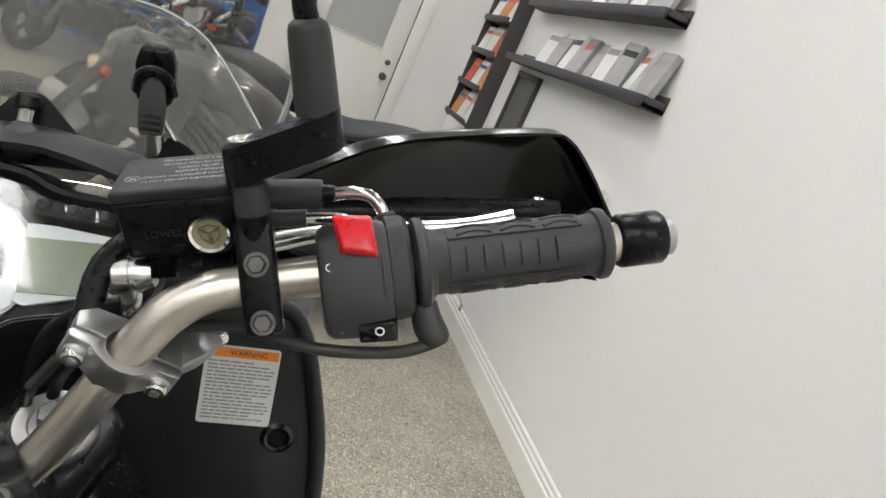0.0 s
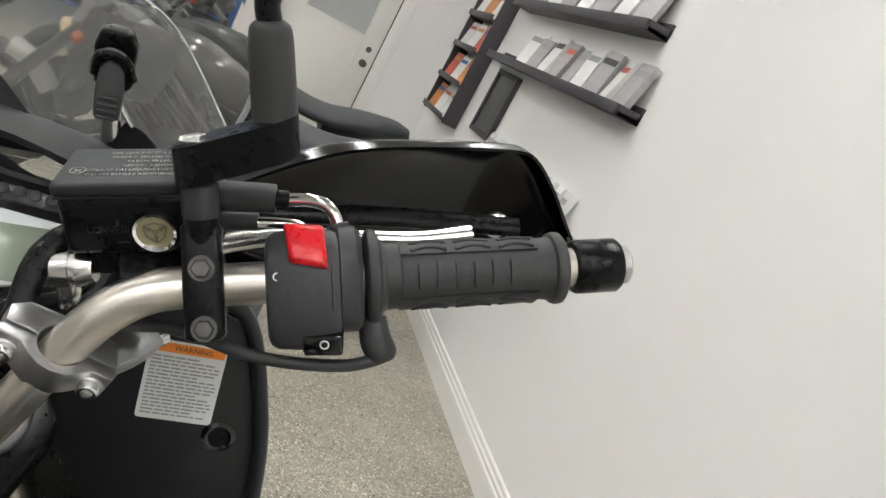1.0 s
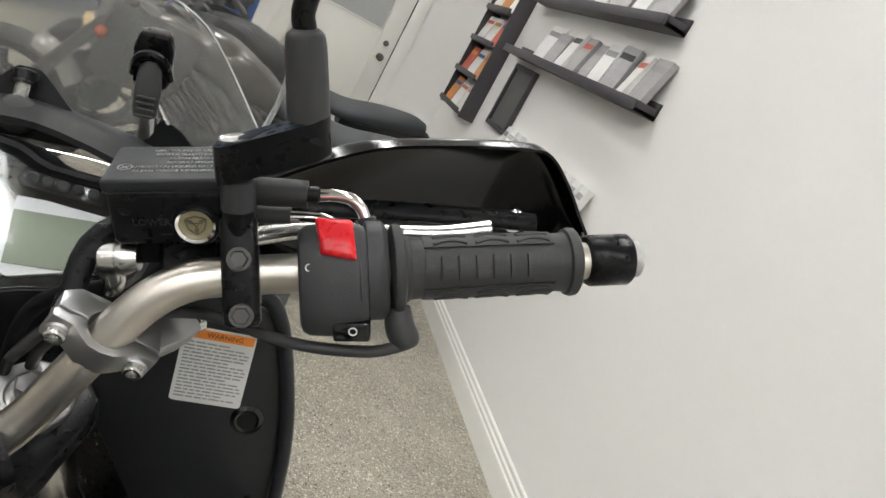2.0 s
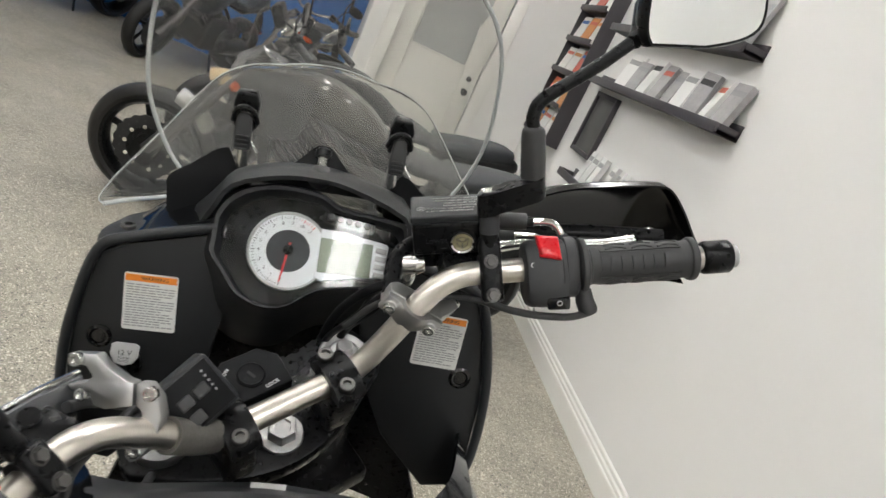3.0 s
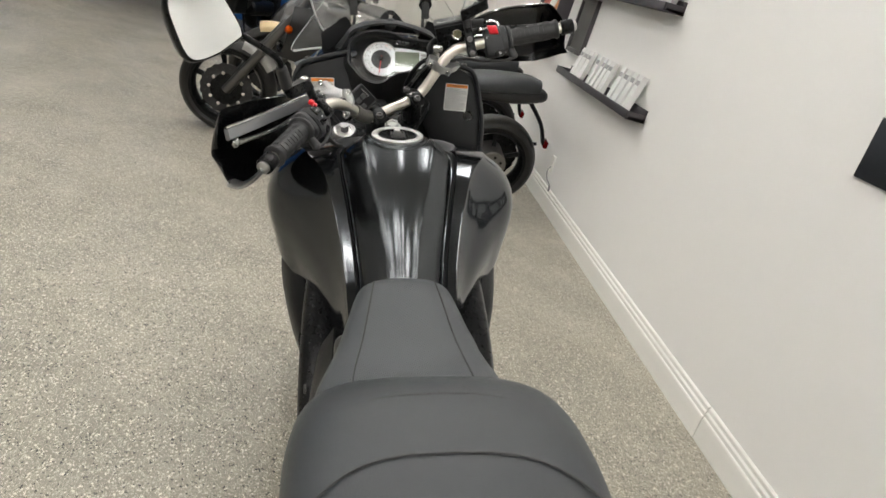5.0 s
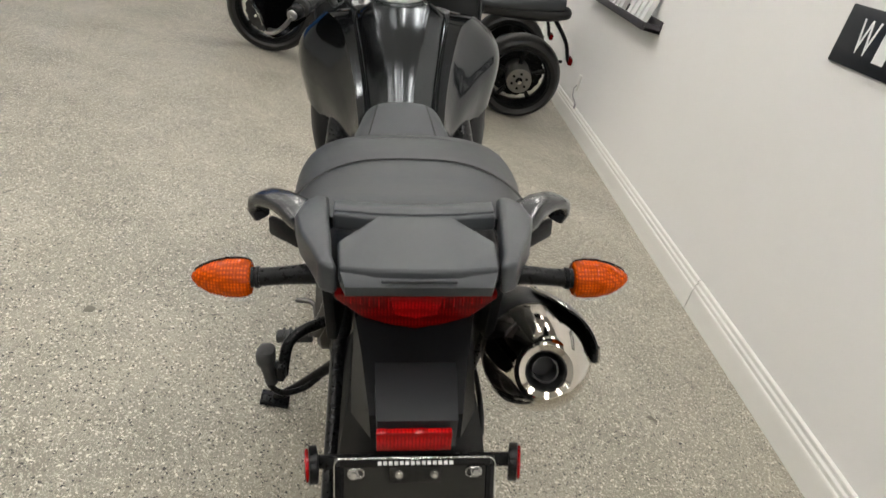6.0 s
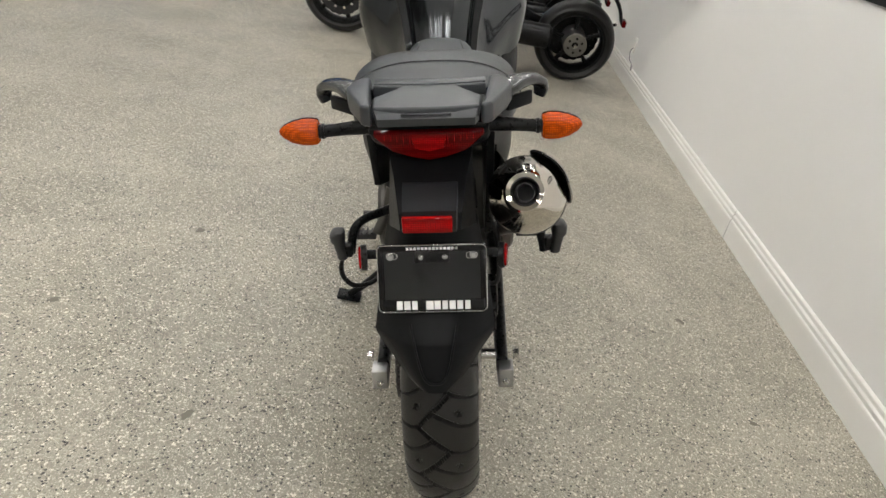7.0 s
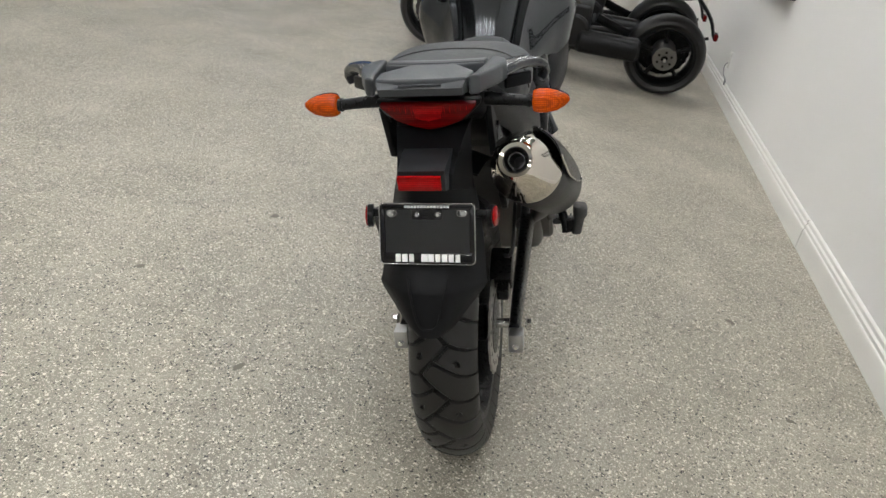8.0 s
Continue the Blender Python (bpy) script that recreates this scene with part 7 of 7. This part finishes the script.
spart("clutch_cable", tube([V(-0.165, 0.035, -0.068), V(-0.14, 0.055, -0.110), V(-0.09, 0.08, -0.20), V(-0.02, 0.10, -0.30)], 0.0045, 10, 5), RUBBER, handlebar)

# front wheel and mudguard, turned with the fork
FAX = V(0, 0.078, -1.005)
front_wheel = spart("front_wheel", lathe([(0.010, -0.10), (0.010, 0.10)], 18, Matrix.Translation(FAX) @ pose(0, 0, 0, 0, 90)), STEEL, bike, "front wheel turned to full lock")
wheel_parts(front_wheel, FAX, 0.325, 0.055, 0.245, SATIN_BLACK, STEER, True, 6, 360, 1, 0.15)
rows = []
for a in (-35, -5, 25, 55, 80):
    rows.append([V(x_, FAX.y + (0.345 + dr) * math.sin(radians(a - 26)), FAX.z + (0.345 + dr) * math.cos(radians(a - 26))) for x_, dr in ((-0.075, -0.045), (-0.055, -0.008), (0, 0.008), (0.055, -0.008), (0.075, -0.045))])
spart("front_mudguard", shell(rows, 0.004, 4, 4), SHROUD_PAINT, bike, "dark grey front mudguard")


# other motorcycles parked in the showroom: x right, y ahead, from the rear tyre's foot
def parked_bike(name, label, m, wheelbase=1.5, radius=0.30, body=MATT_BLACK, accent=SHROUD_PAINT, nose=CHROME, lean=-11, bars_z=1.05, detail=True, fender=MATT_BLACK, fender_at=(-62, -22), wrapped=False):
    root = thing(name, label, "motorcycle", m @ pose(0, 0, 0, 0, lean), group="motorcycles parked in the showroom")
    wb, r = wheelbase, radius
    rw = part("rear_wheel", lathe([(0.012, -0.14), (0.012, 0.14)], 16, pose(0, 0, r, 0, 90)), STEEL, root)
    # Large black disc also stands in for the dark seen through the wheel.
    wheel_parts(rw, (0, 0, r), r, 0.10, r - 0.085, SATIN_BLACK, None, False, 5, 120, 1, 0.19, "wide black rear tyre", SATIN_BLACK)
    part("hub", ring_solid([(0.026, 0.118), (0.082, 0.118), (0.088, 0.112), (0.088, -0.112), (0.082, -0.118), (0.026, -0.118)], 32, pose(0, 0, r, 0, 90)), HUB_CAST, rw, "dull cast metal hub")
    for i in range(6):
        part("hub_bolt", lathe([(0.001, -0.124), (0.010, -0.122), (0.010, -0.110)], 8, pose(0, 0, r, 0, 90) @ pose(0.053 * math.cos(i * math.pi / 3), 0.053 * math.sin(i * math.pi / 3), 0)), SATIN_BLACK, rw)
    fw = part("front_wheel", lathe([(0.012, -0.10), (0.012, 0.10)], 16, pose(0, wb, r, 0, 90)), STEEL, root)
    wheel_parts(fw, (0, wb, r), r, 0.06, r - 0.075, SATIN_BLACK, None, False, 6, 120, -1, 0.16, "black front tyre", CAN_GREY)
    top = V(0, wb - 0.38, bars_z - 0.12)
    for sx in (-1, 1):
        part("fork_leg", tube([(sx * 0.095, wb, r), (sx * 0.095, wb - 0.19, (r + top.z) / 2), (sx * 0.09, top.y, top.z)], [0.030, 0.028, 0.024], 12, 3), DARK_STEEL, root)
        if sx > 0 or not detail:
            part("swingarm_beam", tube([(sx * 0.13, 0, r), (sx * 0.13, 0.3, r + 0.06), (sx * 0.10, 0.55, r + 0.14)], [0.028, 0.034, 0.036], 12, 4), SATIN_BLACK, root)
        part("frame_tube", tube([(sx * 0.05, top.y, top.z - 0.05), (sx * 0.16, wb * 0.55, 0.72), (sx * 0.15, wb * 0.38, 0.55), (sx * 0.12, wb * 0.35, 0.36)], 0.020, 10, 4), accent if detail else SATIN_BLACK, root)
        part("foot_peg", rod((sx * 0.16, wb * 0.36, 0.36), (sx * 0.27, wb * 0.36, 0.35), 0.014, 10), RUBBER, root)
        arm = part("mirror_arm", tube([(sx * 0.26, top.y - 0.10, bars_z + 0.02), (sx * 0.30, top.y - 0.08, bars_z + 0.12), (sx * 0.36, top.y - 0.10, bars_z + 0.17)], 0.006, 8, 4), SATIN_BLACK, root)
        part("mirror_head", lathe([(0.02, -0.014), (0.05, -0.010), (0.058, 0.0), (0.054, 0.006), (0.001, 0.007)], 20, pose(sx * 0.39, top.y - 0.11, bars_z + 0.18, 80) @ Matrix.Diagonal((1.35, 0.8, 1, 1))), SATIN_BLACK, arm)
        part("turn_signal", loft([[V(sx * x, wb - 0.30 + ry * math.cos(a), 0.80 + ry * math.sin(a)) for a in (2 * math.pi * k / 14 for k in range(14))] for x, ry in ((0.13, 0.012), (0.16, 0.022), (0.20, 0.022), (0.225, 0.006))]), AMBER_LENS, root)
        part("radiator_shroud", shell([[(sx * 0.10, wb - 0.30, 0.92), (sx * 0.17, wb - 0.30, 0.84), (sx * 0.15, wb - 0.28, 0.62)], [(sx * 0.15, wb - 0.48, 0.95), (sx * 0.22, wb - 0.48, 0.84), (sx * 0.18, wb - 0.46, 0.62)], [(sx * 0.14, wb - 0.66, 0.92), (sx * 0.19, wb - 0.66, 0.80), (sx * 0.16, wb - 0.64, 0.66)]], 0.006, 4, 4), body, root)
    part("handlebar", tube([(-0.38, top.y - 0.20, bars_z), (-0.22, top.y - 0.10, bars_z + 0.02), (-0.08, top.y - 0.02, bars_z - 0.03), (0.08, top.y - 0.02, bars_z - 0.03), (0.22, top.y - 0.10, bars_z + 0.02), (0.38, top.y - 0.20, bars_z)], 0.012, 12, 5), STEEL, root)
    for sx in (-1, 1):
        part("grip", rod((sx * 0.26, top.y - 0.125, bars_z + 0.015), (sx * 0.39, top.y - 0.205, bars_z), 0.018, 14), RUBBER, root)
        part("control_pod", box(0.06, 0.05, 0.06, pose(sx * 0.225, top.y - 0.10, bars_z + 0.02), 0.01), BLACK_PLASTIC, root)
    part("engine", merged(box(0.38, 0.46, 0.34, pose(0, wb * 0.47, 0.42), 0.03, 3), box(0.24, 0.22, 0.28, pose(0, wb * 0.60, 0.60, 35), 0.02, 3), lathe([(0.10, -0.22), (0.12, -0.20), (0.12, 0.20), (0.10, 0.22)], 24, pose(0, wb * 0.40, 0.40, 0, 90))), MATT_BLACK, root)
    part("cylinder_fins", merged(*[box(0.30, 0.26, 0.006, pose(0, wb * 0.60, 0.60, 35) @ pose(0, 0, -0.10 + 0.03 * k), 0) for k in range(8)]), DARK_STEEL, root)
    part("tank", smooth_loft([(wb * 0.74, 0.09, 0.80, 0.93), (wb * 0.68, 0.13, 0.78, 0.95), (wb * 0.58, 0.145, 0.76, 0.965), (wb * 0.48, 0.125, 0.74, 0.92), (wb * 0.40, 0.10, 0.74, 0.84)], 4), accent, root)
    part("seat", smooth_loft([(wb * 0.44, 0.09, 0.76, 0.86), (wb * 0.34, 0.14, 0.72, 0.81), (wb * 0.22, 0.15, 0.72, 0.80), (wb * 0.10, 0.13, 0.74, 0.86), (-0.04, 0.10, 0.78, 0.90), (-0.14, 0.07, 0.81, 0.89)], 4), VINYL, root)
    tail = part("tail", smooth_loft([(wb * 0.22, 0.12, 0.66, 0.76), (0.0, 0.10, 0.71, 0.82), (-0.16, 0.08, 0.76, 0.84), (-0.20, 0.05, 0.78, 0.83)], 4), body, root)
    part("rear_fender", tube([(0, -0.10, 0.76), (0, -0.24, 0.62), (0, -0.30, 0.50)], [0.05, 0.045, 0.04], 12, 4, 0.3), BLACK_PLASTIC, root)
    part("tail_lamp", box(0.09, 0.03, 0.045, pose(0, -0.315, 0.50), 0.008, 2), RED_LENS, tail, "red tail lamp")
    part("plate_hanger", tube([(0.12, 0.02, r + 0.04), (0.13, -0.16, r + 0.10), (0.06, -0.28, 0.46)], 0.012, 8, 4), SATIN_BLACK, tail)
    part("silencer", rod((0.20, 0.20, 0.33), (0.20, 0.62, 0.27), 0.062, 24, 0.01), SATIN_BLACK, root)
    part("silencer", rod((-0.20, 0.20, 0.35), (-0.20, 0.66, 0.34), 0.085, 28, 0.025), SATIN_BLACK, root)
    part("exhaust_pipe", tube([(0.18, 0.60, 0.27), (0.15, wb * 0.55, 0.20), (0.10, wb * 0.68, 0.32), (0.06, wb * 0.66, 0.52)], 0.025, 12, 5), STEEL, root)
    if wrapped:
        lumps = random.Random(17)
        bag = []
        for y_, hw, z0, z1 in ((wb - 0.48, 0.06, 0.72, 0.92), (wb - 0.45, 0.085, 0.69, 0.95), (wb - 0.40, 0.10, 0.67, 0.97), (wb - 0.35, 0.105, 0.66, 0.97), (wb - 0.30, 0.105, 0.67, 0.95), (wb - 0.26, 0.09, 0.69, 0.92), (wb - 0.235, 0.05, 0.72, 0.88)):
            bag.append([p + V(lumps.uniform(-1, 1), lumps.uniform(-1, 1), lumps.uniform(-1, 1)) * 0.019 for p in ring(y_, hw, z0, z1, 2.2, 26)])
        part("headlamp", loft(bag), WRAP, root, "headlamp wrapped in crumpled clear plastic", smooth=25)
        for k in range(10):
            a_ = 2 * math.pi * k / 10
            part("disc_bolt", lathe([(0.011, 0), (0.011, 0.006), (0.001, 0.008)], 10, pose(-0.075, wb + 0.105 * math.cos(a_), r + 0.105 * math.sin(a_), 0, -90)), STEEL, fw)
        part("throttle_cables", tube([(0.06, top.y - 0.05, bars_z), (0.05, top.y + 0.10, bars_z + 0.04), (0.03, top.y + 0.12, bars_z - 0.15)], 0.006, 8, 4), RUBBER, root)
        part("dash_pod", box(0.16, 0.05, 0.10, pose(0, top.y + 0.02, bars_z + 0.05, -35), 0.014, 3), BLACK_PLASTIC, root)
    else:
        part("headlamp", loft([ring(wb - 0.44, 0.07, 0.72, 0.90, 2.2, 28), ring(wb - 0.36, 0.095, 0.70, 0.93, 2.4, 28), ring(wb - 0.27, 0.09, 0.71, 0.91, 2.4, 28), ring(wb - 0.24, 0.07, 0.73, 0.89, 2.2, 28)]), nose, root)
    part("radiator", box(0.26, 0.05, 0.28, pose(0, wb - 0.50, 0.60, -12), 0.008), SATIN_BLACK, root)
    part("front_fender", shell([[V(x_, wb + (r + 0.03 + dr) * math.sin(radians(a)), r + (r + 0.03 + dr) * math.cos(radians(a))) for x_, dr in ((-0.075, -0.05), (-0.06, -0.01), (0, 0.006), (0.06, -0.01), (0.075, -0.05))] for a in [fender_at[0] + (fender_at[1] - fender_at[0]) * k / 4 for k in range(5)]], 0.005, 3, 3), fender, root)
    part("side_stand", rod((-0.12, wb * 0.42, 0.26), (-0.26, wb * 0.46, 0.058), 0.012, 10), SATIN_BLACK, root)
    return root


across = parked_bike("parked_motorcycle", "dark naked motorcycle with a plastic-wrapped headlamp and pale fender", pose(1.02, 3.80, 0, 0, 0, 90), 1.75, 0.300, MATT_BLACK, OLIVE_PAINT, WRAP, -8, 1.10, True, PALE_FENDER, (-52, -10), True)
parked_bike("parked_motorcycle", "black motorcycle with a cream front fender beside the other", pose(1.05, 4.75, 0, 0, 0, 92), 1.62, 0.31, MATT_BLACK, MATT_BLACK, SATIN_BLACK, -8, 1.08, True, TAN_LEATHER, (-14, 24))
parked_bike("parked_motorcycle", "black motorcycle parked before the blue wall", pose(-1.15, 8.45, 0, 0, 0, 157), 1.42, 0.30, MATT_BLACK, MATT_BLACK, SATIN_BLACK, -8, 1.02, False)
parked_bike("parked_motorcycle", "black motorcycle parked before the blue wall", pose(-2.45, 8.55, 0, 0, 0, 152), 1.42, 0.30, MATT_BLACK, MATT_BLACK, SATIN_BLACK, -8, 1.02, False)
parked_bike("parked_motorcycle", "silver grey motorcycle parked before the blue wall", pose(-0.25, 8.35, 0, 0, 0, 160), 1.42, 0.30, MATT_BLACK, SHROUD_PAINT, CHROME, -8, 1.05, False)

# white diagonal stripes of a banner on the blue wall
banner = thing("wall_banner", "blue wall banner with white diagonal stripes", "banner", pose(-0.55, FAR_Y - 0.004, 0.95))
part("cloth", box(1.0, 0.006, 1.5, pose(0, -0.003, 0.75), 0.001), BLUE_WALL, banner)
for k in range(3):
    part("stripe", box(0.07, 0.003, 1.3, pose(-0.22 + 0.26 * k, -0.0085, 0.75, 0, 28), 0), BANNER_WHITE, banner, smooth=0)


# ledge shelves with brochures on the right-hand wall
def ledge(y0, y1, z, depth, lip=0.045):
    s = thing("wall_shelf", "charcoal ledge shelf with a raised front lip", "shelf", pose(WALL_X, y0, z), group="ledge shelves on the white wall")
    n = y1 - y0
    part("board", box(depth, n, 0.022, pose(-depth / 2, n / 2, 0.011), 0.002), SHELF_GREY, s)
    part("front_lip", box(0.016, n, lip, pose(-depth - 0.0085, n / 2, lip / 2), 0.003), SHELF_GREY, s)
    part("back_rail", box(0.014, n, 0.05, pose(-0.0075, n / 2, 0.048), 0.002), SHELF_GREY, s)
    for yy in (0.006, n - 0.006):
        part("end_cap", box(depth, 0.012, lip, pose(-depth / 2, yy, lip / 2 + 0.0005), 0.002), SHELF_GREY, s)
    return s


shelf_rng = random.Random(11)
low = ledge(2.86, 4.45, 0.905, 0.10)
mid = ledge(2.91, 4.80, 1.49, 0.105)
high = ledge(3.05, 4.80, 1.83, 0.105)


def brochure(mat, stripe, w, h, t, m, label):
    b = thing("brochure", label, "brochure", m, group="brochures on the shelves")
    part("pages", box(t, w * 0.98, h * 0.985, pose(0, 0, h / 2), 0.0006, 1), PAPER, b)
    part("cover", merged(box(0.0012, w, h, pose(-t / 2 - 0.0006, 0, h / 2), 0), box(0.0012, w, h, pose(t / 2 + 0.0006, 0, h / 2), 0), box(t + 0.0024, 0.0012, h, pose(0, -w / 2 - 0.0006, h / 2), 0)), mat, b, smooth=0)
    part("cover_band", box(0.0006, w * 0.9, h * 0.13, pose(-t / 2 - 0.0017, 0, h * 0.78), 0), stripe, b, smooth=0)
    return b


yy = 2.95
k = 0
while yy < 4.30:
    w = shelf_rng.uniform(0.10, 0.15)
    brochure([PAPER_GREY, PAPER, PAPER_GREY, PAPER, PAPER_GREY][k % 5], [PRINT_GREY, PAPER_RED, PRINT_DARK, PRINT_GREY][k % 4], w, shelf_rng.uniform(0.19, 0.23), shelf_rng.uniform(0.012, 0.03),
             pose(WALL_X - 0.068, yy + w / 2, 1.513, 0, shelf_rng.uniform(10, 16), shelf_rng.uniform(-14, 14)), "printed brochure leaning on the ledge shelf")
    yy += w + shelf_rng.uniform(0.015, 0.06)
    k += 1
yy = 3.00
while yy < 4.2:
    w = shelf_rng.uniform(0.055, 0.075)
    brochure(PAPER, PRINT_GREY if k % 3 else PAPER_GREY, w, 0.21, 0.03, pose(WALL_X - 0.066, yy + w / 2, 0.928, 0, shelf_rng.uniform(10, 14), shelf_rng.uniform(-6, 6)), "white folder standing on the lower ledge shelf")
    yy += w + (0.03 if k % 4 else 0.14)
    k += 1
yy = 3.12
while yy < 4.5:
    w = shelf_rng.uniform(0.14, 0.21)
    brochure([PAPER_GREY, PAPER][k % 2], PRINT_GREY, w, 0.26, 0.02, pose(WALL_X - 0.072, yy + w / 2, 1.853, 0, 12, 0), "large brochure on the top ledge shelf")
    yy += w + 0.04
    k += 1
# literature rack near the corner
rack = thing("literature_rack", "charcoal wall rack with tiers of brochures", "rack", pose(WALL_X, 5.02, 0.98))
for sy in (0, 0.62):
    part("upright", box(0.11, 0.014, 1.12, pose(-0.055, sy, 0.56), 0.002), SHELF_GREY, rack)
for k in range(5):
    part("tier", box(0.12, 0.606, 0.014, pose(-0.062, 0.31, 0.02 + 0.235 * k), 0.002), SHELF_GREY, rack)
    part("tier_lip", box(0.008, 0.606, 0.035, pose(-0.127, 0.31, 0.035 + 0.235 * k), 0.002), SHELF_GREY, rack)
for k in range(5):
    for j in range(3):
        brochure([PAPER, PAPER, PAPER_ORANGE, PAPER, PAPER_RED][(2 * k + j) % 5], [PAPER_ORANGE, PAPER_RED, BLUE_WALL][(k + j) % 3], 0.18, 0.19, 0.022, pose(WALL_X - 0.085, 5.13 + 0.20 * j, 1.009 + 0.235 * k, 0, 10), "printed brochure in the literature rack")
# framed board between shelf and rack
fr = thing("framed_board", "dark framed charcoal board on the wall", "picture frame", pose(WALL_X, 4.50, 1.09))
part("board", box(0.012, 0.34, 0.34, pose(-0.008, 0, 0.17), 0.001), BOARD_GREY, fr)
for yy, zz, w, h in ((-0.18, 0.17, 0.03, 0.40), (0.18, 0.17, 0.03, 0.40), (0, -0.015, 0.33, 0.03), (0, 0.355, 0.33, 0.03)):
    part("frame_bar", box(0.03, w, h, pose(-0.016, yy, zz), 0.003), SHELF_GREY, fr)
# black sign with white letters
sg = thing("wall_sign", "black sign board with white capital letters", "sign", pose(WALL_X - 0.001, 1.133, 1.1445))
part("board", box(0.010, 0.85, 0.198, pose(-0.006, -0.425, 0.099), 0.001), SIGN_BLACK, sg)
SGN = Matrix(((0, 0, -1, -0.0115), (-1, 0, 0, -0.155), (0, 1, 0, 0.099), (0, 0, 0, 1)))
words("W", 0.165, SGN @ Matrix.Diagonal((0.62, 1, 1, 1)), PRINT_WHITE, sg, "letter", 0.0006)
for k in range(5):
    part("letter_bar", box(0.0012, 0.062, 0.118, pose(-0.012, -0.275 - 0.105 * k, 0.099), 0), PRINT_WHITE, sg, smooth=0)
# low socket with a cord above the skirting
so = thing("wall_socket", "white socket with a dangling grey cord above the skirting", "socket", pose(WALL_X, 4.10, 0.30))
part("face_plate", box(0.010, 0.075, 0.115, pose(-0.006, 0, 0), 0.003, 2), TRIM, so)
part("cord", tube([(-0.012, -0.01, -0.02), (-0.030, -0.02, -0.05), (-0.030, -0.07, -0.10), (-0.020, -0.13, -0.12), (-0.018, -0.15, -0.135)], 0.0045, 8, 4), PRINT_GREY, so)
part("cord_end", rod((-0.018, -0.15, -0.13), (-0.018, -0.165, -0.165), 0.008, 10), PRINT_GREY, so)
# small stains and scuffs on the floor
STAIN = material("dried_floor_stain", (0.16, 0.148, 0.12), 0.55, vary=0.3, vary_size=40)
stain_rng = random.Random(21)
for x_, y_, r_ in ((1.118, 0.384, 0.013), (0.93, -0.62, 0.010), (0.78, -0.95, 0.016), (-0.35, -0.55, 0.012), (-0.62, 0.35, 0.014), (1.22, -0.15, 0.009), (-0.85, -0.2, 0.011)):
    line = []
    for k in range(14):
        a = 2 * math.pi * k / 14
        q = r_ * stain_rng.uniform(0.65, 1.2)
        line.append((q * 1.6 * math.cos(a), q * math.sin(a)))
    tagged(part("floor_stain", prism(line, 0.0006, pose(x_, y_, 0.0002, 0, 0, stain_rng.uniform(0, 180)), 0), STAIN, smooth=0), "small dried brownish stain on the epoxy floor", "stain", "stains on the floor")
